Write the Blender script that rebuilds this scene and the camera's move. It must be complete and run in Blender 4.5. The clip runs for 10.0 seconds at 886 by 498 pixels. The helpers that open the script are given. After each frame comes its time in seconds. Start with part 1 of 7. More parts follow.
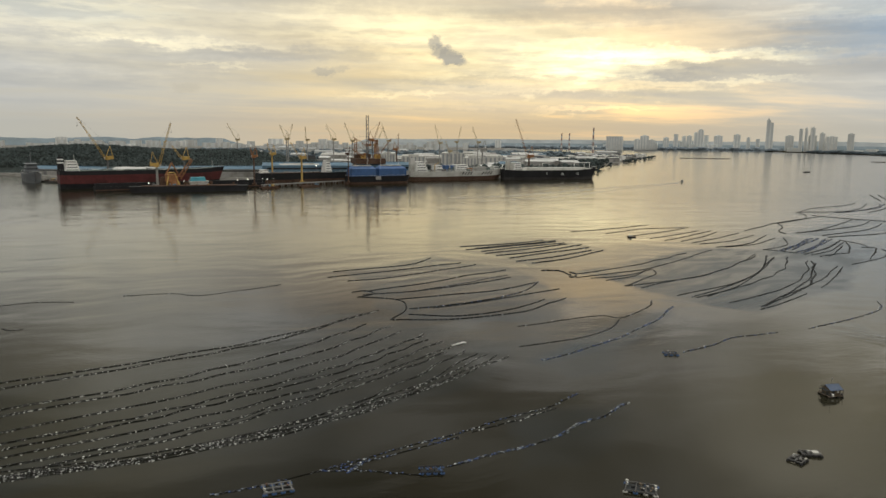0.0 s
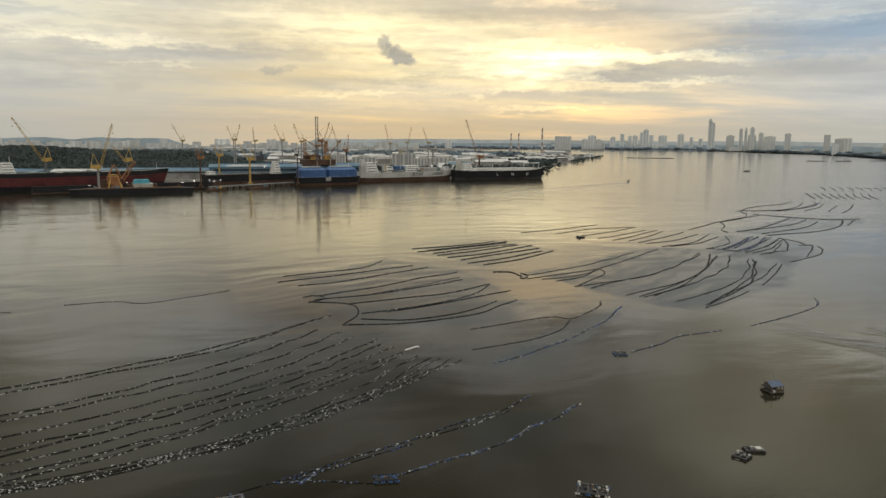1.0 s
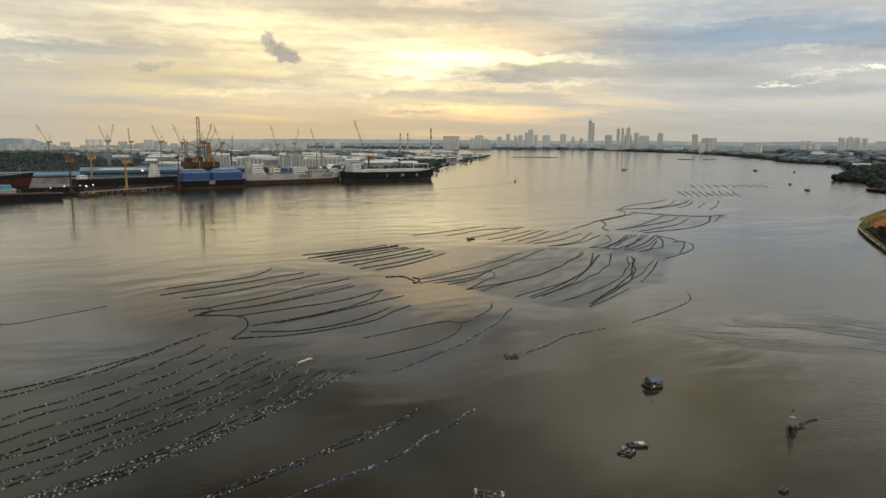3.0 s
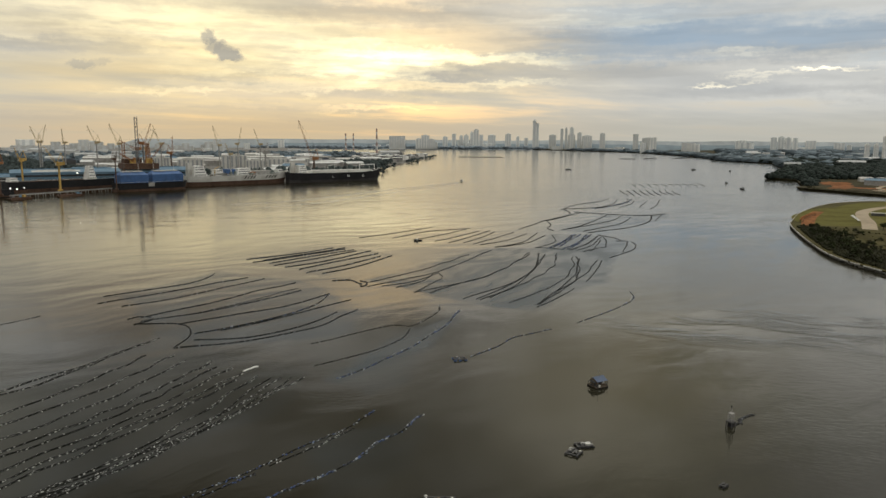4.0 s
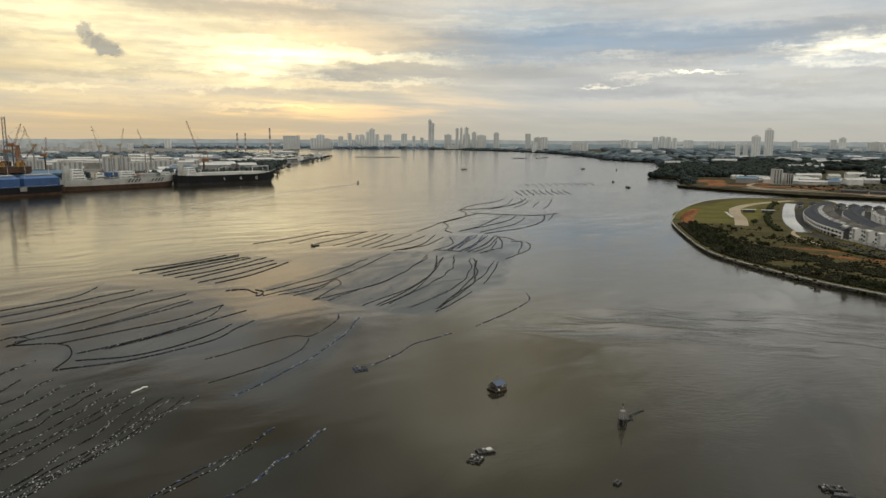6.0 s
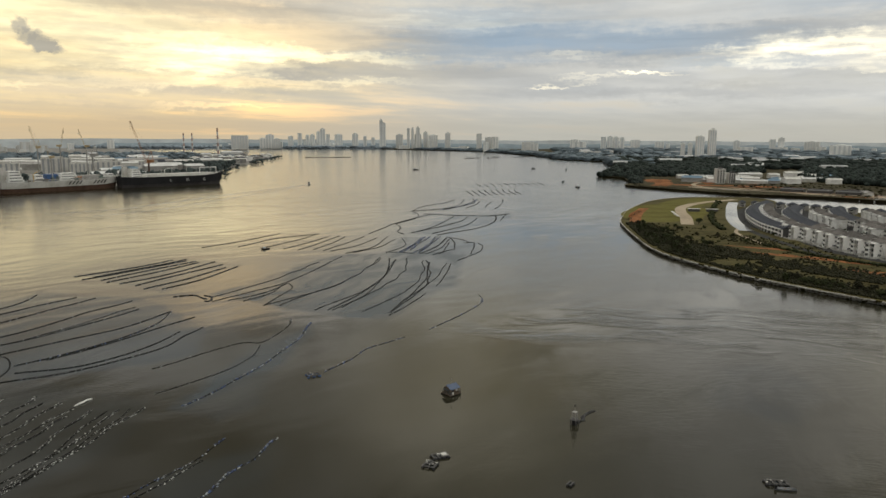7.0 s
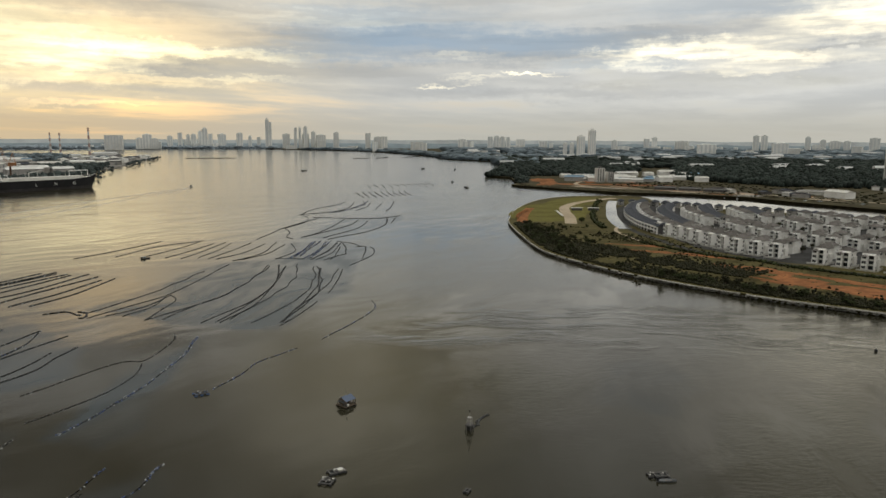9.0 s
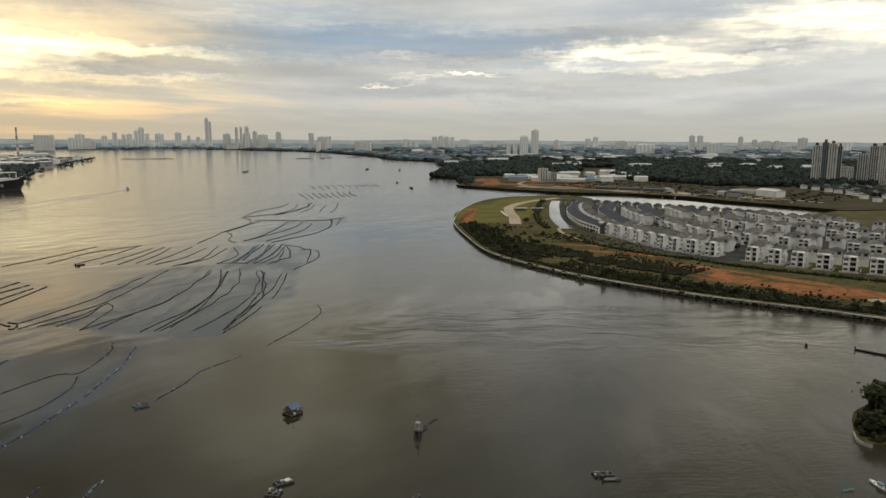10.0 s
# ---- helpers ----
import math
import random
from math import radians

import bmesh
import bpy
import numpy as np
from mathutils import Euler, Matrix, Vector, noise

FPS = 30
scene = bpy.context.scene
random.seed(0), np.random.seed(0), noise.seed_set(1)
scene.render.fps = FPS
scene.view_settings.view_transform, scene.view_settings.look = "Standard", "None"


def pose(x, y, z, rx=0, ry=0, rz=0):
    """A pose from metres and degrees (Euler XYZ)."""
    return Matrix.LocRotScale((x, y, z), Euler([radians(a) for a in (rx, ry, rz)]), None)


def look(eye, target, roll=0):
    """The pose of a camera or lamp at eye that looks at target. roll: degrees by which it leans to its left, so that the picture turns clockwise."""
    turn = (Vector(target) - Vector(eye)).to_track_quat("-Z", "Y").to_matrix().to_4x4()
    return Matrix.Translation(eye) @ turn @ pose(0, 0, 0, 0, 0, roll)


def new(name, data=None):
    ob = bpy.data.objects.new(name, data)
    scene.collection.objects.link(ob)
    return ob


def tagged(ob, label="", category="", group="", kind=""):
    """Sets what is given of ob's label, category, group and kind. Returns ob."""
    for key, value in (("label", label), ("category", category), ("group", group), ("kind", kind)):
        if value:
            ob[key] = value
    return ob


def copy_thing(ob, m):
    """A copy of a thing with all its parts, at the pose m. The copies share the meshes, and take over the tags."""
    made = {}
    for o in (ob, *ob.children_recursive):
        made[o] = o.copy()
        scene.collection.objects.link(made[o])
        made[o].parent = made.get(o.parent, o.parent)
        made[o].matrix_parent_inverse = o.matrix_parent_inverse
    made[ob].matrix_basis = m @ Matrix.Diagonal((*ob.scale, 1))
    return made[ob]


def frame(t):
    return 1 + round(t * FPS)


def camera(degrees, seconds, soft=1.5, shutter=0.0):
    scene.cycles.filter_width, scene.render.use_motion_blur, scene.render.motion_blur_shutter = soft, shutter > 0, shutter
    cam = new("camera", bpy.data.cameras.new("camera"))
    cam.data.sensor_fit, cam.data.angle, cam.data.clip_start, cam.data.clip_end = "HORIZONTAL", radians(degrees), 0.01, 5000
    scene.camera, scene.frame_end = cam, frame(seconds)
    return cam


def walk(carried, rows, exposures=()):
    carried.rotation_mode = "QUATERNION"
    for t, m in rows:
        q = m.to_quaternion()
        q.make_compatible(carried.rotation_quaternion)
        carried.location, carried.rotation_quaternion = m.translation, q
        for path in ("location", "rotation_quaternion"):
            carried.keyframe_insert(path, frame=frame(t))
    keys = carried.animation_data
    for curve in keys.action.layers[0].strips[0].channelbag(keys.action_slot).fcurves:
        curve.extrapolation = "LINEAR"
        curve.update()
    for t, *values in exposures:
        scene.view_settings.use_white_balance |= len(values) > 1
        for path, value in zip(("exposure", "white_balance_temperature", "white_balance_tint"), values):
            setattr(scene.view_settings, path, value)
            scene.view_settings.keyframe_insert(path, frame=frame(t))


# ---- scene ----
# The world: x to the east bank, y up the strait, z up; the water lies at z = 0.
cam = camera(63.8, 10.0)
PATH = [
    (0.0, -0.03, 0.07, 66.01, 0.025, -8.897, 0.465),
    (0.5, -0.08, 0.19, 66.72, -1.790, -8.888, 0.439),
    (1.0, -0.12, 0.32, 67.42, -3.918, -8.881, 0.415),
    (1.5, -0.13, 0.46, 68.12, -6.130, -8.877, 0.394),
    (2.0, -0.13, 0.60, 68.82, -8.329, -8.875, 0.374),
    (2.5, -0.10, 0.74, 69.52, -10.541, -8.874, 0.357),
    (4.0, 0.05, 1.19, 71.61, -17.003, -8.882, 0.314),
    (4.5, 0.12, 1.35, 72.30, -19.192, -8.887, 0.303),
    (5.0, 0.20, 1.51, 73.00, -21.378, -8.893, 0.293),
    (5.5, 0.28, 1.66, 73.70, -23.371, -8.899, 0.284),
    (7.0, 0.52, 2.12, 75.81, -29.113, -8.919, 0.265),
    (7.5, 0.59, 2.27, 76.52, -31.259, -8.925, 0.260),
    (8.0, 0.66, 2.42, 77.23, -33.482, -8.931, 0.256),
    (8.5, 0.72, 2.56, 77.95, -35.713, -8.936, 0.252),
    (9.0, 0.76, 2.70, 78.67, -37.928, -8.940, 0.249),
    (9.5, 0.79, 2.83, 79.40, -40.141, -8.943, 0.245),
    (10.0, 0.81, 2.95, 80.14, -42.352, -8.945, 0.243),
]
walk(cam, [(t, pose(x, y, z, 90 + pitch, 0, yaw) @ pose(0, 0, 0, 0, 0, roll)) for t, x, y, z, yaw, pitch, roll in PATH])

rnd = random.Random(7)


# ---- node helpers ----
class Tree:
    """Short hand for building node trees."""

    def __init__(self, tree):
        self.t = tree
        tree.nodes.clear()

    def put(self, value, socket):
        if isinstance(value, bpy.types.NodeSocket):
            self.t.links.new(value, socket)
        elif value is not None:
            socket.default_value = value

    def math(self, op, a, b=None, c=None, clamp=False):
        n = self.t.nodes.new("ShaderNodeMath")
        n.operation, n.use_clamp = op, clamp
        for v, s in zip((a, b, c), n.inputs):
            self.put(v, s)
        return n.outputs[0]

    def vec(self, op, a, b=None, c=None):
        n = self.t.nodes.new("ShaderNodeVectorMath")
        n.operation = op
        for v, s in zip((a, b, c), n.inputs):
            self.put(v, s)
        return n.outputs["Value"] if op in ("LENGTH", "DOT_PRODUCT", "DISTANCE") else n.outputs[0]

    def scaled(self, a, k):
        out = self.vec("SCALE", a)
        self.put(k, out.node.inputs[3])
        return out

    def mix(self, fac, a, b, blend="MIX"):
        n = self.t.nodes.new("ShaderNodeMix")
        n.data_type, n.blend_type = "RGBA", blend
        n.clamp_factor = True
        self.put(fac, n.inputs[0])
        self.put(a if isinstance(a, bpy.types.NodeSocket) else (*a, 1.0), n.inputs[6])
        self.put(b if isinstance(b, bpy.types.NodeSocket) else (*b, 1.0), n.inputs[7])
        return n.outputs[2]

    def ramp(self, v, lo, hi, a=0.0, b=1.0, kind="SMOOTHSTEP"):
        n = self.t.nodes.new("ShaderNodeMapRange")
        n.interpolation_type = kind
        for x, s in zip((v, lo, hi, a, b), n.inputs):
            self.put(x, s)
        return n.outputs[0]

    def noise(self, vector, scale, detail=3.0, rough=0.55, colour=False):
        n = self.t.nodes.new("ShaderNodeTexNoise")
        self.put(vector, n.inputs["Vector"])
        n.inputs["Scale"].default_value, n.inputs["Detail"].default_value, n.inputs["Roughness"].default_value = scale, detail, rough
        return n.outputs["Color" if colour else "Fac"]

    def mapping(self, vector, loc=(0, 0, 0), rot=(0, 0, 0), scale=(1, 1, 1), kind="TEXTURE"):
        n = self.t.nodes.new("ShaderNodeMapping")
        n.vector_type = kind
        self.put(vector, n.inputs[0])
        n.inputs[1].default_value, n.inputs[2].default_value, n.inputs[3].default_value = loc, rot, scale
        return n.outputs[0]

    def xyz(self, x, y, z=0.0):
        n = self.t.nodes.new("ShaderNodeCombineXYZ")
        for v, s in zip((x, y, z), n.inputs):
            self.put(v, s)
        return n.outputs[0]

    def split(self, v):
        n = self.t.nodes.new("ShaderNodeSeparateXYZ")
        self.put(v, n.inputs[0])
        return n.outputs

    def add(self, kind):
        return self.t.nodes.new(kind)


# ---- sky: a broken evening overcast, the sun low behind it ----
SUN_AZ, SUN_EL = 11.3, 5.6
# bright openings: azimuth, elevation, half width, half height (degrees), lean, strength
OPENINGS_WARM = [
    (4.9, 6.90, 11.0, 2.1, -4, 0.40), (10.5, 5.7, 5.0, 1.4, 0, 0.75), (17.6, 6.2, 8.0, 0.5, -5, 0.75),
    (-6.5, 8.3, 9.0, 1.3, -3, 0.26), (9.4, 3.95, 11.0, 0.42, 2, 0.20),
    (-20.5, 6.85, 7.0, 0.32, -3, 0.22), (-17.1, 5.0, 2.8, 0.2, 0, 0.18),
    (2.0, 4.9, 6.0, 0.5, 2, 0.18), (-4.0, 9.4, 8.0, 1.2, 0, 0.2), (23.0, 4.3, 4.0, 0.22, 3, 0.22), (-27.0, 8.5, 10.0, 2.4, 0, 0.20), (-25.0, 7.0, 10.0, 5.0, 0, 0.10), (-24.0, 18.0, 9.0, 9.0, 0, 0.17), (32.0, 21.0, 11.0, 9.0, 0, 0.30), (-2.0, 3.3, 5.0, 0.2, 0, 0.22),
]
OPENINGS_ORANGE = [(9.4, 3.95, 11.0, 0.42, 2, 0.22), (5.0, 2.85, 12.0, 0.75, 0, 0.24), (12.0, 2.3, 4.2, 0.24, 1, 0.45), (12.0, 12.0, 4.6, 2.3, 0, 0.55), (0.0, 1.7, 14.0, 0.4, 0, 0.12)]
OPENINGS_PALE = [
    (52.8, 6.3, 3.2, 0.5, 3, 0.42), (57.0, 6.6, 5.6, 0.75, 4, 0.55), (62.5, 6.0, 4.5, 0.4, -4, 0.36), (70.0, 8.2, 7.5, 1.1, 3, 0.70), (60.5, 4.7, 3.0, 0.34, 2, 0.30),
    (52.2, 5.6, 1.6, 0.2, 0, 0.28), (44.3, 4.95, 2.1, 0.17, -9, 0.70), (41.0, 4.6, 2.6, 0.16, 4, 0.18), (37.0, 4.1, 1.3, 0.16, 5, 0.38), (39.4, 6.3, 2.4, 0.25, 2, 0.12),
    (63.2, 5.5, 6.0, 0.5, 2, 0.26), (53.5, 5.2, 2.8, 0.26, 0, 0.20), (75.0, 6.9, 6.5, 0.9, 2, 0.34), (28.0, 8.8, 7.0, 0.6, -3, 0.14), (67.0, 21.0, 9.0, 9.0, 0, 0.16), (68.0, 12.5, 7.0, 3.0, 0, 0.38),
]
# thin places where the blue shows, the same columns
GAPS = [(43.0, 7.3, 12.0, 1.2, -2, 0.85), (33.0, 9.2, 11.0, 1.0, -3, 0.4), (60.0, 9.6, 10.0, 0.9, 2, 0.4), (29.0, 6.2, 8.0, 0.6, -3, 0.45), (31.0, 7.9, 6.5, 1.5, -3, 0.55), (51.0, 5.4, 6.0, 0.4, 0, 0.4), (-28.0, 8.5, 8.0, 0.8, 0, 0.4)]
PUFFS = [(-0.75, 7.35, 0.42, 0.42, -20, 0.8), (-0.45, 6.65, 0.5, 0.5, -20, 0.8), (0.45, 6.25, 0.75, 0.42, -15, 0.9), (0.75, 5.9, 0.85, 0.3, -5, 0.9), (0.2, 6.9, 0.3, 0.25, 0, 0.5), (-9.3, 4.95, 0.8, 0.24, 0, 0.7), (-8.0, 5.2, 0.5, 0.2, 0, 0.45), (-19.5, 3.5, 0.9, 0.35, 0, 0.3)]
# darker cloud banks, the same columns
BANKS = [
    (24.0, 5.2, 10.0, 0.6, 3, 0.09), (27.0, 6.2, 8.0, 0.7, 3, 0.14), (55.0, 25.0, 8.0, 7.0, 0, 0.42), (55.0, 18.0, 8.0, 4.5, 0, 0.60), (15.5, 4.5, 5.0, 0.3, 3, 0.45), (13.0, 9.4, 11.0, 1.0, -2, 0.40),
    (42.0, 6.7, 10.0, 1.1, -2, 0.62), (47.0, 3.4, 14.0, 0.5, 1, 0.30), (-16.0, 6.1, 13.0, 0.5, -2, 0.35),
    (27.0, 7.4, 6.0, 0.7, -4, 0.42), (52.0, 7.9, 6.0, 0.5, 3, 0.35), (-24.0, 3.6, 9.0, 0.9, 0, 0.22),
    (60.0, 4.4, 9.0, 0.5, 0, 0.25), (66.0, 6.35, 5.0, 0.25, 4, 0.40),
]


def build_world():
    world = bpy.data.worlds.new("evening_sky")
    scene.world = world
    world.use_nodes = True
    n = Tree(world.node_tree)
    way = n.add("ShaderNodeTexCoord").outputs["Generated"]
    x, y, z = n.split(way)
    up = n.math("MAXIMUM", z, 0.0)
    az = n.math("MULTIPLY", n.math("ARCTAN2", x, y), 57.2958)
    el = n.math("MULTIPLY", n.math("ARCSINE", up), 57.2958)
    flat = n.xyz(az, el)
    # clouds lie on a level sheet, so they flatten towards the horizon
    lift = n.math("ADD", up, 0.06)
    sheet = n.xyz(n.math("DIVIDE", x, lift), n.math("DIVIDE", y, lift), 0.0)
    rolls = n.noise(n.mapping(sheet, rot=(0, 0, 0.5), scale=(2.6, 1.7, 1.0)), 0.8, 6.0, 0.55)
    fine = n.noise(n.mapping(flat, scale=(5.0, 0.8, 1.0)), 1.0, 4.0, 0.52, colour=True)
    puff = n.noise(n.mapping(flat, scale=(0.85, 0.6, 1.0)), 1.0, 6.0, 0.66, colour=True)
    warp = n.vec("MULTIPLY", n.vec("SUBTRACT", fine, (0.5, 0.5, 0.5)), (7.0, 1.7, 0.0))
    warp2 = n.vec("MULTIPLY", n.vec("SUBTRACT", puff, (0.5, 0.5, 0.5)), (1.7, 1.25, 0.0))
    tatter = n.noise(n.mapping(flat, scale=(2.6, 0.5, 1.0)), 1.0, 4.0, 0.55, colour=True)
    warp3 = n.vec("MULTIPLY", n.vec("SUBTRACT", tatter, (0.5, 0.5, 0.5)), (5.0, 1.2, 0.0))
    bent = n.vec("ADD", n.vec("ADD", n.vec("ADD", flat, warp), warp2), warp3)
    crisp = n.vec("ADD", flat, warp2)

    def blob(where, a, e, w, h, lean, edge=0.1):
        m = n.mapping(where, loc=(a, e, 0), rot=(0, 0, radians(lean * 0.35)), scale=(w * 1.55, h * 1.55, 1))
        return n.ramp(n.vec("LENGTH", m), 1.0, edge)

    def total(rows, crisp_upto=0):
        acc = 0.0
        for k, (a, e, w, h, lean, s) in enumerate(rows):
            acc = n.math("MULTIPLY_ADD", blob(crisp if k < crisp_upto else bent, a, e, w, h, lean, 0.35 if k < crisp_upto else 0.1), s, acc)
        return acc

    nish = n.add("ShaderNodeTexSky")
    nish.sky_type, nish.sun_disc = "NISHITA", False
    nish.sun_elevation, nish.sun_rotation = radians(SUN_EL), radians(SUN_AZ)
    clear = n.scaled(nish.outputs[0], 0.09)
    # the sheet's own brightness: warm round the sun, grey away from it, dimmer overhead
    near = n.ramp(n.vec("LENGTH", n.mapping(flat, loc=(3.0, 4.5, 0), scale=(37.0, 12.0, 1))), 1.0, 0.0)
    # the cloud is thicker over the west bank and thins out to the east and south
    open_side = n.ramp(n.vec("DOT_PRODUCT", way, (0.7, -0.7, 0.05)), -0.75, 0.35)
    high = n.mix(open_side, (0.20, 0.195, 0.17), (0.62, 0.595, 0.53))
    low = n.mix(open_side, (0.55, 0.55, 0.52), (0.74, 0.74, 0.70))
    low = n.mix(n.ramp(el, 8.5, 12.0), low, n.mix(n.math("MULTIPLY", open_side, 0.7, clamp=True), low, (0.92, 0.89, 0.80)))
    grey = n.mix(n.ramp(el, 10.5, 20.0), low, high)
    tone = n.mix(near, grey, (0.85, 0.70, 0.42))
    tone = n.mix(n.ramp(rolls, 0.40, 0.66), tone, n.mix(0.55, tone, (0.42, 0.44, 0.45)))
    # overhead the sheet breaks into brighter and darker rolls
    broken = n.noise(n.mapping(sheet, rot=(0, 0, -0.3), scale=(1.1, 0.7, 1.0)), 1.0, 5.0, 0.6)
    tone = n.scaled(tone, n.ramp(el, 9.5, 15.0, 1.0, n.ramp(broken, 0.38, 0.62, 0.36, 1.70)))
    # high overhead the cloud is thin and bright
    tone = n.mix(n.ramp(el, 33.0, 55.0), tone, (1.5, 1.47, 1.35))
    # thin places let a little of the clear sky through
    tone = n.mix(n.math("MULTIPLY", n.ramp(rolls, 0.5, 0.3), 0.35), tone, n.mix(0.5, clear, tone))
    tone = n.mix(total(BANKS), tone, (0.36, 0.365, 0.36))
    tone = n.mix(total(GAPS), tone, (0.34, 0.43, 0.52))
    glow = n.scaled(n.xyz(1.0, 0.84, 0.42), n.math("MULTIPLY", total(OPENINGS_WARM), n.ramp(tatter, 0.40, 0.58, 0.7, 1.15)))
    shreds = n.noise(n.mapping(flat, loc=(3, 7, 0), scale=(3.4, 0.42, 1.0)), 1.0, 3.0, 0.5)
    pale = n.scaled(n.xyz(1.0, 0.85, 0.51), n.math("MULTIPLY", n.math("MULTIPLY", total(OPENINGS_PALE), 1.3), n.ramp(shreds, 0.34, 0.60, 0.55, 1.2)))
    tone = n.vec("ADD", n.vec("ADD", tone, glow), pale)
    tone = n.vec("ADD", tone, n.scaled(n.xyz(1.0, 0.66, 0.25), total(OPENINGS_ORANGE)))
    tone = n.mix(total(PUFFS, 9), tone, (0.50, 0.465, 0.38))
    # thin level layers of stratus
    veil = n.noise(n.mapping(n.vec("ADD", flat, n.scaled(warp, 0.6)), loc=(11, 3, 0), rot=(0, 0, 0.012), scale=(19.0, 1.15, 1.0)), 1.0, 3.0, 0.5)
    depth = n.math("MULTIPLY", n.ramp(el, 2.4, 5.0), n.ramp(el, 14.0, 9.0))
    tone = n.scaled(tone, n.math("MULTIPLY_ADD", n.math("SUBTRACT", n.ramp(veil, 0.32, 0.68), 0.55), n.math("MULTIPLY", depth, 0.17), 1.0))
    # the glow behind the cloud is redder above the view
    tone = n.mix(n.math("MULTIPLY", n.ramp(el, 9.8, 12.5), n.math("MULTIPLY", near, 0.92)), tone, (0.87, 0.51, 0.205))
    # mist low over the land
    mist = n.mix(near, (0.50, 0.485, 0.42), (0.75, 0.53, 0.27))
    tone = n.mix(n.ramp(el, 3.4, 0.3, 0.0, 0.85), tone, mist)
    back = n.add("ShaderNodeBackground")
    n.put(tone, back.inputs[0])
    back.inputs[1].default_value = 1.0
    n.t.links.new(back.outputs[0], n.add("ShaderNodeOutputWorld").inputs[0])


build_world()
sun = new("sun", bpy.data.lights.new("sun", "SUN"))
sun.data.energy, sun.data.angle, sun.data.color = 0.03, radians(48), (1.0, 0.80, 0.52)
a, e = radians(SUN_AZ), radians(SUN_EL + 3)
sun.matrix_world = look((0, 0, 300), (-300 * math.sin(a) * math.cos(e), -300 * math.cos(a) * math.cos(e), 300 - 300 * math.sin(e)))
sun.location = (0, 0, 400)
scene.view_settings.exposure = -0.05


# ---- materials ----
def mat(name, base, rough=0.7, metal=0.0, vary=0.25, size=1.0, stain=0.25, bump=0.0, each="", spread=0.3, palette=(), spec=0.5):
    """A worn surface: grain of the given size and stains six times as large. each: 'object' or 'island' lets pieces differ."""
    m = bpy.data.materials.new(name)
    m.use_nodes = True
    n = Tree(m.node_tree)
    bsdf, out = n.add("ShaderNodeBsdfPrincipled"), n.add("ShaderNodeOutputMaterial")
    n.t.links.new(bsdf.outputs[0], out.inputs[0])
    at = n.add("ShaderNodeTexCoord").outputs["Object"]
    grain = n.noise(at, 1.0 / size, 4.0, 0.6)
    large = n.noise(at, 1.0 / (6.3 * size), 3.0, 0.55)
    colour = n.mix(0.0, base, base)
    if each:
        luck = n.add("ShaderNodeObjectInfo").outputs["Random"] if each == "object" else n.add("ShaderNodeNewGeometry").outputs["Random Per Island"]
        if palette:
            r = n.add("ShaderNodeValToRGB")
            r.color_ramp.interpolation = "CONSTANT"
            for k, (share, c) in enumerate(palette):
                el = r.color_ramp.elements[k] if k < 2 else r.color_ramp.elements.new(share)
                el.position, el.color = share, (*c, 1)
            n.put(luck, r.inputs[0])
            colour = r.outputs[0]
        else:
            colour = n.mix(n.ramp(luck, 0, 1, kind="LINEAR"), [c * (1 - spread) for c in base], [min(1, c * (1 + spread)) for c in base])
    dark = n.vec("MULTIPLY", colour, (1 - vary, 1 - vary, 1 - vary))
    colour = n.mix(n.ramp(grain, 0.35, 0.7), dark, colour)
    stained = n.vec("MULTIPLY", colour, (1 - stain, 1 - stain * 1.05, 1 - stain * 1.15))
    colour = n.mix(n.ramp(large, 0.45, 0.72), colour, stained)
    n.put(colour, bsdf.inputs["Base Color"])
    n.put(n.ramp(large, 0.3, 0.7, max(0.03, rough - 0.1), min(1, rough + 0.1)), bsdf.inputs["Roughness"])
    bsdf.inputs["Metallic"].default_value = metal
    bsdf.inputs["Specular IOR Level"].default_value = spec
    if bump:
        b = n.add("ShaderNodeBump")
        b.inputs["Strength"].default_value, b.inputs["Distance"].default_value = 0.6, bump
        n.put(grain, b.inputs["Height"])
        n.t.links.new(b.outputs[0], bsdf.inputs["Normal"])
    return m


# corners in plan of farmed stretches, each convex, with strength of painted dark reflection
FARM_WATER = [
    ([(-52, 345), (-30, 290), (-18, 250), (42, 254), (53, 291), (44, 335), (33, 362), (-8, 398)], 0.62),
    ([(66, 352), (97, 292), (122, 268), (182, 316), (248, 410), (170, 434), (146, 423)], 1.0),
    ([(-140, 172), (-90, 118), (-46, 140), (14, 186), (22, 216), (-24, 272), (-63, 234)], 0.14),
    ([(190, 424), (220, 378), (258, 408), (274, 448), (238, 492)], 0.6),
    ([(20, 218), (30, 202), (64, 226), (97, 280), (88, 290), (55, 245)], 0.75),
    ([(12, 438), (46, 368), (98, 424), (76, 468)], 0.4),
    ([(248, 506), (268, 488), (390, 560), (410, 600), (340, 600)], 0.4),
    # smooth slicks below the farms, their darker reflection painted too
    ([(38, 192), (51, 196), (61, 226), (51, 224), (30, 201)], 0.25),
    ([(17, 133), (37, 144), (47, 169), (31, 171), (14, 160)], 0.18),
    ([(163, 133), (170, 117), (200, 122), (214, 151), (189, 159)], 0.18),
]


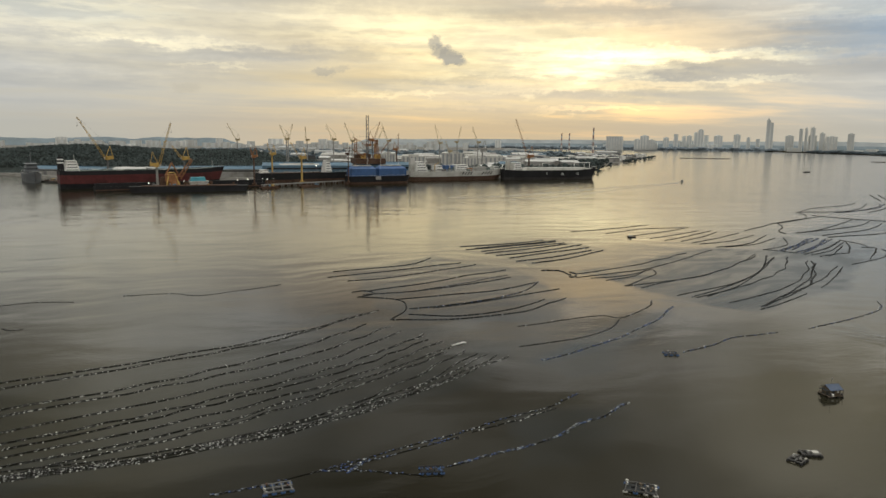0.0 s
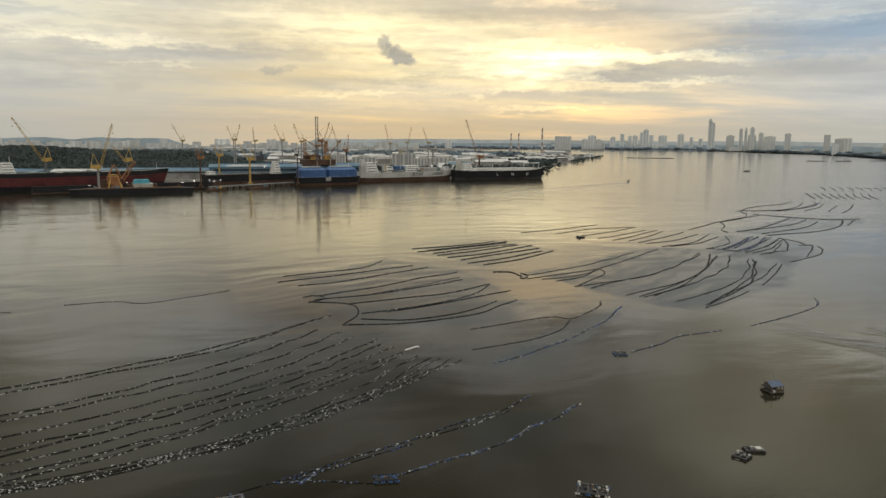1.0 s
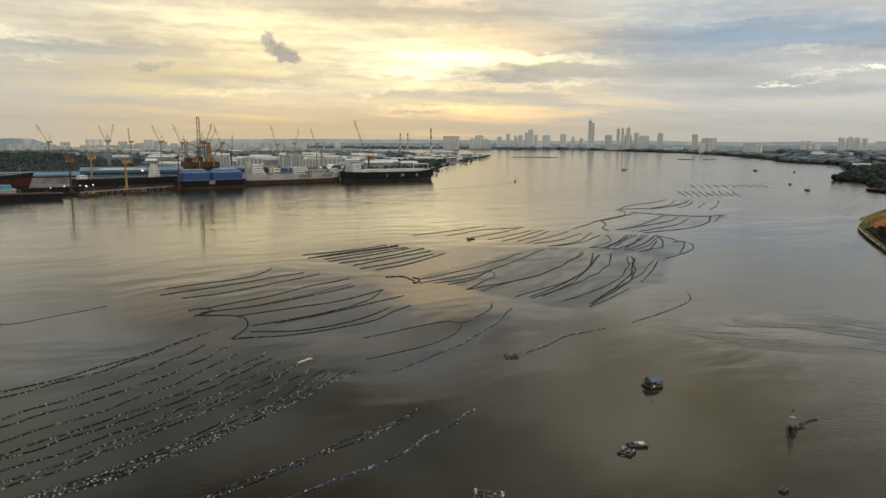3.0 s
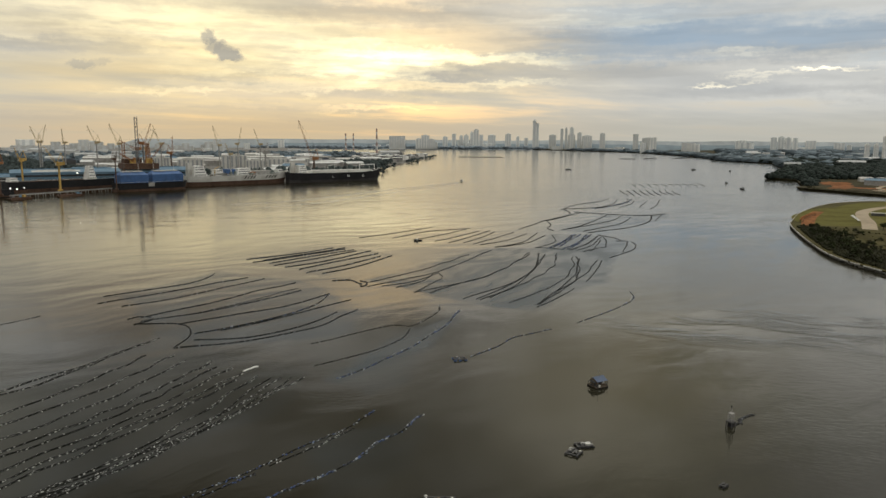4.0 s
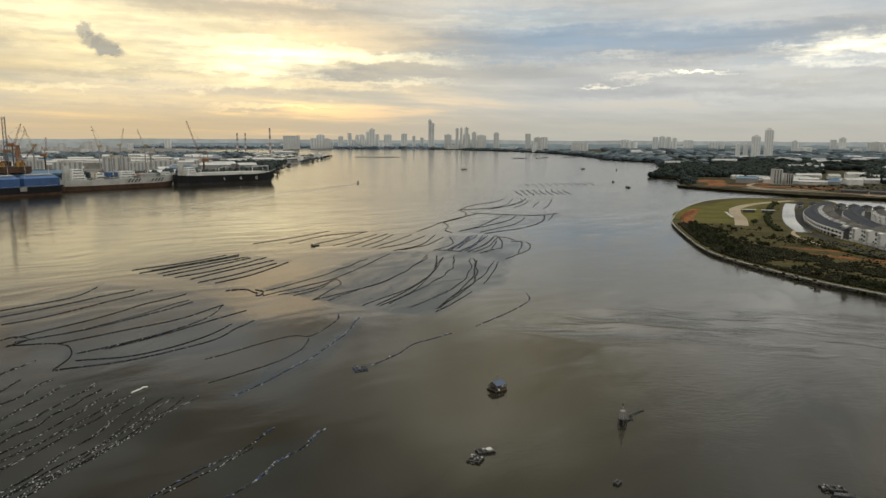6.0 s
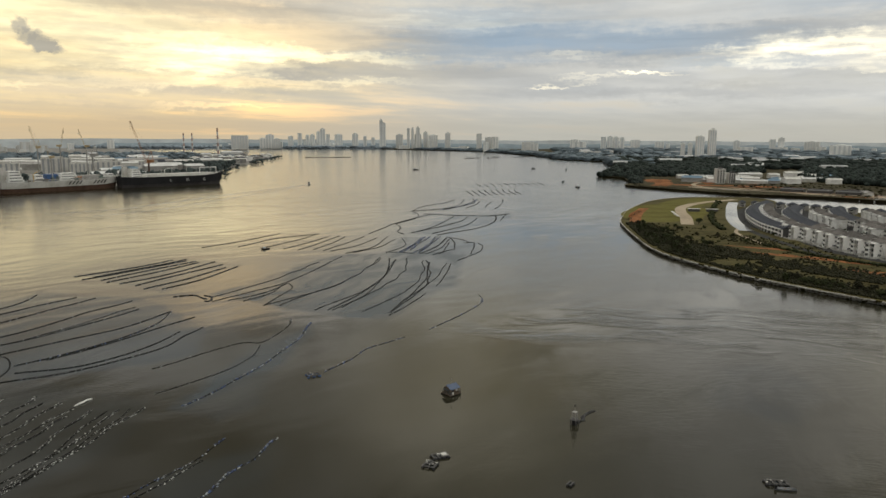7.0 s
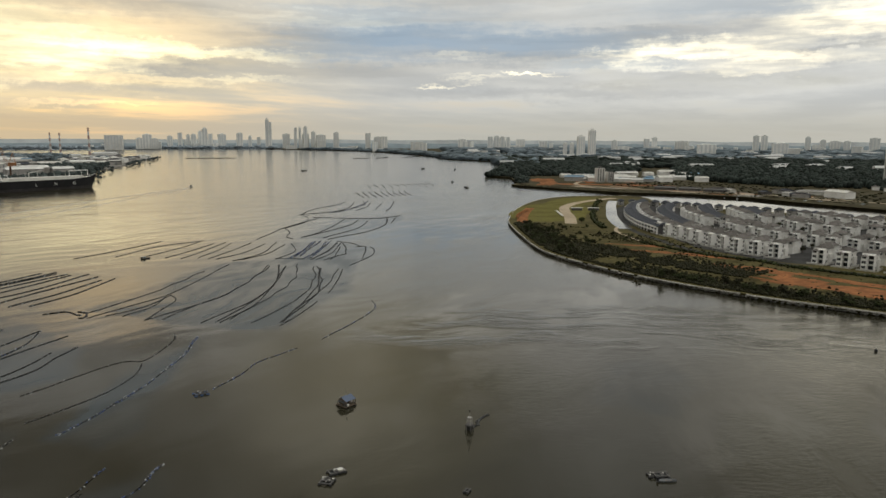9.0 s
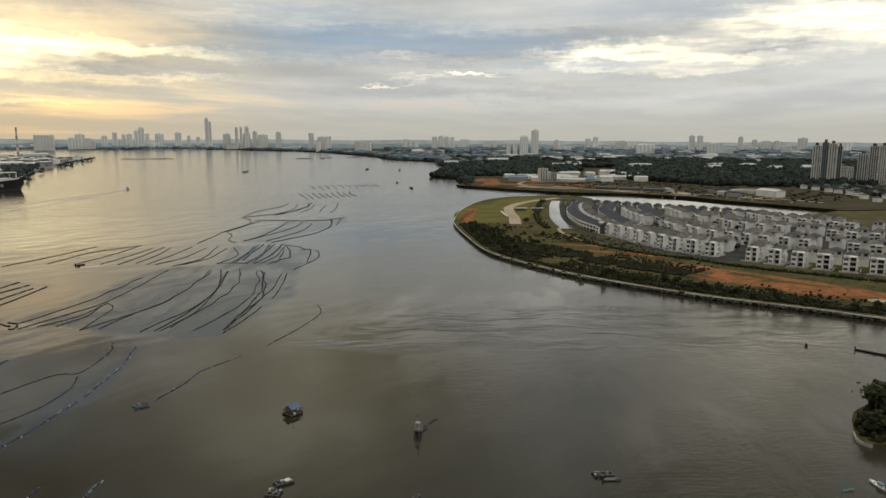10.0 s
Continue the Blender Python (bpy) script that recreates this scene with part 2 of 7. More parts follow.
def water_material():
    m = bpy.data.materials.new("estuary_water")
    m.use_nodes = True
    n = Tree(m.node_tree)
    bsdf, out = n.add("ShaderNodeBsdfPrincipled"), n.add("ShaderNodeOutputMaterial")
    # a diffuse blue-grey mixed in where the water would mirror darker sky
    reflected_blue, surface = n.add("ShaderNodeBsdfDiffuse"), n.add("ShaderNodeMixShader")
    reflected_blue.inputs[0].default_value = (0.070, 0.088, 0.104, 1)
    n.t.links.new(bsdf.outputs[0], surface.inputs[1])
    n.t.links.new(reflected_blue.outputs[0], surface.inputs[2])
    n.t.links.new(surface.outputs[0], out.inputs[0])
    at = n.add("ShaderNodeTexCoord").outputs["Object"]
    away = n.vec("LENGTH", at)
    drift = n.noise(n.mapping(at, rot=(0, 0, 0.5), scale=(230, 70, 1)), 1.0, 4.0, 0.6)
    ruffle = n.noise(n.mapping(at, rot=(0, 0, 0.75), scale=(46, 15, 1)), 1.0, 5.0, 0.62)
    silt = n.noise(n.mapping(at, scale=(150, 320, 1)), 1.0, 4.0, 0.5)
    east = n.math("DIVIDE", n.vec("DOT_PRODUCT", at, (1.0, -0.2, 0.0)), n.math("ADD", away, 60.0))
    # the water's base colour is darker to the west and lighter to the east
    eastward = n.ramp(n.math("DIVIDE", n.split(at)[0], n.math("ADD", away, 60.0)), 0.0, 0.5)
    dark_west = n.mix(n.ramp(silt, 0.35, 0.7), (0.012, 0.0105, 0.005), (0.024, 0.021, 0.010))
    pale_east = n.mix(n.ramp(silt, 0.35, 0.7), (0.022, 0.021, 0.014), (0.034, 0.032, 0.021))
    murk = n.mix(eastward, dark_west, pale_east)
    # hung ropes and nets hold up the tide's ripples; blue-grey paint imitates reflected sky
    small = n.vec("SUBTRACT", n.noise(at, 0.045, 3.0, 0.6, colour=True), (0.5, 0.5, 0.5))
    large = n.vec("SUBTRACT", n.noise(at, 0.012, 2.0, 0.5, colour=True), (0.5, 0.5, 0.5))
    wob = n.vec("ADD", at, n.vec("MULTIPLY", small, (16, 16, 0)))
    bend = n.vec("ADD", at, n.vec("MULTIPLY", large, (60, 60, 0)))
    netted = 0.0
    for ring, depth in FARM_WATER:
        depth, far = min(1.0, depth * 1.1), None
        for p, q in zip(ring, ring[1:] + ring[:1]):
            t = (Vector(q) - Vector(p)).normalized()
            side = n.math("SUBTRACT", n.vec("DOT_PRODUCT", wob, (t.y, -t.x, 0.0)), t.y * p[0] - t.x * p[1])
            far = side if far is None else n.math("MAXIMUM", far, side)
        netted = n.math("MAXIMUM", netted, n.ramp(far, 3.0, -4.0, 0.0, depth))
    mottle = n.noise(n.mapping(bend, rot=(0, 0, 0.7), scale=(42, 13, 1)), 1.0, 3.0, 0.55)
    netted = n.math("MULTIPLY", netted, n.ramp(mottle, 0.38, 0.62, 1.0, 0.5))
    # where the tide runs the surface is ruffled
    rough = n.math("MULTIPLY", n.ramp(n.math("MULTIPLY_ADD", ruffle, 0.55, n.math("MULTIPLY", drift, 0.6)), 0.50, 0.68), 0.22)
    rough = n.math("MAXIMUM", rough, n.math("MULTIPLY", n.ramp(n.math("MULTIPLY_ADD", ruffle, 0.6, n.math("MULTIPLY", drift, 0.5)), 0.44, 0.60), n.ramp(east, 0.0, 0.62)))
    gloss = n.ramp(n.math("MULTIPLY_ADD", drift, 0.6, n.math("MULTIPLY", rough, 0.6)), 0.2, 0.8, 0.05, 0.15, "LINEAR")
    gloss = n.math("MAXIMUM", gloss, n.math("MULTIPLY", netted, 0.20))
    gloss = n.math("MAXIMUM", gloss, n.ramp(away, 420, 900, 0.05, n.ramp(away, 900, 2200, n.ramp(east, 0.45, 0.62, 0.15, 0.15), 0.15)))
    n.put(gloss, bsdf.inputs["Roughness"])
    n.put(n.mix(n.math("MULTIPLY", netted, 0.8), murk, (0.018, 0.028, 0.037)), bsdf.inputs["Base Color"])
    n.put(n.math("MULTIPLY", netted, 0.46), surface.inputs[0])
    rough = n.math("MULTIPLY", rough, n.math("SUBTRACT", 1.0, n.math("MULTIPLY", netted, 0.75)))
    bsdf.inputs["IOR"].default_value = 1.333
    ripples = n.noise(n.mapping(bend, rot=(0, 0, 0.15), scale=(3.6, 1.5, 1)), 1.0, 3.0, 0.6)
    chop = n.noise(n.mapping(bend, rot=(0, 0, -0.6), scale=(4.2, 1.7, 1)), 1.0, 3.5, 0.62)
    swell = n.noise(n.mapping(bend, rot=(0, 0, 0.3), scale=(75, 30, 1)), 1.0, 2.0, 0.5)
    # wave trains that bend round the point, and their patches
    train = n.noise(n.mapping(wob, rot=(0, 0, -0.72), scale=(4.4, 2.0, 1)), 1.0, 4.0, 0.66)
    lee = 0.0
    for x, y, w, h, turn in WAVE_PATCHES:
        lee = n.math("MAXIMUM", lee, n.ramp(n.vec("LENGTH", n.mapping(wob, loc=(x, y, 0), rot=(0, 0, turn), scale=(w, h, 1000))), 1.0, 0.55))
    lee = n.math("MULTIPLY", lee, n.ramp(n.noise(n.mapping(bend, rot=(0, 0, -0.7), scale=(48, 17, 1)), 1.0, 3.0, 0.6), 0.42, 0.60))
    # long low waves out in the strait
    reach_far = n.noise(n.mapping(bend, rot=(0, 0, 0.1), scale=(34, 9, 1)), 1.0, 3.0, 0.55)
    reach_far = n.math("MULTIPLY", reach_far, n.ramp(away, 420, 800))
    normal = None
    for height, reach in ((n.math("MULTIPLY", ripples, n.ramp(rough, 0, 1, 0.30, 0.8, "LINEAR")), 0.06), (n.math("MULTIPLY", chop, rough), 0.08), (swell, 0.42), (reach_far, 0.45), (n.math("MULTIPLY", train, lee), 0.32)):
        b = n.add("ShaderNodeBump")
        b.inputs["Strength"].default_value, b.inputs["Distance"].default_value = 1.0, reach
        n.put(height, b.inputs["Height"])
        if normal is not None:
            n.t.links.new(normal, b.inputs["Normal"])
        normal = b.outputs[0]
    n.t.links.new(normal, bsdf.inputs["Normal"])
    return m


# plan place, half sizes and turn of the ruffled stretches under the point
WAVE_PATCHES = [(265, 165, 115, 46, -0.75), (195, 222, 75, 34, -0.4)]
WATER = water_material()
CALM = mat("still_water", (0.022, 0.020, 0.016), 0.06, vary=0.2, size=20.0, stain=0.2)
BANKGRASS = mat("rank_dark_grass", (0.058, 0.050, 0.024), 0.95, vary=0.4, size=7.0, stain=0.4, spec=0.1)
OFFICEGLASS = mat("grey_office_windows", (0.30, 0.31, 0.32), 0.5, vary=0.15, size=5.0)
GRASS = mat("dry_grass", (0.084, 0.073, 0.026), 0.95, vary=0.35, size=5.0, stain=0.35, spec=0.1)
LAWN = mat("mown_grass", (0.115, 0.105, 0.024), 0.95, vary=0.2, size=4.0, stain=0.25, spec=0.1)
EARTH = mat("bare_red_earth", (0.28, 0.115, 0.044), 0.95, vary=0.45, size=6.0, stain=0.4, spec=0.1)
SAND = mat("sandy_track", (0.36, 0.29, 0.20), 0.95, vary=0.2, size=3.0, stain=0.2)
PAVED = mat("yard_concrete", (0.20, 0.19, 0.17), 0.85, vary=0.3, size=9.0, stain=0.35)
ASPHALT = mat("asphalt", (0.042, 0.042, 0.042), 0.95, vary=0.3, size=2.0, spec=0.15)
STONE = mat("seawall_stone", (0.24, 0.23, 0.20), 0.9, vary=0.4, size=1.0, stain=0.4, each="island", spread=0.35)
LEAF = mat("foliage", (0.040, 0.048, 0.018), 0.95, vary=0.45, size=2.5, stain=0.4, each="island", spread=0.45, spec=0.15)
LEAF2 = mat("scrub_foliage", (0.034, 0.034, 0.016), 0.95, vary=0.5, size=1.0, stain=0.4, each="island", spread=0.45, spec=0.15)
# yard and hill foliage, blued and lightened in colour for haze
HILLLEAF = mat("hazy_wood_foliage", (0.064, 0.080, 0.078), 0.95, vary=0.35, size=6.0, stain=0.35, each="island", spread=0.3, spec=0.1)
# wooded hills, their green replaced by a painted haze blue
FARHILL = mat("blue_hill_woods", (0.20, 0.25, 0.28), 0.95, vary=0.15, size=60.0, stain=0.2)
# dark green shifted a little to blue-grey for haze
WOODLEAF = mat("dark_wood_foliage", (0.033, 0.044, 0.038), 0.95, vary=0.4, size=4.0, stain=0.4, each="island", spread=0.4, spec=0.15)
# far shore land and woods, with the haze blue put into the colour
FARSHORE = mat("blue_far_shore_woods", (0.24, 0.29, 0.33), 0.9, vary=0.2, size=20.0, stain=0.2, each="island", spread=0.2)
# woods kilometres off, greyed and blued in colour to imitate haze
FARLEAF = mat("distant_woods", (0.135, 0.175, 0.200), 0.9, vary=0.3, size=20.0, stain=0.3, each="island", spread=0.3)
BARK = mat("bark", (0.14, 0.10, 0.07), 0.9, vary=0.4, size=0.4)
WHITE = mat("white_render", (0.80, 0.79, 0.76), 0.7, vary=0.08, size=1.5, stain=0.16)
VILLAWHITE = mat("weathered_villa_render", (0.77, 0.765, 0.74), 0.75, vary=0.15, size=1.2, stain=0.3)
OFFWHITE = mat("aged_white_paint", (0.58, 0.57, 0.53), 0.65, vary=0.2, size=2.0, stain=0.3)
SLATE = mat("dark_roof_tiles", (0.055, 0.060, 0.072), 0.9, vary=0.25, size=0.8, stain=0.25, spec=0.12)
TILE = mat("grey_brown_roof_tiles", (0.125, 0.116, 0.108), 0.9, vary=0.25, size=0.8, stain=0.25, each="object", spread=0.25, spec=0.15)
GLASS = mat("dark_window_glass", (0.03, 0.035, 0.04), 0.12, vary=0.2, size=2.0)
# window glass paled almost to the wall colour to imitate haze
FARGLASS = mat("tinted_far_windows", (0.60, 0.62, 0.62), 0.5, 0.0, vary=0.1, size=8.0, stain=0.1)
CONC = mat("weathered_concrete", (0.34, 0.33, 0.31), 0.85, vary=0.2, size=3.0, stain=0.35)
CONC_D = mat("dark_concrete", (0.085, 0.082, 0.08), 0.85, vary=0.2, size=3.0, stain=0.35)
# tower walls lightened towards the sky, the haze put into their colour
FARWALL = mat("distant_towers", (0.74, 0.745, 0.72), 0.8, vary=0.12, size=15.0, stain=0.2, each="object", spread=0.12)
FARPALE = mat("pale_blocks", (0.60, 0.60, 0.58), 0.8, vary=0.15, size=12.0, stain=0.2, each="island", spread=0.25)
# the palest haze, painted into the last ridge's colour
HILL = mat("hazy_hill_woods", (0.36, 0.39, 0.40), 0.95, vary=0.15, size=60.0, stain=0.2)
# crane yellows lightened in colour for haze, the second one more
YELLOW = mat("yellow_crane_paint", (0.56, 0.36, 0.09), 0.55, vary=0.2, size=1.0, stain=0.35)
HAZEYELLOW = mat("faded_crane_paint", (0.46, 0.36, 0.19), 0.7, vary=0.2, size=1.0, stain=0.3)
ORANGE = mat("orange_rig_paint", (0.34, 0.145, 0.05), 0.6, vary=0.3, size=1.5, stain=0.4)
REDHULL = mat("red_antifouling", (0.125, 0.024, 0.023), 0.6, vary=0.25, size=4.0, stain=0.45)
BLACKHULL = mat("black_hull_paint", (0.020, 0.020, 0.022), 0.6, vary=0.3, size=4.0, stain=0.2, spec=0.25)
BOOT = mat("dark_boot_topping", (0.055, 0.05, 0.05), 0.7, vary=0.3, size=4.0, stain=0.3, spec=0.25)
GREYHULL = mat("grey_hull_paint", (0.15, 0.16, 0.17), 0.5, vary=0.2, size=4.0, stain=0.3)
RUST = mat("rusty_steel", (0.12, 0.065, 0.040), 0.85, vary=0.4, size=1.5, stain=0.4)
DECK = mat("green_grey_deck", (0.15, 0.19, 0.17), 0.7, vary=0.3, size=3.0, stain=0.35)
BLUE = mat("blue_tarpaulin", (0.045, 0.115, 0.28), 0.55, vary=0.2, size=3.0, stain=0.25)
BLUEROOF = mat("blue_metal_roof", (0.10, 0.19, 0.27), 0.5, vary=0.15, size=5.0, stain=0.25)
TEAL = mat("turquoise_paint", (0.05, 0.30, 0.38), 0.5, vary=0.2, size=1.0)
STEEL = mat("grey_steel", (0.20, 0.20, 0.20), 0.5, 0.4, vary=0.3, size=1.0)
ROPE = mat("wet_rope_and_weed", (0.008, 0.008, 0.007), 0.9, vary=0.4, size=0.5, spec=0.1)
FLOATS = mat("dark_floats", (0.03, 0.03, 0.03), 0.55, vary=0.3, size=0.3, each="island",
             palette=((0.0, (0.010, 0.010, 0.011)), (0.48, (0.022, 0.021, 0.020)), (0.62, (0.13, 0.13, 0.12)), (0.74, (0.56, 0.56, 0.53))))
FLOATS_D = mat("weedy_black_floats", (0.03, 0.03, 0.03), 0.55, vary=0.3, size=0.3, each="island",
               palette=((0.0, (0.012, 0.012, 0.014)), (0.55, (0.026, 0.027, 0.030)), (0.80, (0.075, 0.08, 0.09)), (0.93, (0.24, 0.25, 0.26))))
FLOATS_W = mat("pale_floats", (0.3, 0.3, 0.3), 0.55, vary=0.3, size=0.3, each="island",
               palette=((0.0, (0.012, 0.012, 0.013)), (0.42, (0.05, 0.05, 0.048)), (0.58, (0.30, 0.30, 0.29)), (0.76, (0.62, 0.62, 0.60))))
FLOATS_B = mat("blue_drum_floats", (0.05, 0.1, 0.3), 0.5, vary=0.3, size=0.3, each="island",
               palette=((0.0, (0.014, 0.016, 0.022)), (0.40, (0.03, 0.075, 0.24)), (0.78, (0.20, 0.24, 0.30)), (0.90, (0.52, 0.54, 0.56))))
TIMBER = mat("weathered_planks", (0.17, 0.13, 0.09), 0.85, vary=0.35, size=0.5, stain=0.35)
NET = mat("hung_netting", (0.035, 0.040, 0.042), 0.9, vary=0.4, size=0.4)
FOAM = mat("boat_wake_foam", (0.42, 0.40, 0.36), 0.6, vary=0.2, size=1.5)


# ---- mesh helpers ----
class B:
    """Collects vertices and faces of one mesh."""

    def __init__(self):
        self.v, self.f, self.m = [], [], []

    def quad(self, *p, mi=0):
        k = len(self.v)
        self.v += [tuple(q) for q in p]
        self.f.append(tuple(range(k, k + len(p))))
        self.m.append(mi)
        return self

    def box(self, c, s, rz=0.0, taper=1.0, mi=0, bottom=True):
        """A box with its base's centre at c; taper narrows the top."""
        k = len(self.v)
        ca, sa = math.cos(rz), math.sin(rz)
        for z, w in ((0, 1.0), (s[2], taper)):
            for i, j in ((-1, -1), (1, -1), (1, 1), (-1, 1)):
                x, y = i * s[0] / 2 * w, j * s[1] / 2 * w
                self.v.append((c[0] + ca * x - sa * y, c[1] + sa * x + ca * y, c[2] + z))
        fs = [(4, 5, 6, 7), (0, 1, 5, 4), (1, 2, 6, 5), (2, 3, 7, 6), (3, 0, 4, 7)] + ([(3, 2, 1, 0)] if bottom else [])
        self.f += [tuple(k + i for i in q) for q in fs]
        self.m += [mi] * len(fs)
        return self

    def tube(self, p, q, r0, r1=None, n=6, mi=0, caps=True):
        p, q = Vector(p), Vector(q)
        r1 = r0 if r1 is None else r1
        axis = (q - p).normalized()
        side = axis.orthogonal().normalized()
        other = axis.cross(side)
        k = len(self.v)
        for c, r in ((p, r0), (q, r1)):
            for i in range(n):
                a = 2 * math.pi * i / n
                self.v.append(tuple(c + side * math.cos(a) * r + other * math.sin(a) * r))
        for i in range(n):
            j = (i + 1) % n
            self.f.append((k + i, k + j, k + n + j, k + n + i))
        c = 0
        if caps:
            self.f += [tuple(k + i for i in reversed(range(n))), tuple(k + n + i for i in range(n))]
            c = 2
        self.m += [mi] * (n + c)
        return self

    def path(self, pts, r, n=5):
        """A tube along points."""
        pts = [Vector(p) for p in pts]
        k = len(self.v)
        for i, p in enumerate(pts):
            t = (pts[min(i + 1, len(pts) - 1)] - pts[max(i - 1, 0)]).normalized()
            s = t.cross(Vector((0, 0, 1))).normalized()
            u = s.cross(t)
            for j in range(n):
                a = 2 * math.pi * j / n
                self.v.append(tuple(p + s * math.cos(a) * r + u * math.sin(a) * r))
        for i in range(len(pts) - 1):
            for j in range(n):
                l = (j + 1) % n
                self.f.append((k + i * n + j, k + i * n + l, k + (i + 1) * n + l, k + (i + 1) * n + j))
                self.m.append(0)
        return self

    def prism(self, ring, z0, z1, mi=0, top=True, bottom=False):
        """A ring of plan points, anticlockwise, raised from z0 to z1."""
        k, n = len(self.v), len(ring)
        self.v += [(x, y, z0) for x, y in ring] + [(x, y, z1) for x, y in ring]
        for i in range(n):
            j = (i + 1) % n
            self.f.append((k + i, k + j, k + n + j, k + n + i))
            self.m.append(mi)
        if top:
            self.f.append(tuple(k + n + i for i in range(n)))
            self.m.append(mi)
        if bottom:
            self.f.append(tuple(k + i for i in reversed(range(n))))
            self.m.append(mi)
        return self

    def blobs(self, c, r, h, rng, stretch=1.0):
        """One rough clump: an uneven octahedral ball with its base's centre at c."""
        k = len(self.v)
        a0 = rng.random() * 6.28
        self.v.append((c[0] + rng.uniform(-.3, .3) * r, c[1] + rng.uniform(-.3, .3) * r, c[2] + h * rng.uniform(0.86, 1.02)))
        n = 5
        for z, w in ((0.72, 0.80), (0.25, 1.0)):
            for i in range(n):
                a = a0 + 6.283 * (i + (0.5 if z > 0.5 else 0)) / n
                q = r * w * rng.uniform(0.72, 1.22)
                self.v.append((c[0] + math.cos(a) * q, c[1] + math.sin(a) * q * stretch, c[2] + h * (z + rng.uniform(-.13, .13))))
        self.v.append((c[0], c[1], c[2] - 0.05 * h))
        for i in range(n):
            j = (i + 1) % n
            self.f += [(k, k + 1 + i, k + 1 + j), (k + 1 + i, k + 6 + i, k + 1 + j), (k + 1 + j, k + 6 + i, k + 6 + j), (k + 11, k + 6 + j, k + 6 + i)]
            self.m += [0] * 4
        return self

    def data(self, name, *mats, smooth=False):
        me = bpy.data.meshes.new(name)
        me.from_pydata(self.v, [], self.f)
        for m in mats:
            me.materials.append(m)
        if len(mats) > 1:
            me.polygons.foreach_set("material_index", self.m)
        if smooth:
            me.polygons.foreach_set("use_smooth", [True] * len(me.polygons))
        me.update()
        return me

    def thing(self, name, mats, label="", category="", group="", kind="", at=None, smooth=False):
        ob = new(name, self.data(name, *(mats if isinstance(mats, (list, tuple)) else (mats,)), smooth=smooth))
        if at is not None:
            ob.matrix_world = at
        return tagged(ob, label, category, group, kind)


def part(name, b, material, parent, label="", kind="", at=None, smooth=False):
    """One mesh under a thing or a part; b is a builder or a finished mesh."""
    ob = new(name, b.data(name, material, smooth=smooth) if isinstance(b, B) else b)
    ob.parent = parent
    if at is not None:
        ob.matrix_local = at
    return tagged(ob, label, kind=kind)


def base(name, at, label, category, group="", kind=""):
    ob = new(name)
    ob.matrix_world = at
    return tagged(ob, label, category, group, kind)


def spline(pts, step):
    """Even steps along a smooth curve through a few plan points."""
    p = [Vector((x, y, 0)) for x, y in pts]
    p = [2 * p[0] - p[1]] + p + [2 * p[-1] - p[-2]]
    out = []
    for i in range(1, len(p) - 2):
        a, b, c, d = p[i - 1], p[i], p[i + 1], p[i + 2]
        for k in range(24):
            t = k / 24
            out.append(0.5 * (2 * b + (c - a) * t + (2 * a - 5 * b + 4 * c - d) * t * t + (3 * b - a - 3 * c + d) * t ** 3))
    out.append(p[-2])
    res, need = [out[0]], step
    for u, w in zip(out, out[1:]):
        l = (w - u).length
        while l >= need:
            u = u + (w - u) * (need / l)
            l = (w - u).length
            res.append(u.copy())
            need = step
        need -= l
    return res


# ---- water and land ----
def disc(r, n=96):
    return [(r * math.cos(2 * math.pi * i / n), r * math.sin(2 * math.pi * i / n)) for i in range(n)]


b = B()
b.quad(*[(x, y, 0) for x, y in disc(4960)])
b.thing("water", WATER, "brown-grey estuary water with faint ripples", "water", kind="structure")


def sheet(name, ring, z, material, label, category="ground", kind="structure", bank=1.5, drop=0.0):
    """Land: a level top with a sloping bank down into the water."""
    b = B()
    n = len(ring)
    c = Vector((sum(p[0] for p in ring) / n, sum(p[1] for p in ring) / n))
    out = []
    for i, p in enumerate(ring):
        q, r = Vector(ring[i - 1]), Vector(ring[(i + 1) % n])
        t = (r - q).normalized()
        out.append((p[0] + t.y * bank, p[1] - t.x * bank))
    b.v = [(x, y, z) for x, y in ring] + [(x, y, -1.0 if not drop else z - drop) for x, y in out]
    b.f = [tuple(range(n))] + [(n + i, n + (i + 1) % n, (i + 1) % n, i) for i in range(n)]
    b.m = [0] * (n + 1)
    return b.thing(name, material, label, category, kind=kind)


def smooth_ring(pts, step):
    return [(p.x, p.y) for p in spline(pts, step)]


# the peninsula: its shore from the south round the point to the canal
SHORE = [(420, -60), (365, 40), (346, 125), (334, 175), (330, 238), (337, 290), (352, 340), (389, 398), (440, 468), (472, 502), (540, 562), (630, 622), (701, 641), (748, 622), (784, 604)]
CANAL_S = [(784, 604), (768, 560), (722, 510), (716, 440), (734, 365), (736, 325), (770, 292), (850, 285)]
PEN = smooth_ring(SHORE, 9) + smooth_ring(CANAL_S, 12)[1:] + [(1000, 260), (1100, 0), (1000, -150), (600, -160)]
sheet("ground_peninsula", PEN, 2.2, GRASS, "peninsula of dry grass behind a low stone seawall", bank=3.0)
# the east bank beyond the canal, reaching up the strait
EAST = ([(846, 278), (852, 340), (862, 410), (880, 490), (868, 560), (815, 640), (800, 735), (794, 815), (800, 850), (835, 872), (950, 1010), (945, 1075), (985, 1110)]
        + [(1090, 1200), (1330, 1450), (1560, 1740), (1590, 2000), (1750, 2320), (1950, 2880), (2030, 3300), (1950, 3900), (1800, 4350), (1900, 4560), (3000, 3950), (4300, 2400), (4850, 900), (4900, -400), (1110, -400), (1080, -50), (985, 195)])
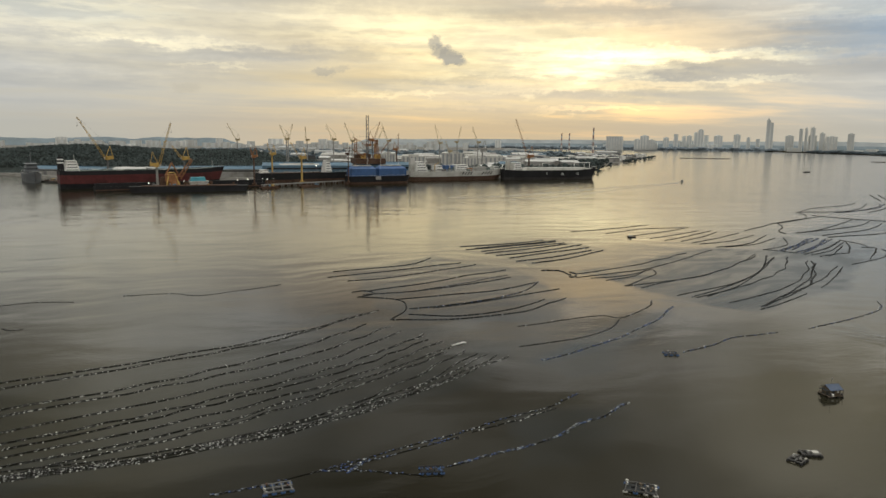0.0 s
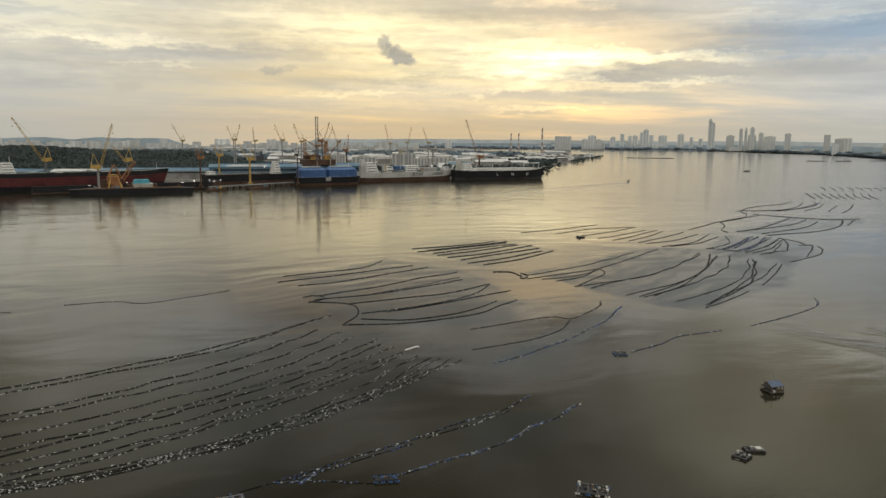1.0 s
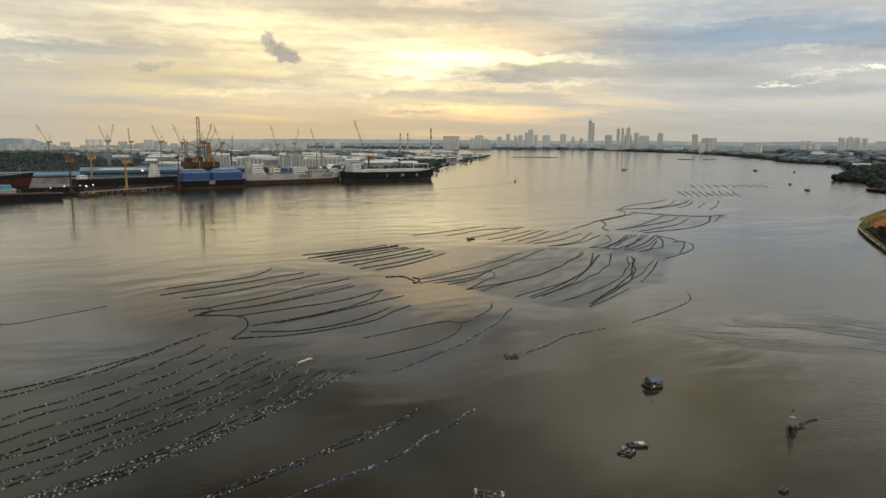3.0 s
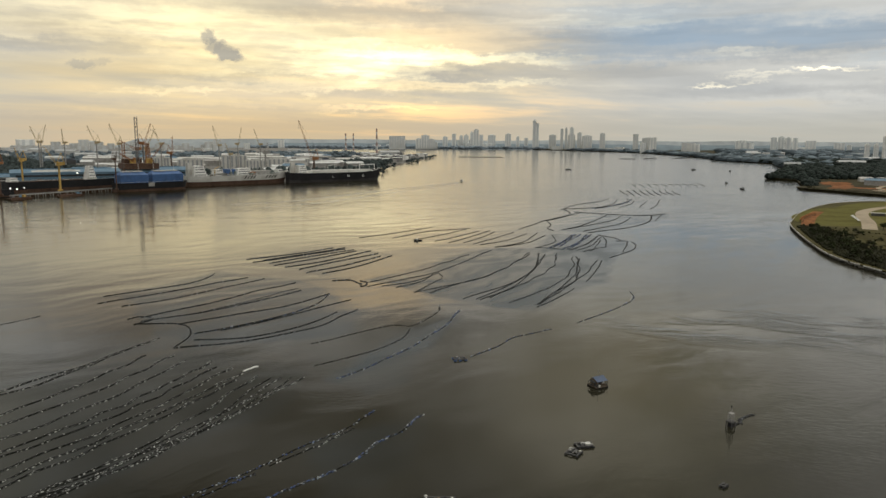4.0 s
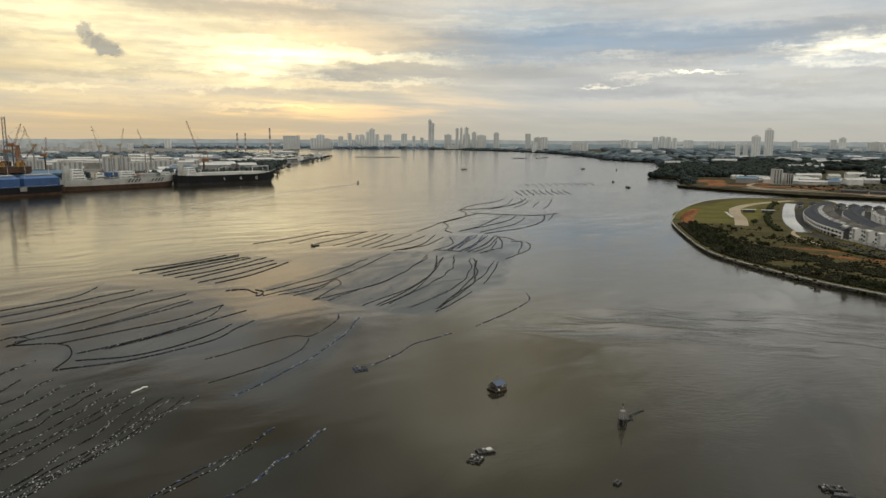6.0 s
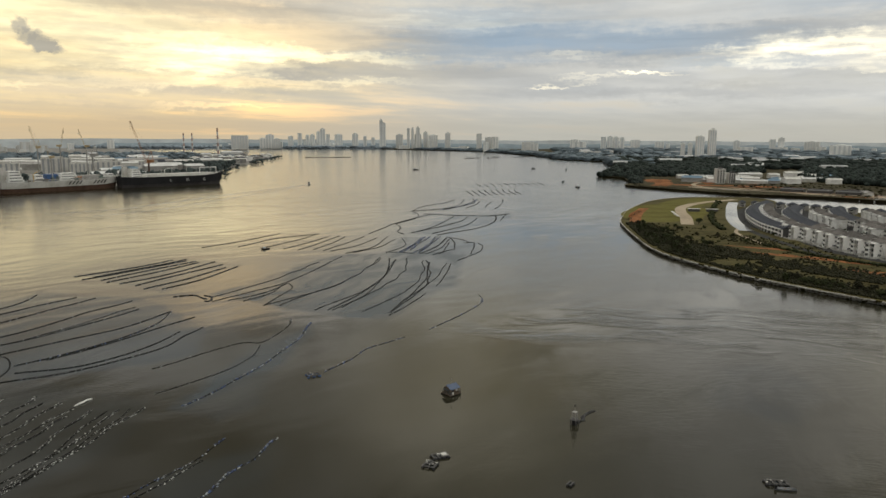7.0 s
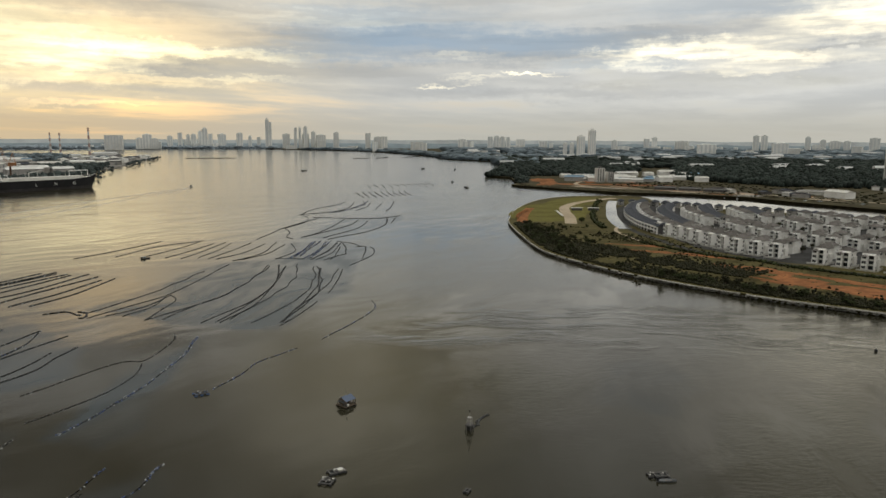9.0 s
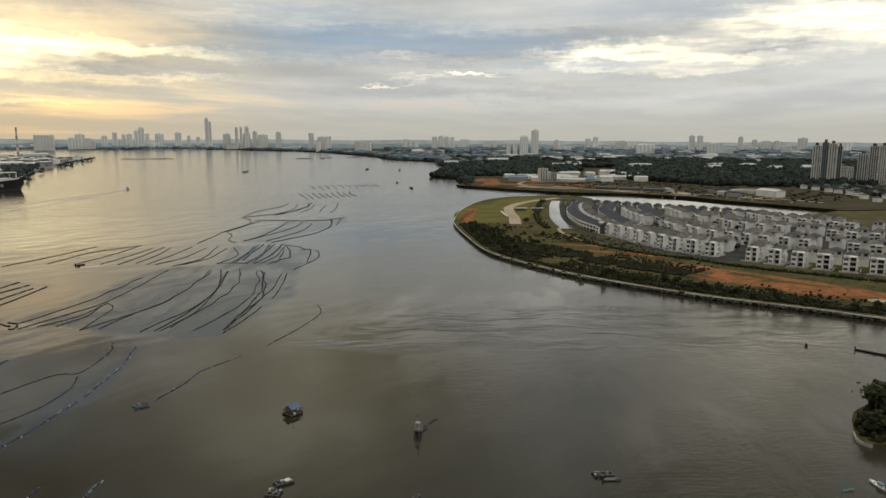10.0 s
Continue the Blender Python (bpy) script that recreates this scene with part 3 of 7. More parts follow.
sheet("ground_east_bank", EAST[::-1], 3.0, BANKGRASS, "low green east bank of the estuary", bank=-4.0)
WEST = [(-4700, 1500), (-1600, 1330), (-900, 1250), (-740, 1180), (-560, 1050), (-470, 1010), (-400, 1090), (-250, 1060), (-120, 1080), (0, 1150), (110, 1220), (250, 1330), (381, 1800), (462, 1915), (520, 2080), (607, 2290), (747, 2590), (700, 2750), (560, 3300), (300, 4000), (500, 4700), (-1500, 4700), (-3500, 3400)]
sheet("ground_shipyard", WEST, 3.5, PAVED, "concrete shipyard bank on the far side", bank=4.0)
FARRING = [(4560 * math.sin(radians(a)), 4560 * math.cos(radians(a))) for a in range(2, 26, 2)]
OUT = [(4950 * math.sin(radians(a)), 4950 * math.cos(radians(a))) for a in range(26, 0, -2)]
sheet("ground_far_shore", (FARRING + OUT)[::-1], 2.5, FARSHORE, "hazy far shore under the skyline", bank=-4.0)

# ---- float lines of the shellfish farms ----
PROFILE = [(-0.5, 0.55), (-0.3, 1.0), (0.3, 1.0), (0.5, 0.55)]


def add_float(b, p, yaw, r, l):
    """A drum lying in the water, drawn as a six-sided barrel."""
    k, ca, sa = len(b.v), math.cos(yaw), math.sin(yaw)
    for s, w in PROFILE:
        for i in range(5):
            a = math.pi * (i / 4) * 1.24 - 0.38
            x, y, z = s * l, math.cos(a) * r * w, math.sin(a) * r * w
            b.v.append((p[0] + ca * x - sa * y, p[1] + sa * x + ca * y, p[2] + z))
    for i in range(3):
        for j in range(4):
            b.f.append((k + i * 5 + j, k + i * 5 + j + 1, k + i * 5 + 5 + j + 1, k + i * 5 + 5 + j))
    b.f += [tuple(k + j for j in range(4, -1, -1)), tuple(k + 15 + j for j in range(5))]
    b.m += [0] * 14


def float_line(pts, floats, spacing, r, group, label, lanes=1, width=0.8, fill=0.95, rope=0.2):
    """A longline: a rope through a few plan points and the floats that carry it."""
    c = spline(pts, spacing)
    o = c[0]
    line = base("float_line", Matrix.Translation(o), label, "float line", group)
    b = B()
    w1, w2 = rnd.random() * 9, rnd.uniform(0.02, 0.06)
    jig = [Vector((math.sin(w1 + i * w2 * 3) * 0.5, math.cos(w1 + i * w2 * 2.3) * 0.5, 0)) for i in range(len(c))]
    b.path([p - o + j + Vector((0, 0, 0.03)) for p, j in list(zip(c, jig))[::2]], rope, 4)
    part("rope", b, ROPE, line)
    f = B()
    for i, p in enumerate(c[:-1]):
        t = (c[i + 1] - p).normalized()
        s = Vector((-t.y, t.x, 0))
        for k in range(lanes):
            if rnd.random() > fill * (0.75 + 0.35 * math.sin(w1 * 3 + i * 0.11 + k)):
                continue
            off = (k - (lanes - 1) / 2) * width + rnd.gauss(0, 0.22 if lanes == 1 else 0.16)
            q = p - o + jig[i] + s * off + t * rnd.uniform(-0.4, 0.4) * spacing
            add_float(f, (q.x, q.y, 0.05 * r), math.atan2(t.y, t.x) + rnd.gauss(0, 0.5), r * rnd.uniform(0.75, 1.2), r * rnd.uniform(1.7, 2.7))
    part("float_string", f, floats, line, kind="stuff")
    return line


# Plan points of each line, from its southern to its northern end.
# the large near field
NEAR_A = [
    [(-124.8, 178.5), (-87.0, 203.4), (-52.5, 232.7), (-24.4, 268.0)],
    [(-121.8, 174.0), (-87.1, 198.7), (-54.2, 226.1), (-30.2, 261.5)],
    [(-112.8, 160.4), (-78.6, 183.4), (-49.5, 212.5), (-26.9, 246.8)],
    [(-110.1, 156.4), (-75.0, 180.7), (-42.3, 208.4), (-18.7, 244.0)],
    [(-104.0, 147.1), (-69.0, 172.6), (-37.3, 201.8), (-13.9, 238.2)],
    [(-99.9, 141.0), (-63.9, 167.1), (-31.6, 197.8), (-6.0, 234.2)],
]
NEAR_B = [
    [(-92.2, 141.9), (-59.7, 166.8), (-29.2, 194.3), (-5.3, 227.4)],
    [(-95.8, 134.8), (-58.8, 159.5), (-26.0, 189.7), (-0.2, 226.2)],
    [(-93.1, 130.7), (-56.1, 154.4), (-24.9, 185.6), (3.0, 219.9)],
    [(-83.6, 131.6), (-51.6, 154.7), (-23.3, 182.6), (1.2, 213.8)],
    [(-47.2, 147.4), (-25.1, 166.8), (-7.8, 190.9), (7.2, 216.3)],
]
for k, row in enumerate(NEAR_A + NEAR_B):
    float_line(row, FLOATS, 0.33, 0.165, "near longlines", "long line of dark floats with white ones in between", lanes=1 if k == 6 else 2, width=0.42, fill=1.05, rope=0.21)
PALE = [
    [(-92.3, 129.6), (-60.3, 141.5), (-31.3, 159.4), (-7.6, 183.2), (10.4, 212.3)],
    [(-91.3, 128.0), (-58.9, 140.4), (-29.5, 158.9), (-5.5, 183.5), (13.8, 212.4)],
    [(-90.8, 127.3), (-58.0, 139.6), (-28.3, 158.1), (-3.6, 182.9), (17.0, 211.3)],
    [(-90.2, 126.4), (-57.1, 139.1), (-27.1, 157.8), (-2.3, 183.1), (19.9, 210.8)],
]
for k, row in enumerate(PALE):
    float_line(row, FLOATS_W, 0.36, 0.155, "near longlines", "crowded longline of white and black floats", lanes=2 if k in (1, 3) else 1, width=0.45, fill=0.85, rope=0.16)
# stretches where slack lines crowd together
CROWD = [
    [(-91.9, 128.9), (-76.4, 132.7), (-65.0, 137.1)],
    [(-88.0, 129.6), (-75.9, 131.7), (-63.4, 136.1)],
    [(-54.7, 144.1), (-47.5, 148.2), (-38.8, 153.3)],
    [(-51.8, 142.7), (-43.5, 147.4), (-32.5, 154.1)],
    [(-51.4, 145.0), (-45.1, 148.6), (-36.5, 154.6)],
]
for row in CROWD:
    float_line(row, FLOATS_W, 0.46, 0.165, "near longlines", "slack doubled stretch of white and black floats", lanes=2, width=0.5, fill=0.85, rope=0.12)
SOUTH = [
    [(-43.0, 122.9), (-21.9, 135.2), (-2.0, 149.2), (18.0, 162.9), (36.6, 178.5)],
    [(-20.6, 134.2), (-16.4, 137.3), (-9.8, 141.9), (4.2, 150.8)],
    [(7.4, 153.0), (15.6, 159.0), (28.4, 168.5)],
    [(-23.4, 133.9), (-16.0, 133.5), (-9.1, 132.4), (-3.5, 132.1)],
    [(0.4, 135.8), (8.1, 140.3), (20.8, 147.5), (36.1, 161.5), (47.9, 172.3)],
    [(-18.2, 133.2), (-17.0, 135.0), (-15.7, 137.5)],
]
for k, row in enumerate(SOUTH):
    float_line(row, FLOATS_B if k != 2 else FLOATS, 0.42, 0.19, "southern longlines", "sagging longline of blue and white drums", lanes=2 if k in (4, 5) else 1, width=0.34, fill=0.95, rope=0.13)
OUTER = [
    [(-178.2, 265.4), (-162.2, 275.4), (-146.4, 276.0)],
    [(-151.0, 236.9), (-146.8, 234.9), (-142.5, 236.4)],
    [(-132.8, 288.8), (-115.4, 293.5), (-102.2, 290.1), (-87.2, 301.6), (-73.1, 314.1)],
]
for row in OUTER:
    float_line(row, FLOATS_D, 0.55, 0.22, "drifting lines", "stray line of dark floats", fill=0.8, rope=0.08)
# middle field
MID_A = [
    [(-54, 346), (-35, 357), (-17, 369), (-7, 389)],
    [(-54.8, 332.0), (-29.3, 347.5), (9, 375)],
    [(-44.0, 323.0), (-22.8, 334.7), (17, 369)],
    [(-34.5, 301.3), (-8.8, 319.3), (9.8, 337.5), (32, 355)],
    [(-33.2, 294.6), (-10.8, 303.4), (17.2, 322.9), (32.8, 335.7)],
    [(-12.1, 303.3), (4.1, 316.0), (31.4, 341.3)],
    [(-39.3, 298.9), (-34.6, 302.5), (-29.9, 297.0), (-36.2, 289.2)],
    [(-35.2, 291.3), (-19.5, 285.6), (-14.0, 273.9), (-18.7, 252.7)],
]
MID_B = [
    [(-19.5, 285.6), (3.9, 297.1), (23.8, 305.9), (45.0, 325.3)],
    [(-13.6, 270.2), (10.9, 282.0), (31.6, 300.0), (44.8, 324.0)],
    [(-4.2, 272.4), (15.2, 282.8), (32.7, 296.0), (51.8, 310.5)],
    [(-13.1, 261.2), (8.1, 260.6), (27.5, 271.6), (41.8, 288.9)],
    [(-18.7, 252.7), (9.3, 256.5), (33.6, 270.1), (51.3, 292.4)],
]
for k, row in enumerate(MID_A + MID_B):
    float_line(row, FLOATS_B if k == 9 else FLOATS_D, 0.6, 0.2, "middle longlines", "slack longline of dark floats", lanes=2 if k in (2, 4, 12) else 1, width=0.5, fill=1.0, rope=0.13 if k == 5 else 0.23)
BEND = [
    [(26.1, 245.4), (57.2, 260.9), (66.8, 259.1), (80.4, 275.3), (86.7, 287.5)],
    [(24.1, 220.9), (44.6, 230.4), (56.8, 241.2), (66.2, 256.7)],
    [(30.0, 206.2), (46.1, 219.7), (61.0, 233.9), (77.8, 255.0), (92.7, 277.9)],
    [(76.1, 216.1), (86.0, 222.5), (98.1, 233.5), (107.3, 236.5), (117.4, 240.4)],
    [(130.5, 245.4), (147.7, 256.7), (166.4, 269.5), (176.7, 280.3), (182.1, 291.5)],
]
for k, row in enumerate(BEND):
    float_line(row, FLOATS_B if k > 1 else FLOATS_D, 0.55, 0.2, "bowed longlines" if k < 3 else "drifting lines", ("slack longline of dark floats", "bowed longline of blue drums", "slack line of small floats")[min(k // 2 if k < 3 else 2, 2)], lanes=2 if k == 2 else 1, width=0.34, fill=1.0, rope=0.13)
# straight lines of rafts
BARS = [
    [(11, 431), (41, 445), (67, 464)],
    [(19, 425), (48, 443), (74, 461)],
    [(13, 420), (40, 435), (73, 456)],
    [(22, 414), (39, 426), (78, 452)],
    [(25, 406), (50, 424), (79, 447)],
    [(30, 400), (55, 414), (88, 445)],
    [(37, 391), (58, 408), (90, 433)],
    [(40, 380), (62, 396), (89, 422)],
    [(47, 375), (71, 393), (96, 422)],
]
for row in BARS:
    float_line(row, FLOATS_D, 0.8, 0.27, "straight raft lines", "straight dense line of dark floats", lanes=2, width=0.6, fill=1.0, rope=0.32)
# sweeping bows
BOWS_A = [
    [(65, 345), (81, 356), (105, 375), (143, 414)],
    [(64.4, 335.7), (86, 349), (112, 368), (164, 428)],
    [(70.5, 334.8), (90, 343), (108, 361)],
    [(77.3, 329.6), (92, 340), (104, 359)],
    [(82.4, 317.3), (94.2, 331.7), (105, 347), (108, 362)],
    [(82.4, 317.3), (123, 340), (155, 374), (183, 412)],
    [(89.0, 313.6), (110.2, 331.7), (136, 352), (182, 407)],
    [(100.9, 298.2), (137, 327), (165, 363), (189, 403)],
]
BOWS_B = [
    [(105.3, 295.4), (139, 328), (167, 366), (187, 408)],
    [(107.3, 293.5), (130.4, 314.4), (155, 347), (189, 400)],
    [(112.0, 296.5), (146, 328), (176, 363), (198, 404)],
    [(117.5, 285.1), (153.0, 314.1), (181, 350), (203, 391)],
    [(127.0, 278.2), (157.3, 312.4), (184, 349), (205, 390)],
    [(128.4, 278.9), (152.6, 303.6), (176, 333), (203, 384)],
    [(125.7, 274.3), (138.7, 284.4), (159.5, 305.2)],
    [(144.9, 297.1), (167, 320), (189, 345), (210, 375)],
    [(172, 318), (190, 340), (212, 372)],
]
for k, row in enumerate(BOWS_A + BOWS_B):
    float_line(row, FLOATS_D, 0.7, 0.19, "bowed longlines", "long bowed line of dark floats", lanes=2 if k in (6, 8, 12, 13) else 1, width=0.4, fill=0.95, rope=0.21)
TANGLE = [
    [(50, 355), (59, 354), (62, 345), (64.3, 342.6)],
    [(63, 350), (65, 345), (62.8, 337.6), (60.5, 339.8)],
]
for row in TANGLE:
    float_line(row, FLOATS_D, 0.7, 0.35, "bowed longlines", "tangled end of a float line", rope=0.35)
COMB = [
    [(91, 506), (121, 523), (160, 552)],
    [(114, 497), (148, 526), (186, 536)],
    [(126, 484), (161, 512), (182, 533)],
    [(139, 474), (166, 498), (189, 520)],
    [(146, 466), (166, 485), (196, 518)],
    [(156, 462), (179, 487), (199, 513)],
    [(160, 455), (185, 478), (211, 506)],
    [(164, 451), (189, 465), (218, 496)],
    [(170, 438), (198, 456), (228, 499)],
    [(176, 439), (200, 452), (227, 483)],
]
for row in COMB:
    float_line(row, FLOATS_D, 1.0, 0.26, "comb of longlines", "float line hanging in the current", rope=0.24)
BUNDLE_A = [
    [(194, 428), (220, 451), (233, 484)],
    [(202, 425), (227, 452), (249, 482)],
    [(206, 426), (230, 454), (253, 484)],
    [(212, 429), (236, 458), (257, 483)],
    [(210, 419), (234, 444), (261, 481)],
    [(211, 416), (235, 443), (264, 480)],
    [(213, 413), (241, 441), (264, 470)],
]
BUNDLE_B = [
    [(215, 410), (238, 431), (267, 469)],
    [(218, 406), (234, 416), (244, 423), (265, 463), (267, 476)],
    [(223, 407), (232, 417), (256, 451)],
    [(267, 476), (270, 458), (267, 441)],
    [(262, 442), (270, 440), (257, 419), (240, 396)],
    [(221, 380), (236, 390), (253, 404), (267, 423), (271, 436)],
    [(195, 430), (204, 424), (211, 416)],
]
for k, row in enumerate(BUNDLE_A + BUNDLE_B):
    float_line(row, FLOATS_B if k in (1, 2, 3, 4, 5) else FLOATS_D, 0.9, 0.27, "bundled longlines", "bundled line of blue and dark floats", lanes=2 if 0 < k < 7 else 1, width=0.8, fill=1.0, rope=0.22)
FAR_A = [
    [(222, 520), (249, 550), (270, 573), (331, 624)],
    [(268, 570), (261, 544), (247, 520), (245, 504)],
    [(253, 509), (282, 530), (320, 570), (347, 602)],
    [(259, 511), (303, 540), (335, 565), (360, 598)],
    [(267, 497), (304, 522), (324, 537), (355, 573)],
    [(267, 489), (316, 510), (357, 545), (386, 589)],
    [(360, 598), (378, 586), (406, 593)],
    [(364, 546), (399, 590)],
    [(269, 569), (304, 601), (323, 632), (327, 655)],
]
FAR_B = [
    [(329, 660), (365, 701), (410, 731), (441, 761)],
    [(328, 661), (376, 670), (418, 710), (450, 758)],
    [(361, 656), (394, 677), (434, 715), (468, 753)],
    [(367, 660), (407, 687), (443, 720), (465, 762)],
    [(396, 663), (429, 694), (457, 731)],
    [(417, 657), (438, 684), (462, 714)],
    [(420, 642), (453, 679), (494, 736)],
    [(328, 631), (347, 608), (360, 598)],
]
for k, row in enumerate(FAR_A + FAR_B):
    float_line(row, FLOATS_B if k in (11, 12) else FLOATS_D, 1.2, 0.3, "far longlines", "far float line drawn out by the tide", lanes=2 if k in (5, 6, 11) else 1, width=0.7, rope=0.3)
for k in range(9):
    x0, y0 = 491 + 9 * k, 801 - 1.0 * k
    float_line([(x0, y0), (x0 + 20, y0 + 44), (x0 + 38 + k, y0 + 84)], FLOATS_D, 1.6, 0.42, "far longlines", "far float line drawn out by the tide", rope=0.3)
for k in range(10):
    x0, y0 = 588 + 12.5 * k, 939 - 1.5 * k
    float_line([(x0, y0), (x0 + 18, y0 + 30), (x0 + 34, y0 + 66)], FLOATS_D, 1.8, 0.42, "far longlines", "far float line drawn out by the tide", rope=0.3)


# ---- peninsula: ground cover, seawall, planting ----
def inside(p, ring):
    x, y, odd = p[0], p[1], False
    for (x0, y0), (x1, y1) in zip(ring, ring[1:] + ring[:1]):
        if (y0 > y) != (y1 > y) and x < (x1 - x0) * (y - y0) / (y1 - y0) + x0:
            odd = not odd
    return odd


def patch(name, cx, cy, rx, ry, turn, z, material, label, rough=0.25, n=40):
    """A flat ragged-edged patch of ground cover."""
    seed = rnd.random() * 50
    ring = []
    for i in range(n):
        a = 2 * math.pi * i / n
        k = 1 + rough * (noise.noise((math.cos(a) * 1.6 + seed, math.sin(a) * 1.6, 0)) * 1.6 + noise.noise((math.cos(a) * 5 + seed, math.sin(a) * 5, 3)) * 0.6)
        x, y = rx * k * math.cos(a), ry * k * math.sin(a)
        ring.append((cx + x * math.cos(turn) - y * math.sin(turn), cy + x * math.sin(turn) + y * math.cos(turn)))
    b = B()
    b.quad(*[(x, y, z) for x, y in ring])
    return b.thing(name, material, label, "ground", kind="structure")


def ribbon(name, pts, w, z, material, label, step=6.0, h=0.0, category="path"):
    """A strip along a plan curve; h gives it a raised body."""
    c = spline(pts, step)
    left, right = [], []
    for i, p in enumerate(c):
        t = (c[min(i + 1, len(c) - 1)] - c[max(i - 1, 0)]).normalized()
        s = Vector((-t.y, t.x, 0)) * (w / 2)
        left.append((p + s))
        right.append((p - s))
    b = B()
    for i in range(len(c) - 1):
        q = [right[i], right[i + 1], left[i + 1], left[i]]
        b.quad(*[(v.x, v.y, z) for v in q])
        if h:
            b.quad(*[(v.x, v.y, zz) for v, zz in ((right[i], z - h), (right[i + 1], z - h), (right[i + 1], z), (right[i], z))])
            b.quad(*[(v.x, v.y, zz) for v, zz in ((left[i + 1], z - h), (left[i], z - h), (left[i], z), (left[i + 1], z))])
    return b.thing(name, material, label, category, kind="structure")


# seawall: sloping rubble with a pale kerb
PALECONC = mat("pale_concrete", (0.50, 0.48, 0.44), 0.85, vary=0.25, size=2.0, stain=0.4)


def seawall():
    c = spline(SHORE, 3.0)
    b, cap = B(), B()
    for i in range(len(c) - 1):
        p, q = c[i], c[i + 1]
        t = (q - p).normalized()
        s = Vector((-t.y, t.x, 0))
        for k, (o, z) in enumerate(((-1.9, 0.0), (-1.0, 0.45), (-0.1, 1.0))):
            m = p + t * rnd.uniform(0, 2.4) + s * (o + rnd.uniform(-0.3, 0.3))
            b.blobs((m.x, m.y, z - 0.4 + rnd.uniform(-.15, .15)), rnd.uniform(0.7, 1.35), rnd.uniform(0.8, 1.3), rnd)
        if rnd.random() > 0.12:
            a, e = p + s * 0.7, q + s * 0.7
            cap.box(((a.x + e.x) / 2, (a.y + e.y) / 2, 1.7), ((e - a).length * 0.985, 0.6, 0.62 + rnd.uniform(-0.10, 0.06)), math.atan2(t.y, t.x))
    wall = base("seawall", Matrix(), "low rubble seawall with a pale concrete kerb", "seawall", kind="structure")
    part("rubble", b, STONE, wall, kind="stuff")
    part("kerb", cap, PALECONC, wall, "pale concrete kerb")


seawall()
patch("lawn", 548, 520, 100, 42, radians(37), 2.24, LAWN, "green mown lawn on the point", 0.12)
patch("lawn", 655, 585, 75, 30, radians(24), 2.245, LAWN, "green mown lawn on the point", 0.12)
ribbon("beach", [(437, 446), (451, 463), (481, 494), (517, 527), (556, 559)], 10.0, 2.30, EARTH, "orange sandy beach strip along the point", category="beach")
patch("sandy_ground", 441, 446, 9, 5, 0.9, 2.33, SAND, "patch of pale sand at the end of the beach", 0.3)
ribbon("road_point", [(735, 588), (690, 582), (645, 570), (597, 545), (560, 512), (524, 473), (482, 433)], 11.0, 2.28, SAND, "pale curved road across the point")
ribbon("road_front", [(640, 515), (560, 440), (500, 385), (455, 318), (431, 268), (433, 230), (431, 195), (440, 150), (455, 100), (480, 40)], 6.0, 2.30, ASPHALT, "narrow asphalt road before the villas")
ribbon("footpath", [(505, 398), (476, 378), (452, 345), (436, 318)], 3.0, 2.29, SAND, "pale footpath")
for cx, cy, rx, ry, turn in ((398, 216, 30, 9, 1.75), (384, 186, 22, 12, 1.6), (381, 160, 30, 13, 1.62), (389, 132, 26, 15, 1.6), (402, 150, 30, 6, 1.6), (415, 262, 24, 6, 1.8), (404, 292, 20, 7, 1.9),
                             (396, 105, 30, 15, 1.5), (374, 140, 18, 7, 1.6), (372, 190, 16, 5, 1.6), (405, 180, 24, 4, 1.6), (423, 310, 24, 5, 2.1)):
    patch("bare_ground", cx + 3, cy, rx * 0.85, ry * 0.75, turn, 2.27 + rnd.uniform(0, 0.03), EARTH, "patch of bare orange earth in the grass", 0.5)
for cx, cy, rx, ry in ((385, 106, 8, 5), (374, 100, 6, 3)):
    patch("sandy_ground", cx, cy, rx, ry, 1.5, 2.32, SAND, "patch of pale sand in the grass", 0.5)
# inlet behind the terraces
ribbon("inlet_water", [(700, 562), (650, 524), (607, 489), (560, 450), (520, 412), (490, 378)], 11.0, 2.34, CALM, "still inlet beside the terraces", category="water")
b = B()
b.quad(*[(x, y, 0.03) for x, y in ((850, 655), (776, 650), (752, 560), (708, 510), (704, 440), (712, 330), (740, 290), (800, 262), (866, 266), (900, 350), (912, 420), (908, 500), (892, 565))])
b.thing("canal_water", CALM, "still bright canal behind the estate", "water", kind="structure")
ribbon("inlet_bank", [(694, 573), (642, 534), (598, 499), (550, 460), (510, 422), (482, 390)], 3.0, 2.50, GRASS, "grassy bank of the inlet", category="ground", h=0.3)


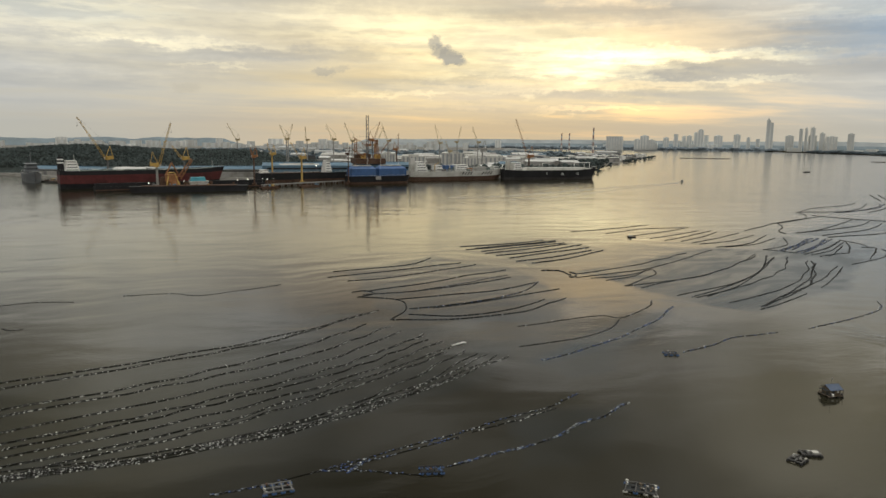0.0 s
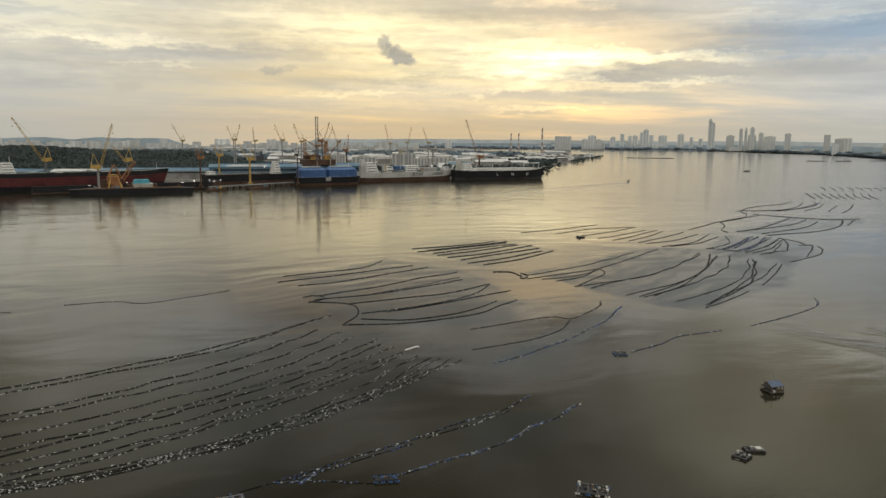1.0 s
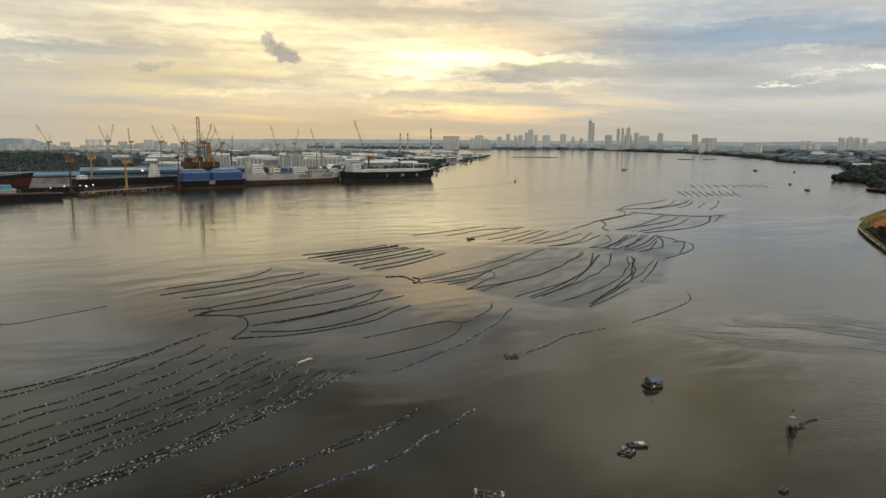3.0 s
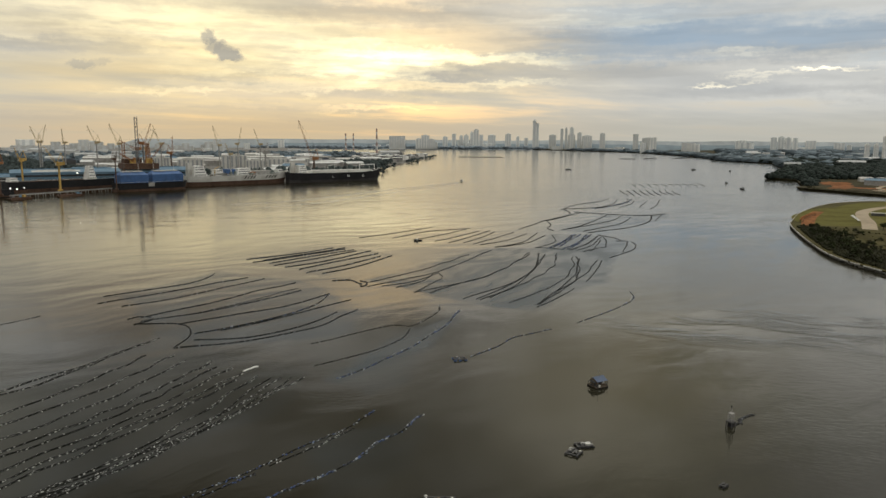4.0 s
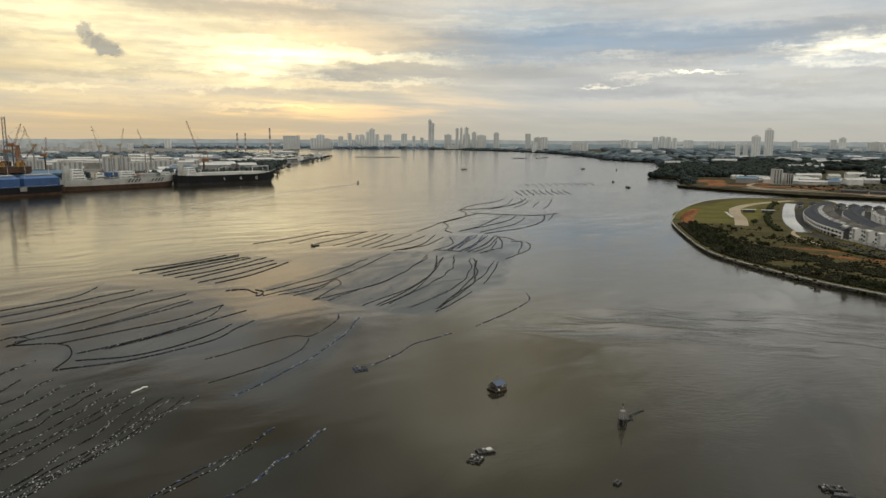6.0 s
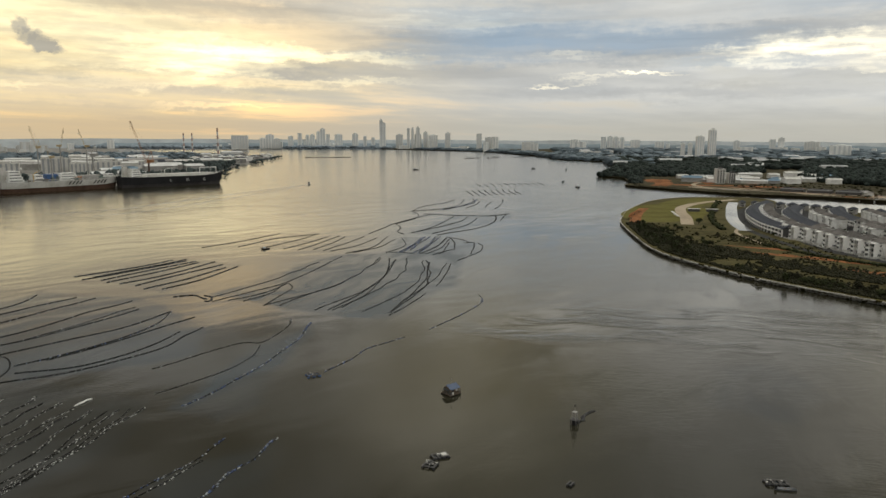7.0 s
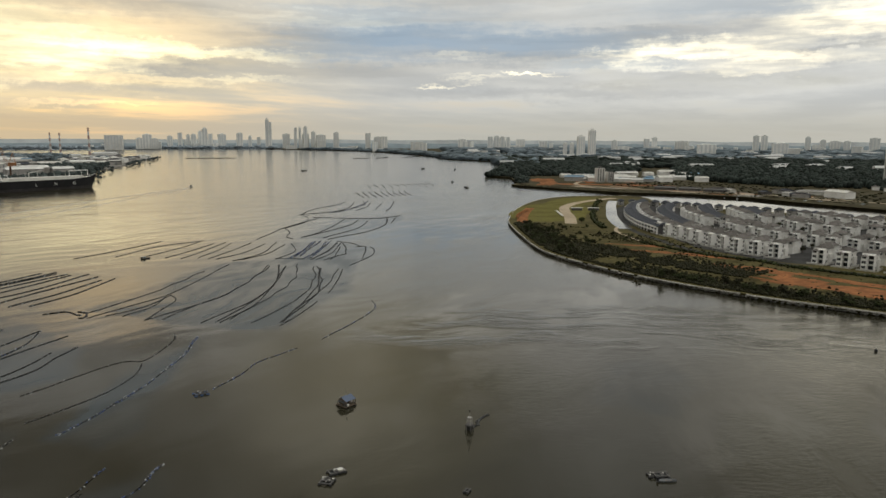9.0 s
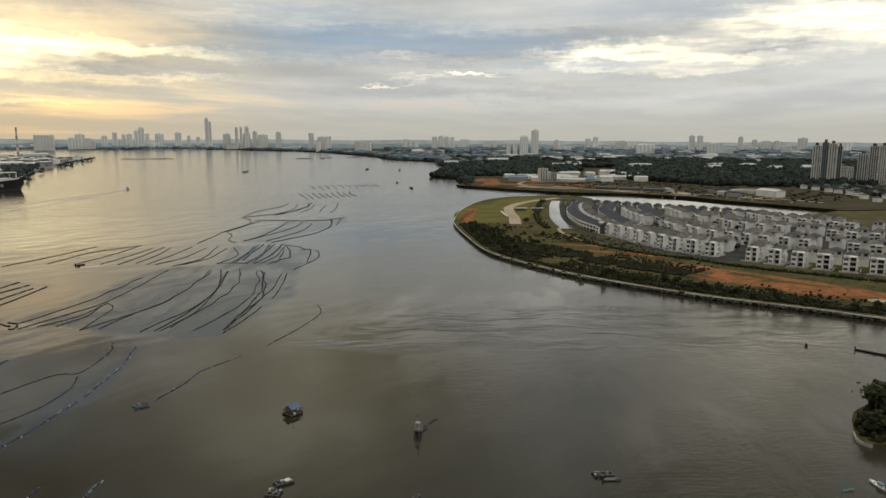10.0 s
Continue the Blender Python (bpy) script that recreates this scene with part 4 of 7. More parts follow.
def tree_meshes(seed, leaf):
    """Trunk and crown of one tree about 6 m tall."""
    g = random.Random(seed)
    t = B()
    h = g.uniform(1.6, 2.4)
    t.tube((0, 0, -0.2), (g.uniform(-.2, .2), g.uniform(-.2, .2), h), 0.22, 0.15, 6)
    tips = []
    for i in range(5):
        a = i * 1.26 + g.uniform(-.4, .4)
        q = (math.cos(a) * g.uniform(0.8, 1.5), math.sin(a) * g.uniform(0.8, 1.5), h + g.uniform(0.8, 2.2))
        t.tube((0, 0, h - 0.2), q, 0.12, 0.05, 5)
        tips.append(q)
    c = B()
    for q in tips + [(0, 0, h + 2.4)]:
        for k in range(10):
            r = g.uniform(0.45, 0.95)
            c.blobs((q[0] + g.gauss(0, 0.6), q[1] + g.gauss(0, 0.6), q[2] + g.gauss(-0.2, 0.55)), r, r * g.uniform(0.9, 1.4), g)
    for k in range(160):
        q = g.choice(tips)
        p = Vector((q[0] + g.gauss(0, 0.95), q[1] + g.gauss(0, 0.95), q[2] + g.gauss(0.2, 0.8)))
        u = Vector((g.gauss(0, 1), g.gauss(0, 1), g.gauss(0, 0.6))).normalized() * g.uniform(0.2, 0.42)
        w = u.orthogonal().normalized() * g.uniform(0.12, 0.25)
        c.quad(p - u, p + w, p + u, p - w)
    return t.data("trunk", BARK), c.data("crown", leaf)


TREES = [tree_meshes(11 + k, LEAF2 if k % 2 else LEAF) for k in range(5)]


def tree(x, y, z, s, label="dark bushy tree in the grass behind the seawall", group="shore trees", name="tree"):
    ob = base(name, pose(x, y, z, 0, 0, rnd.uniform(0, 360)), label, "tree", group)
    ob.scale = (s * rnd.uniform(0.9, 1.15), s * rnd.uniform(0.9, 1.15), s * rnd.uniform(0.8, 1.1))
    k = rnd.randrange(len(TREES))
    part("trunk", TREES[k][0], None, ob)
    part("crown", TREES[k][1], None, ob)
    return ob


def along(pts, n, inner, spread):
    """Random places within a belt beside a plan curve, on its landward side."""
    c = spline(pts, 1.0)
    out = []
    for _ in range(n):
        i = rnd.randrange(1, len(c) - 1)
        t = (c[i + 1] - c[i - 1]).normalized()
        p = c[i] + Vector((-t.y, t.x, 0)) * -(inner + abs(rnd.gauss(0, spread)))
        out.append((p.x, p.y))
    return out


BELT = SHORE[1:9]
def drift(x, y, cut=0.0):
    """True where the scrub grows thick."""
    return noise.noise((x * 0.03, y * 0.03, 4.0)) + 0.5 * noise.noise((x * 0.09, y * 0.09, 1.0)) > cut


for x, y in along(BELT, 215, 4, 9):
    if drift(x, y, -0.08):
        tree(x, y, 2.0, rnd.uniform(0.35, 0.85))
for x, y in [(rnd.gauss(424, 17), rnd.gauss(386, 24)) for _ in range(70)] + [(rnd.gauss(440, 10), rnd.gauss(432, 14)) for _ in range(24)] + [(rnd.gauss(405, 12), rnd.gauss(345, 22)) for _ in range(40)]:
    if inside((x - 8, y), PEN) and drift(x, y, -0.12):
        tree(x, y, 2.0, rnd.uniform(0.35, 0.8), "dark bushy tree on the open grass", "grassland trees")
tree(490, 428, 2.2, 1.0, "dark bushy tree at the end of the curved road", "grassland trees")


def clumps(name, places, r, h, z, material, label, category, stretch=1.0):
    b = B()
    for x, y in places:
        q = rnd.uniform(0.6, 1.3)
        b.blobs((x, y, z(x, y) if callable(z) else z), r * q, h * q * rnd.uniform(0.7, 1.3), rnd)
    return b.thing(name, material, label, category, kind="stuff", smooth=True)


clumps("scrub", [p for p in along(BELT, 8500, 3, 11) if drift(*p, -0.35)], 0.85, 1.25, 2.0, LEAF2, "dense dark scrub along the seawall", "scrub")
clumps("scrub", [p for p in ((rnd.gauss(415, 40), rnd.gauss(360, 50)) for _ in range(3200)) if inside((p[0] - 6, p[1]), PEN) and p[0] < 470 and drift(*p, -0.08)], 0.8, 0.85, 2.0, LEAF2, "scattered scrub on rough grass", "scrub")
clumps("scrub", [p for p in ((366 + 0.10 * abs(y - 250) + abs(rnd.gauss(0, 15)), y) for y in (rnd.uniform(205, 350) for _ in range(3300))) if drift(*p, -0.22)], 0.9, 1.15, 2.0, LEAF2, "dark scrub spreading inland from the seawall", "scrub")
clumps("rough_grass", [p for p in ((rnd.uniform(340, 440), rnd.uniform(90, 420)) for _ in range(1500)) if inside((p[0] - 6, p[1]), PEN)], 0.9, 0.16, 2.15, GRASS, "tussocks of rough grass", "grass")
clumps("hedge", [p for p in along([(436, 322), (425, 268), (428, 230), (426, 195), (434, 150), (446, 100)], 700, 0, 1.2)], 0.9, 1.5, 2.2, LEAF, "dark hedge along the road", "hedge")
clumps("hedge", [p for p in along([(478, 394), (506, 426), (546, 464), (594, 503), (638, 538), (690, 577)], 460, -1, 2.5)], 1.2, 1.8, 2.3, LEAF, "dark planting along the inlet", "hedge")


def cabana(x, y, turn):
    ob = base("beach_shelter", pose(x, y, 2.3, 0, 0, turn), "small orange-roofed beach shelter on the point", "shelter", "beach shelters")
    for i in (-1, 1):
        for j in (-1, 1):
            part("post", B().box((i * 1.6, j * 1.1, 0), (0.18, 0.18, 2.2)), TIMBER, ob)
    b = B()
    b.quad((-2.2, -1.7, 2.2), (2.2, -1.7, 2.2), (1.2, 0, 3.1), (-1.2, 0, 3.1)).quad((2.2, 1.7, 2.2), (-2.2, 1.7, 2.2), (-1.2, 0, 3.1), (1.2, 0, 3.1))
    b.quad((2.2, -1.7, 2.2), (2.2, 1.7, 2.2), (1.2, 0, 3.1)).quad((-2.2, 1.7, 2.2), (-2.2, -1.7, 2.2), (-1.2, 0, 3.1)).quad((-2.2, 1.7, 2.2), (2.2, 1.7, 2.2), (2.2, -1.7, 2.2), (-2.2, -1.7, 2.2))
    part("roof", b, EARTH, ob, "faded orange hipped roof")
    return ob


first = cabana(466, 486, 40)
for k in range(1, 9):
    copy_thing(first, pose(466 + 5.0 * k + 0.2 * k * k, 486 + 5.6 * k - 0.06 * k * k, 2.3, 0, 0, 40 + k * 3))


def pavilion(x, y, turn):
    ob = base("pavilion", pose(x, y, 2.25, 0, 0, turn), "white flat-roofed garden pavilion on the lawn", "pavilion", "pavilions")
    part("wall", B().box((0, 0, 0), (11, 3.2, 2.6)), CONC_D, ob)
    part("roof", B().box((0, 0, 2.6), (12.4, 4.4, 0.4)), OFFWHITE, ob, "white flat roof")
    for k in range(4):
        part("opening", B().box((-4.2 + 2.8 * k, -1.62, 0.3), (1.9, 0.06, 1.9)), GLASS, ob)


pavilion(576, 510, 140)
pavilion(590, 499, 140)
for k in range(9):
    ob = base("sunshade", pose(540 - 3.5 * k, 505 - 4.2 * k, 2.25), "small pale sunshade on a pole", "sunshade", "sunshades")
    part("pole", B().tube((0, 0, 0), (0, 0, 2.4), 0.06), STEEL, ob)
    c = B()
    for i in range(8):
        a0, a1 = i * math.pi / 4, (i + 1) * math.pi / 4
        c.quad((1.6 * math.cos(a0), 1.6 * math.sin(a0), 2.1), (1.6 * math.cos(a1), 1.6 * math.sin(a1), 2.1), (0, 0, 2.7))
    part("canopy", c, OFFWHITE, ob)


# ---- the estate ----
def hip(b, x0, x1, y0, y1, z, h, over=0.7, th=0.22):
    """A hipped roof with eaves of some thickness."""
    x0, x1, y0, y1 = x0 - over, x1 + over, y0 - over, y1 + over
    b.box(((x0 + x1) / 2, (y0 + y1) / 2, z), (x1 - x0, y1 - y0, th))
    z += th
    if x1 - x0 >= y1 - y0:
        d, ym = (y1 - y0) / 2, (y0 + y1) / 2
        r0, r1 = (x0 + d, ym, z + h), (x1 - d, ym, z + h)
        b.quad((x0, y0, z), (x1, y0, z), r1, r0).quad((x1, y1, z), (x0, y1, z), r0, r1).quad((x1, y0, z), (x1, y1, z), r1).quad((x0, y1, z), (x0, y0, z), r0)
    else:
        d, xm = (x1 - x0) / 2, (x0 + x1) / 2
        r0, r1 = (xm, y0 + d, z + h), (xm, y1 - d, z + h)
        b.quad((x1, y0, z), (x1, y1, z), r1, r0).quad((x0, y1, z), (x0, y0, z), r0, r1).quad((x0, y0, z), (x1, y0, z), r0).quad((x1, y1, z), (x0, y1, z), r1)


def window(parent, c, w, h, yaw, wide=0.12, framed=True):
    """A window: a white frame standing proud with a dark pane set in it. c: the middle of its sill on the wall."""
    m = Matrix.Translation(c) @ pose(0, 0, 0, 0, 0, yaw)
    if not framed:
        part("window", B().box((0, -0.03, 0), (w, 0.1, h)), GLASS, parent, at=m)
        return
    f = B()
    f.box((0, -0.04, h), (w + 2 * wide, 0.12, wide)).box((0, -0.07, -wide), (w + 2 * wide + 0.2, 0.2, wide))
    for s in (-1, 1):
        f.box((s * (w + wide) / 2, -0.04, 0), (wide, 0.12, h))
    f.box((0, -0.03, 0), (0.08, 0.1, h))
    ob = part("window", f, WHITE, parent, at=m)
    p = B().box((0, -0.012, 0), (w, 0.03, h))
    part("pane", p, GLASS, ob)


def villa(front=True, low=False):
    """A white three-storey villa that looks along -y; the origin is the middle of its front at the ground."""
    ob = base("villa", Matrix.Diagonal((0.93, 0.95, 0.97, 1)), "white three-storey villa with framed balconies and a grey hipped roof", "house", "villas")
    paint = WHITE if front else VILLAWHITE
    H = 9.6 if not low else 8.8
    w = B()
    w.box((0.2, 7.0, -0.3), (7.6, 10.4, H + 0.3))
    w.box((-2.0, 0.9, -0.3), (3.2, 1.9, H - 1.2))
    w.box((4.3, 9.0, -0.3), (1.2, 4.6, H - 3.0))
    part("wall", w, paint, ob)
    # the front storey ends in a flat terrace behind a parapet, the rest under a hipped roof
    w2 = B().box((-3.4, 2.5, H), (0.25, 1.2, 0.5)).box((3.85, 2.5, H), (0.25, 1.2, 0.5)).box((0.2, 1.95, H), (7.6, 0.25, 0.5))
    part("parapet", w2, paint, ob)
    r = B()
    hip(r, -3.6, 4.0, 3.6, 12.2, H, 2.3, 0.8)
    part("roof", r, TILE, ob, "grey-brown tiled hipped roof")
    r = B()
    hip(r, -3.6, -0.4, -0.1, 2.6, H - 1.4, 0.9, 0.5)
    part("front_roof", r, TILE, ob)
    # a white frame carries the balconies on one side of the front
    f = B()
    for x in (0.15, 3.85):
        f.box((x, 0.6, -0.3), (0.38, 2.5, H + 0.1))
    f.box((2.0, 0.6, H - 0.45), (4.1, 2.6, 0.4))
    part("balcony_frame", f, paint, ob)
    for fl in range(0 if front else 1, 3):
        z = 0.35 + 3.05 * fl
        window(ob, (2.0, 1.79, z + 0.05), 3.2, 2.35, 0, framed=False)
        window(ob, (-2.0, -0.06, z + 0.55), 2.3, 1.6, 0, framed=front)
        if front:
            window(ob, (4.0, 5.0, z + 0.6), 1.5, 1.4, 90)
            window(ob, (-3.6, 5.5, z + 0.6), 1.5, 1.4, -90)
            window(ob, (-3.6, 9.5, z + 0.6), 1.2, 1.4, -90)
        if not front and fl == 2:
            window(ob, (-1.5, 12.21, z + 0.3), 2.2, 1.7, 180, framed=False)
            window(ob, (2.2, 12.21, z + 0.3), 1.8, 1.7, 180, framed=False)
        if fl:
            d = B().box((2.0, 0.6, z - 0.3), (3.5, 2.4, 0.22)).box((2.0, -0.52, z - 0.08), (3.4, 0.07, 0.75))
            part("balcony", d, OFFWHITE, ob)
    if not front:
        return ob
    window(ob, (4.0, 3.4, 0.3), 1.2, 2.0, 90, framed=front)
    part("garden_wall", B().box((0.2, -3.2, -0.1), (11.0, 0.2, 1.0)).box((6.4, 4.0, -0.1), (0.2, 14.4, 1.5)), OFFWHITE, ob)
    part("terrace_slab", B().box((0.2, -1.5, -0.2), (8.0, 2.8, 0.3)), CONC, ob)
    return ob


V1 = villa(True)
V2 = villa(False, True)
front = spline([(490, 348), (468, 300), (452, 262), (449, 228), (449, 200), (452, 170), (462, 130), (478, 80)], 14.0)
spots = []
for i, p in enumerate(front):
    t = (front[min(i + 1, len(front) - 1)] - front[max(i - 1, 0)]).normalized()
    spots.append((p.x + rnd.uniform(-1.2, 1.2), p.y, math.degrees(math.atan2(t.y, t.x)), 0))
gap = [s for s in spots if not 214 < s[1] < 226]
SC = Matrix.Diagonal((0.93, 0.95, 0.97, 1))
V1.matrix_world = pose(gap[0][0], gap[0][1], 2.25, 0, 0, gap[0][2]) @ SC
for x, y, yaw, _ in gap[1:]:
    m = copy_thing(V1, pose(x, y, 2.25, 0, 0, yaw + rnd.uniform(-2, 2)))
used = 0
for k, (dx, face) in enumerate(((34, 180), (66, 0), (100, 180), (132, 0), (166, 180), (198, 0), (232, 180), (264, 0), (298, 180), (328, 0))):
    for s in spots:
        x, y = s[0] + dx + rnd.uniform(-3, 3), s[1] + 0.10 * dx + rnd.uniform(-1.5, 1.5)
        if y > 338 - 0.10 * max(0, x - 560) or y < 0.283 * x - 40 or x > 690 or rnd.random() < 0.12:
            continue
        m = pose(x, y, 2.25, 0, 0, s[2] + face + rnd.uniform(-7, 7))
        if not used:
            V2.matrix_world = m @ SC
        else:
            copy_thing(V2, m)
        used += 1


def terrace_house(dark):
    """One bay of a curved terrace, 7 m wide, looking along -y."""
    ob = base("terrace_house", Matrix(), "terraced house with white balconies under a continuous slate roof", "house", "terraced houses")
    part("wall", B().box((0, 6, -0.3), (7.3, 12, 8.6)), WHITE if not dark else CONC_D, ob)
    r = B()
    r.quad((-3.75, -1.4, 8.1), (3.75, -1.4, 8.1), (3.75, 6, 11.4), (-3.75, 6, 11.4)).quad((3.75, 13.4, 8.1), (-3.75, 13.4, 8.1), (-3.75, 6, 11.4), (3.75, 6, 11.4))
    r.quad((-3.75, -1.4, 7.85), (3.75, -1.4, 7.85), (3.75, -1.4, 8.1), (-3.75, -1.4, 8.1)).quad((3.75, 13.4, 7.85), (-3.75, 13.4, 7.85), (-3.75, 13.4, 8.1), (3.75, 13.4, 8.1))
    r.quad((-3.75, 13.4, 7.85), (3.75, 13.4, 7.85), (3.75, -1.4, 7.85), (-3.75, -1.4, 7.85))
    r.quad((3.75, -1.4, 8.1), (3.75, 13.4, 8.1), (3.75, 6, 11.4)).quad((-3.75, 13.4, 8.1), (-3.75, -1.4, 8.1), (-3.75, 6, 11.4))
    part("roof", r, SLATE, ob, "dark blue-grey slate roof")
    for fl in range(2):
        window(ob, (0, -0.01, 0.6 + 3.6 * fl), 5.6, 2.2, 0, framed=False)
        d = B().box((0, -0.9, 3.4 + 3.6 * fl - 0.35), (7.1, 1.8, 0.35)).box((0, -1.76, 3.4 + 3.6 * fl), (7.1, 0.1, 1.15))
        part("balcony", d, WHITE, ob)
    part("party_wall", B().box((3.5, -0.6, 0), (0.3, 1.3, 7.4)), WHITE, ob)
    ob.scale = (1, 1, 0.8)
    return ob


T1, T2 = terrace_house(False), terrace_house(True)
ROWS_T = [
    (T2, [(486, 346), (514, 386), (568, 440), (628, 481), (676, 506)]), (T1, [(520, 345), (548, 378), (598, 424), (655, 458)]), (T1, [(578, 342), (610, 378), (645, 408), (676, 428)]),
    (T1, [(636, 338), (660, 362), (684, 385)]),
]
seen = set()
for proto, pts in ROWS_T:
    c = spline(pts, 7.1)
    for i, p in enumerate(c[:-1]):
        t = (c[i + 1] - p).normalized()
        m = pose(p.x, p.y, 2.25, 0, 0, math.degrees(math.atan2(-t.y, -t.x)))
        if proto.name not in seen:
            seen.add(proto.name)
            proto.matrix_world = m @ Matrix.Diagonal((1, 1, 0.8, 1))
        else:
            copy_thing(proto, m)


for pts in ([(512, 366), (540, 400), (590, 444), (640, 478)], [(566, 358), (596, 394), (640, 428)], [(622, 352), (650, 380), (672, 400)]):
    c = spline(pts, 15.0)
    for i, p in enumerate(c[:-1]):
        t = (c[i + 1] - p).normalized()
        copy_thing(V2, pose(p.x, p.y, 2.25, 0, 0, math.degrees(math.atan2(-t.y, -t.x)) + rnd.uniform(-4, 4)))


def canal_house():
    ob = base("canal_house", Matrix(), "narrow canal-side house with a dark gabled roof", "house", "canal houses")
    part("wall", B().box((0, 5, -0.5), (6.6, 9, 5.5)), CONC, ob)
    r = B()
    hip(r, -3.3, 3.3, 0.5, 9.5, 5.0, 2.2, 0.6)
    part("roof", r, SLATE, ob, "dark slate roof")
    for fl in range(2):
        window(ob, (0, 0.49, 0.5 + 2.5 * fl), 3.2, 1.5, 0)
        window(ob, (0, 9.51, 0.5 + 2.5 * fl), 2.8, 1.4, 180)
    return ob


CH = canal_house()
c = spline([(662, 520), (681, 490), (692, 432), (706, 370), (708, 340), (700, 300), (712, 262), (722, 225)], 12.0)
for i, p in enumerate(c[:-1]):
    t = (c[i + 1] - p).normalized()
    m = pose(p.x, p.y, 2.25, 0, 0, math.degrees(math.atan2(t.y, t.x)))
    if i == 0:
        CH.matrix_world = m
    else:
        copy_thing(CH, m)
# planting between the villas
beds = []
for q in [o for o in scene.objects if o.name.split(".")[0] == "villa"]:
    for _ in range(13):
        p = q.matrix_world @ Vector((rnd.choice((-5.6, 5.6, 5.2)) + rnd.uniform(-.8, .8), rnd.uniform(-3, 13), 0))
        beds.append((p.x, p.y))
clumps("garden_shrubs", beds, 1.0, 1.9, 2.2, LEAF, "dark shrubs in the villa gardens", "shrubs")
for _ in range(70):
    x, y = rnd.uniform(470, 690), rnd.uniform(110, 330)
    if y > 0.283 * x - 30:
        tree(x, y, 2.2, rnd.uniform(0.6, 1.1), "small garden tree between the villas", "garden trees")
patch("estate_ground", 600, 425, 120, 45, 0.72, 2.232, ASPHALT, "dark asphalt lanes and yards of the estate", 0.05)
patch("estate_ground", 585, 262, 150, 112, 0.2, 2.235, ASPHALT, "dark asphalt lanes and yards of the estate", 0.05)


# ---- east bank ----
def scatter(ring, n):
    xs, ys = [p[0] for p in ring], [p[1] for p in ring]
    out = []
    while len(out) < n:
        p = (rnd.uniform(min(xs), max(xs)), rnd.uniform(min(ys), max(ys)))
        if inside(p, ring):
            out.append(p)
    return out


TIP = [(962, 1024), (948, 1068), (985, 1104), (1090, 1196), (1330, 1445), (1560, 1730), (1900, 1800), (1600, 1250), (1350, 1010), (1200, 930), (1110, 960), (1030, 1000)]
clumps("woods", scatter(TIP, 5200), 6.0, 10, lambda x, y: 2.0 + 3 * max(0, noise.noise((x * 0.004, y * 0.004, 0))), WOODLEAF, "dark mangrove woods on the headland", "woods")
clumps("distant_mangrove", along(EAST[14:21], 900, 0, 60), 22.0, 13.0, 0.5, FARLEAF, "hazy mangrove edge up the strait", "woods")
clumps("mangrove", along(EAST[9:16], 700, 2, 8), 5.0, 8.0, 0.5, WOODLEAF, "dark mangrove edge along the water", "woods")
WOODS = [(1110, 560), (1150, 770), (1300, 900), (1700, 1150), (2400, 1500), (2600, 700), (1700, 420), (1330, 400), (1200, 440)]
clumps("woods", scatter(WOODS, 14000), 5.2, 10, 2.5, WOODLEAF, "dense dark woods behind the canal", "woods")
clumps("bank_scrub", along([(880, 350), (897, 420), (893, 500), (878, 560), (830, 650), (810, 735), (794, 815), (835, 872)], 600, 3, 6), 1.2, 0.9, 2.6, LEAF2, "scrub along the canal bank", "scrub")
for cx, cy, rx, ry, turn in ((870, 838, 62, 16, 0.75), (930, 905, 60, 18, 0.8), (900, 790, 60, 14, 2.3), (960, 720, 60, 16, 2.0), (905, 610, 46, 9, 2.1), (990, 840, 60, 20, 0.5), (1050, 800, 60, 14, 0.5)):
    patch("cleared_ground", cx, cy, rx, ry, turn, 3.05 + rnd.uniform(0, 0.05), EARTH, "bare orange earth of a cleared building site", 0.4)
for cx, cy, rx, ry, turn in ((960, 470, 70, 22, 1.4), (935, 560, 60, 14, 1.9), (1000, 400, 60, 20, 1.2)):
    patch("field", cx, cy, rx, ry, turn, 3.06, BANKGRASS, "green field behind the canal", 0.3)
for k in range(16):
    u = rnd.random()
    x, y = 915 + 60 * rnd.random() - 70 * u, 380 + 400 * u
    patch("yard_ground", x, y, rnd.uniform(12, 34), rnd.uniform(4, 9), 1.6 + rnd.uniform(-.3, .5), 3.07 + 0.004 * k, rnd.choice((EARTH, SAND, SAND, PAVED)), "trampled boatyard ground by the canal", 0.4, 24)
clumps("bank_bushes", [(rnd.uniform(915, 1100), rnd.uniform(330, 760)) for _ in range(420)], 2.4, 1.5, 2.9, LEAF2, "bushes scattered over the canal bank", "scrub")
ribbon("bank_road", [(925, 330), (945, 430), (930, 540), (890, 640), (870, 730), (900, 800), (1000, 860)], 7, 3.12, SAND, "pale road along the canal bank")


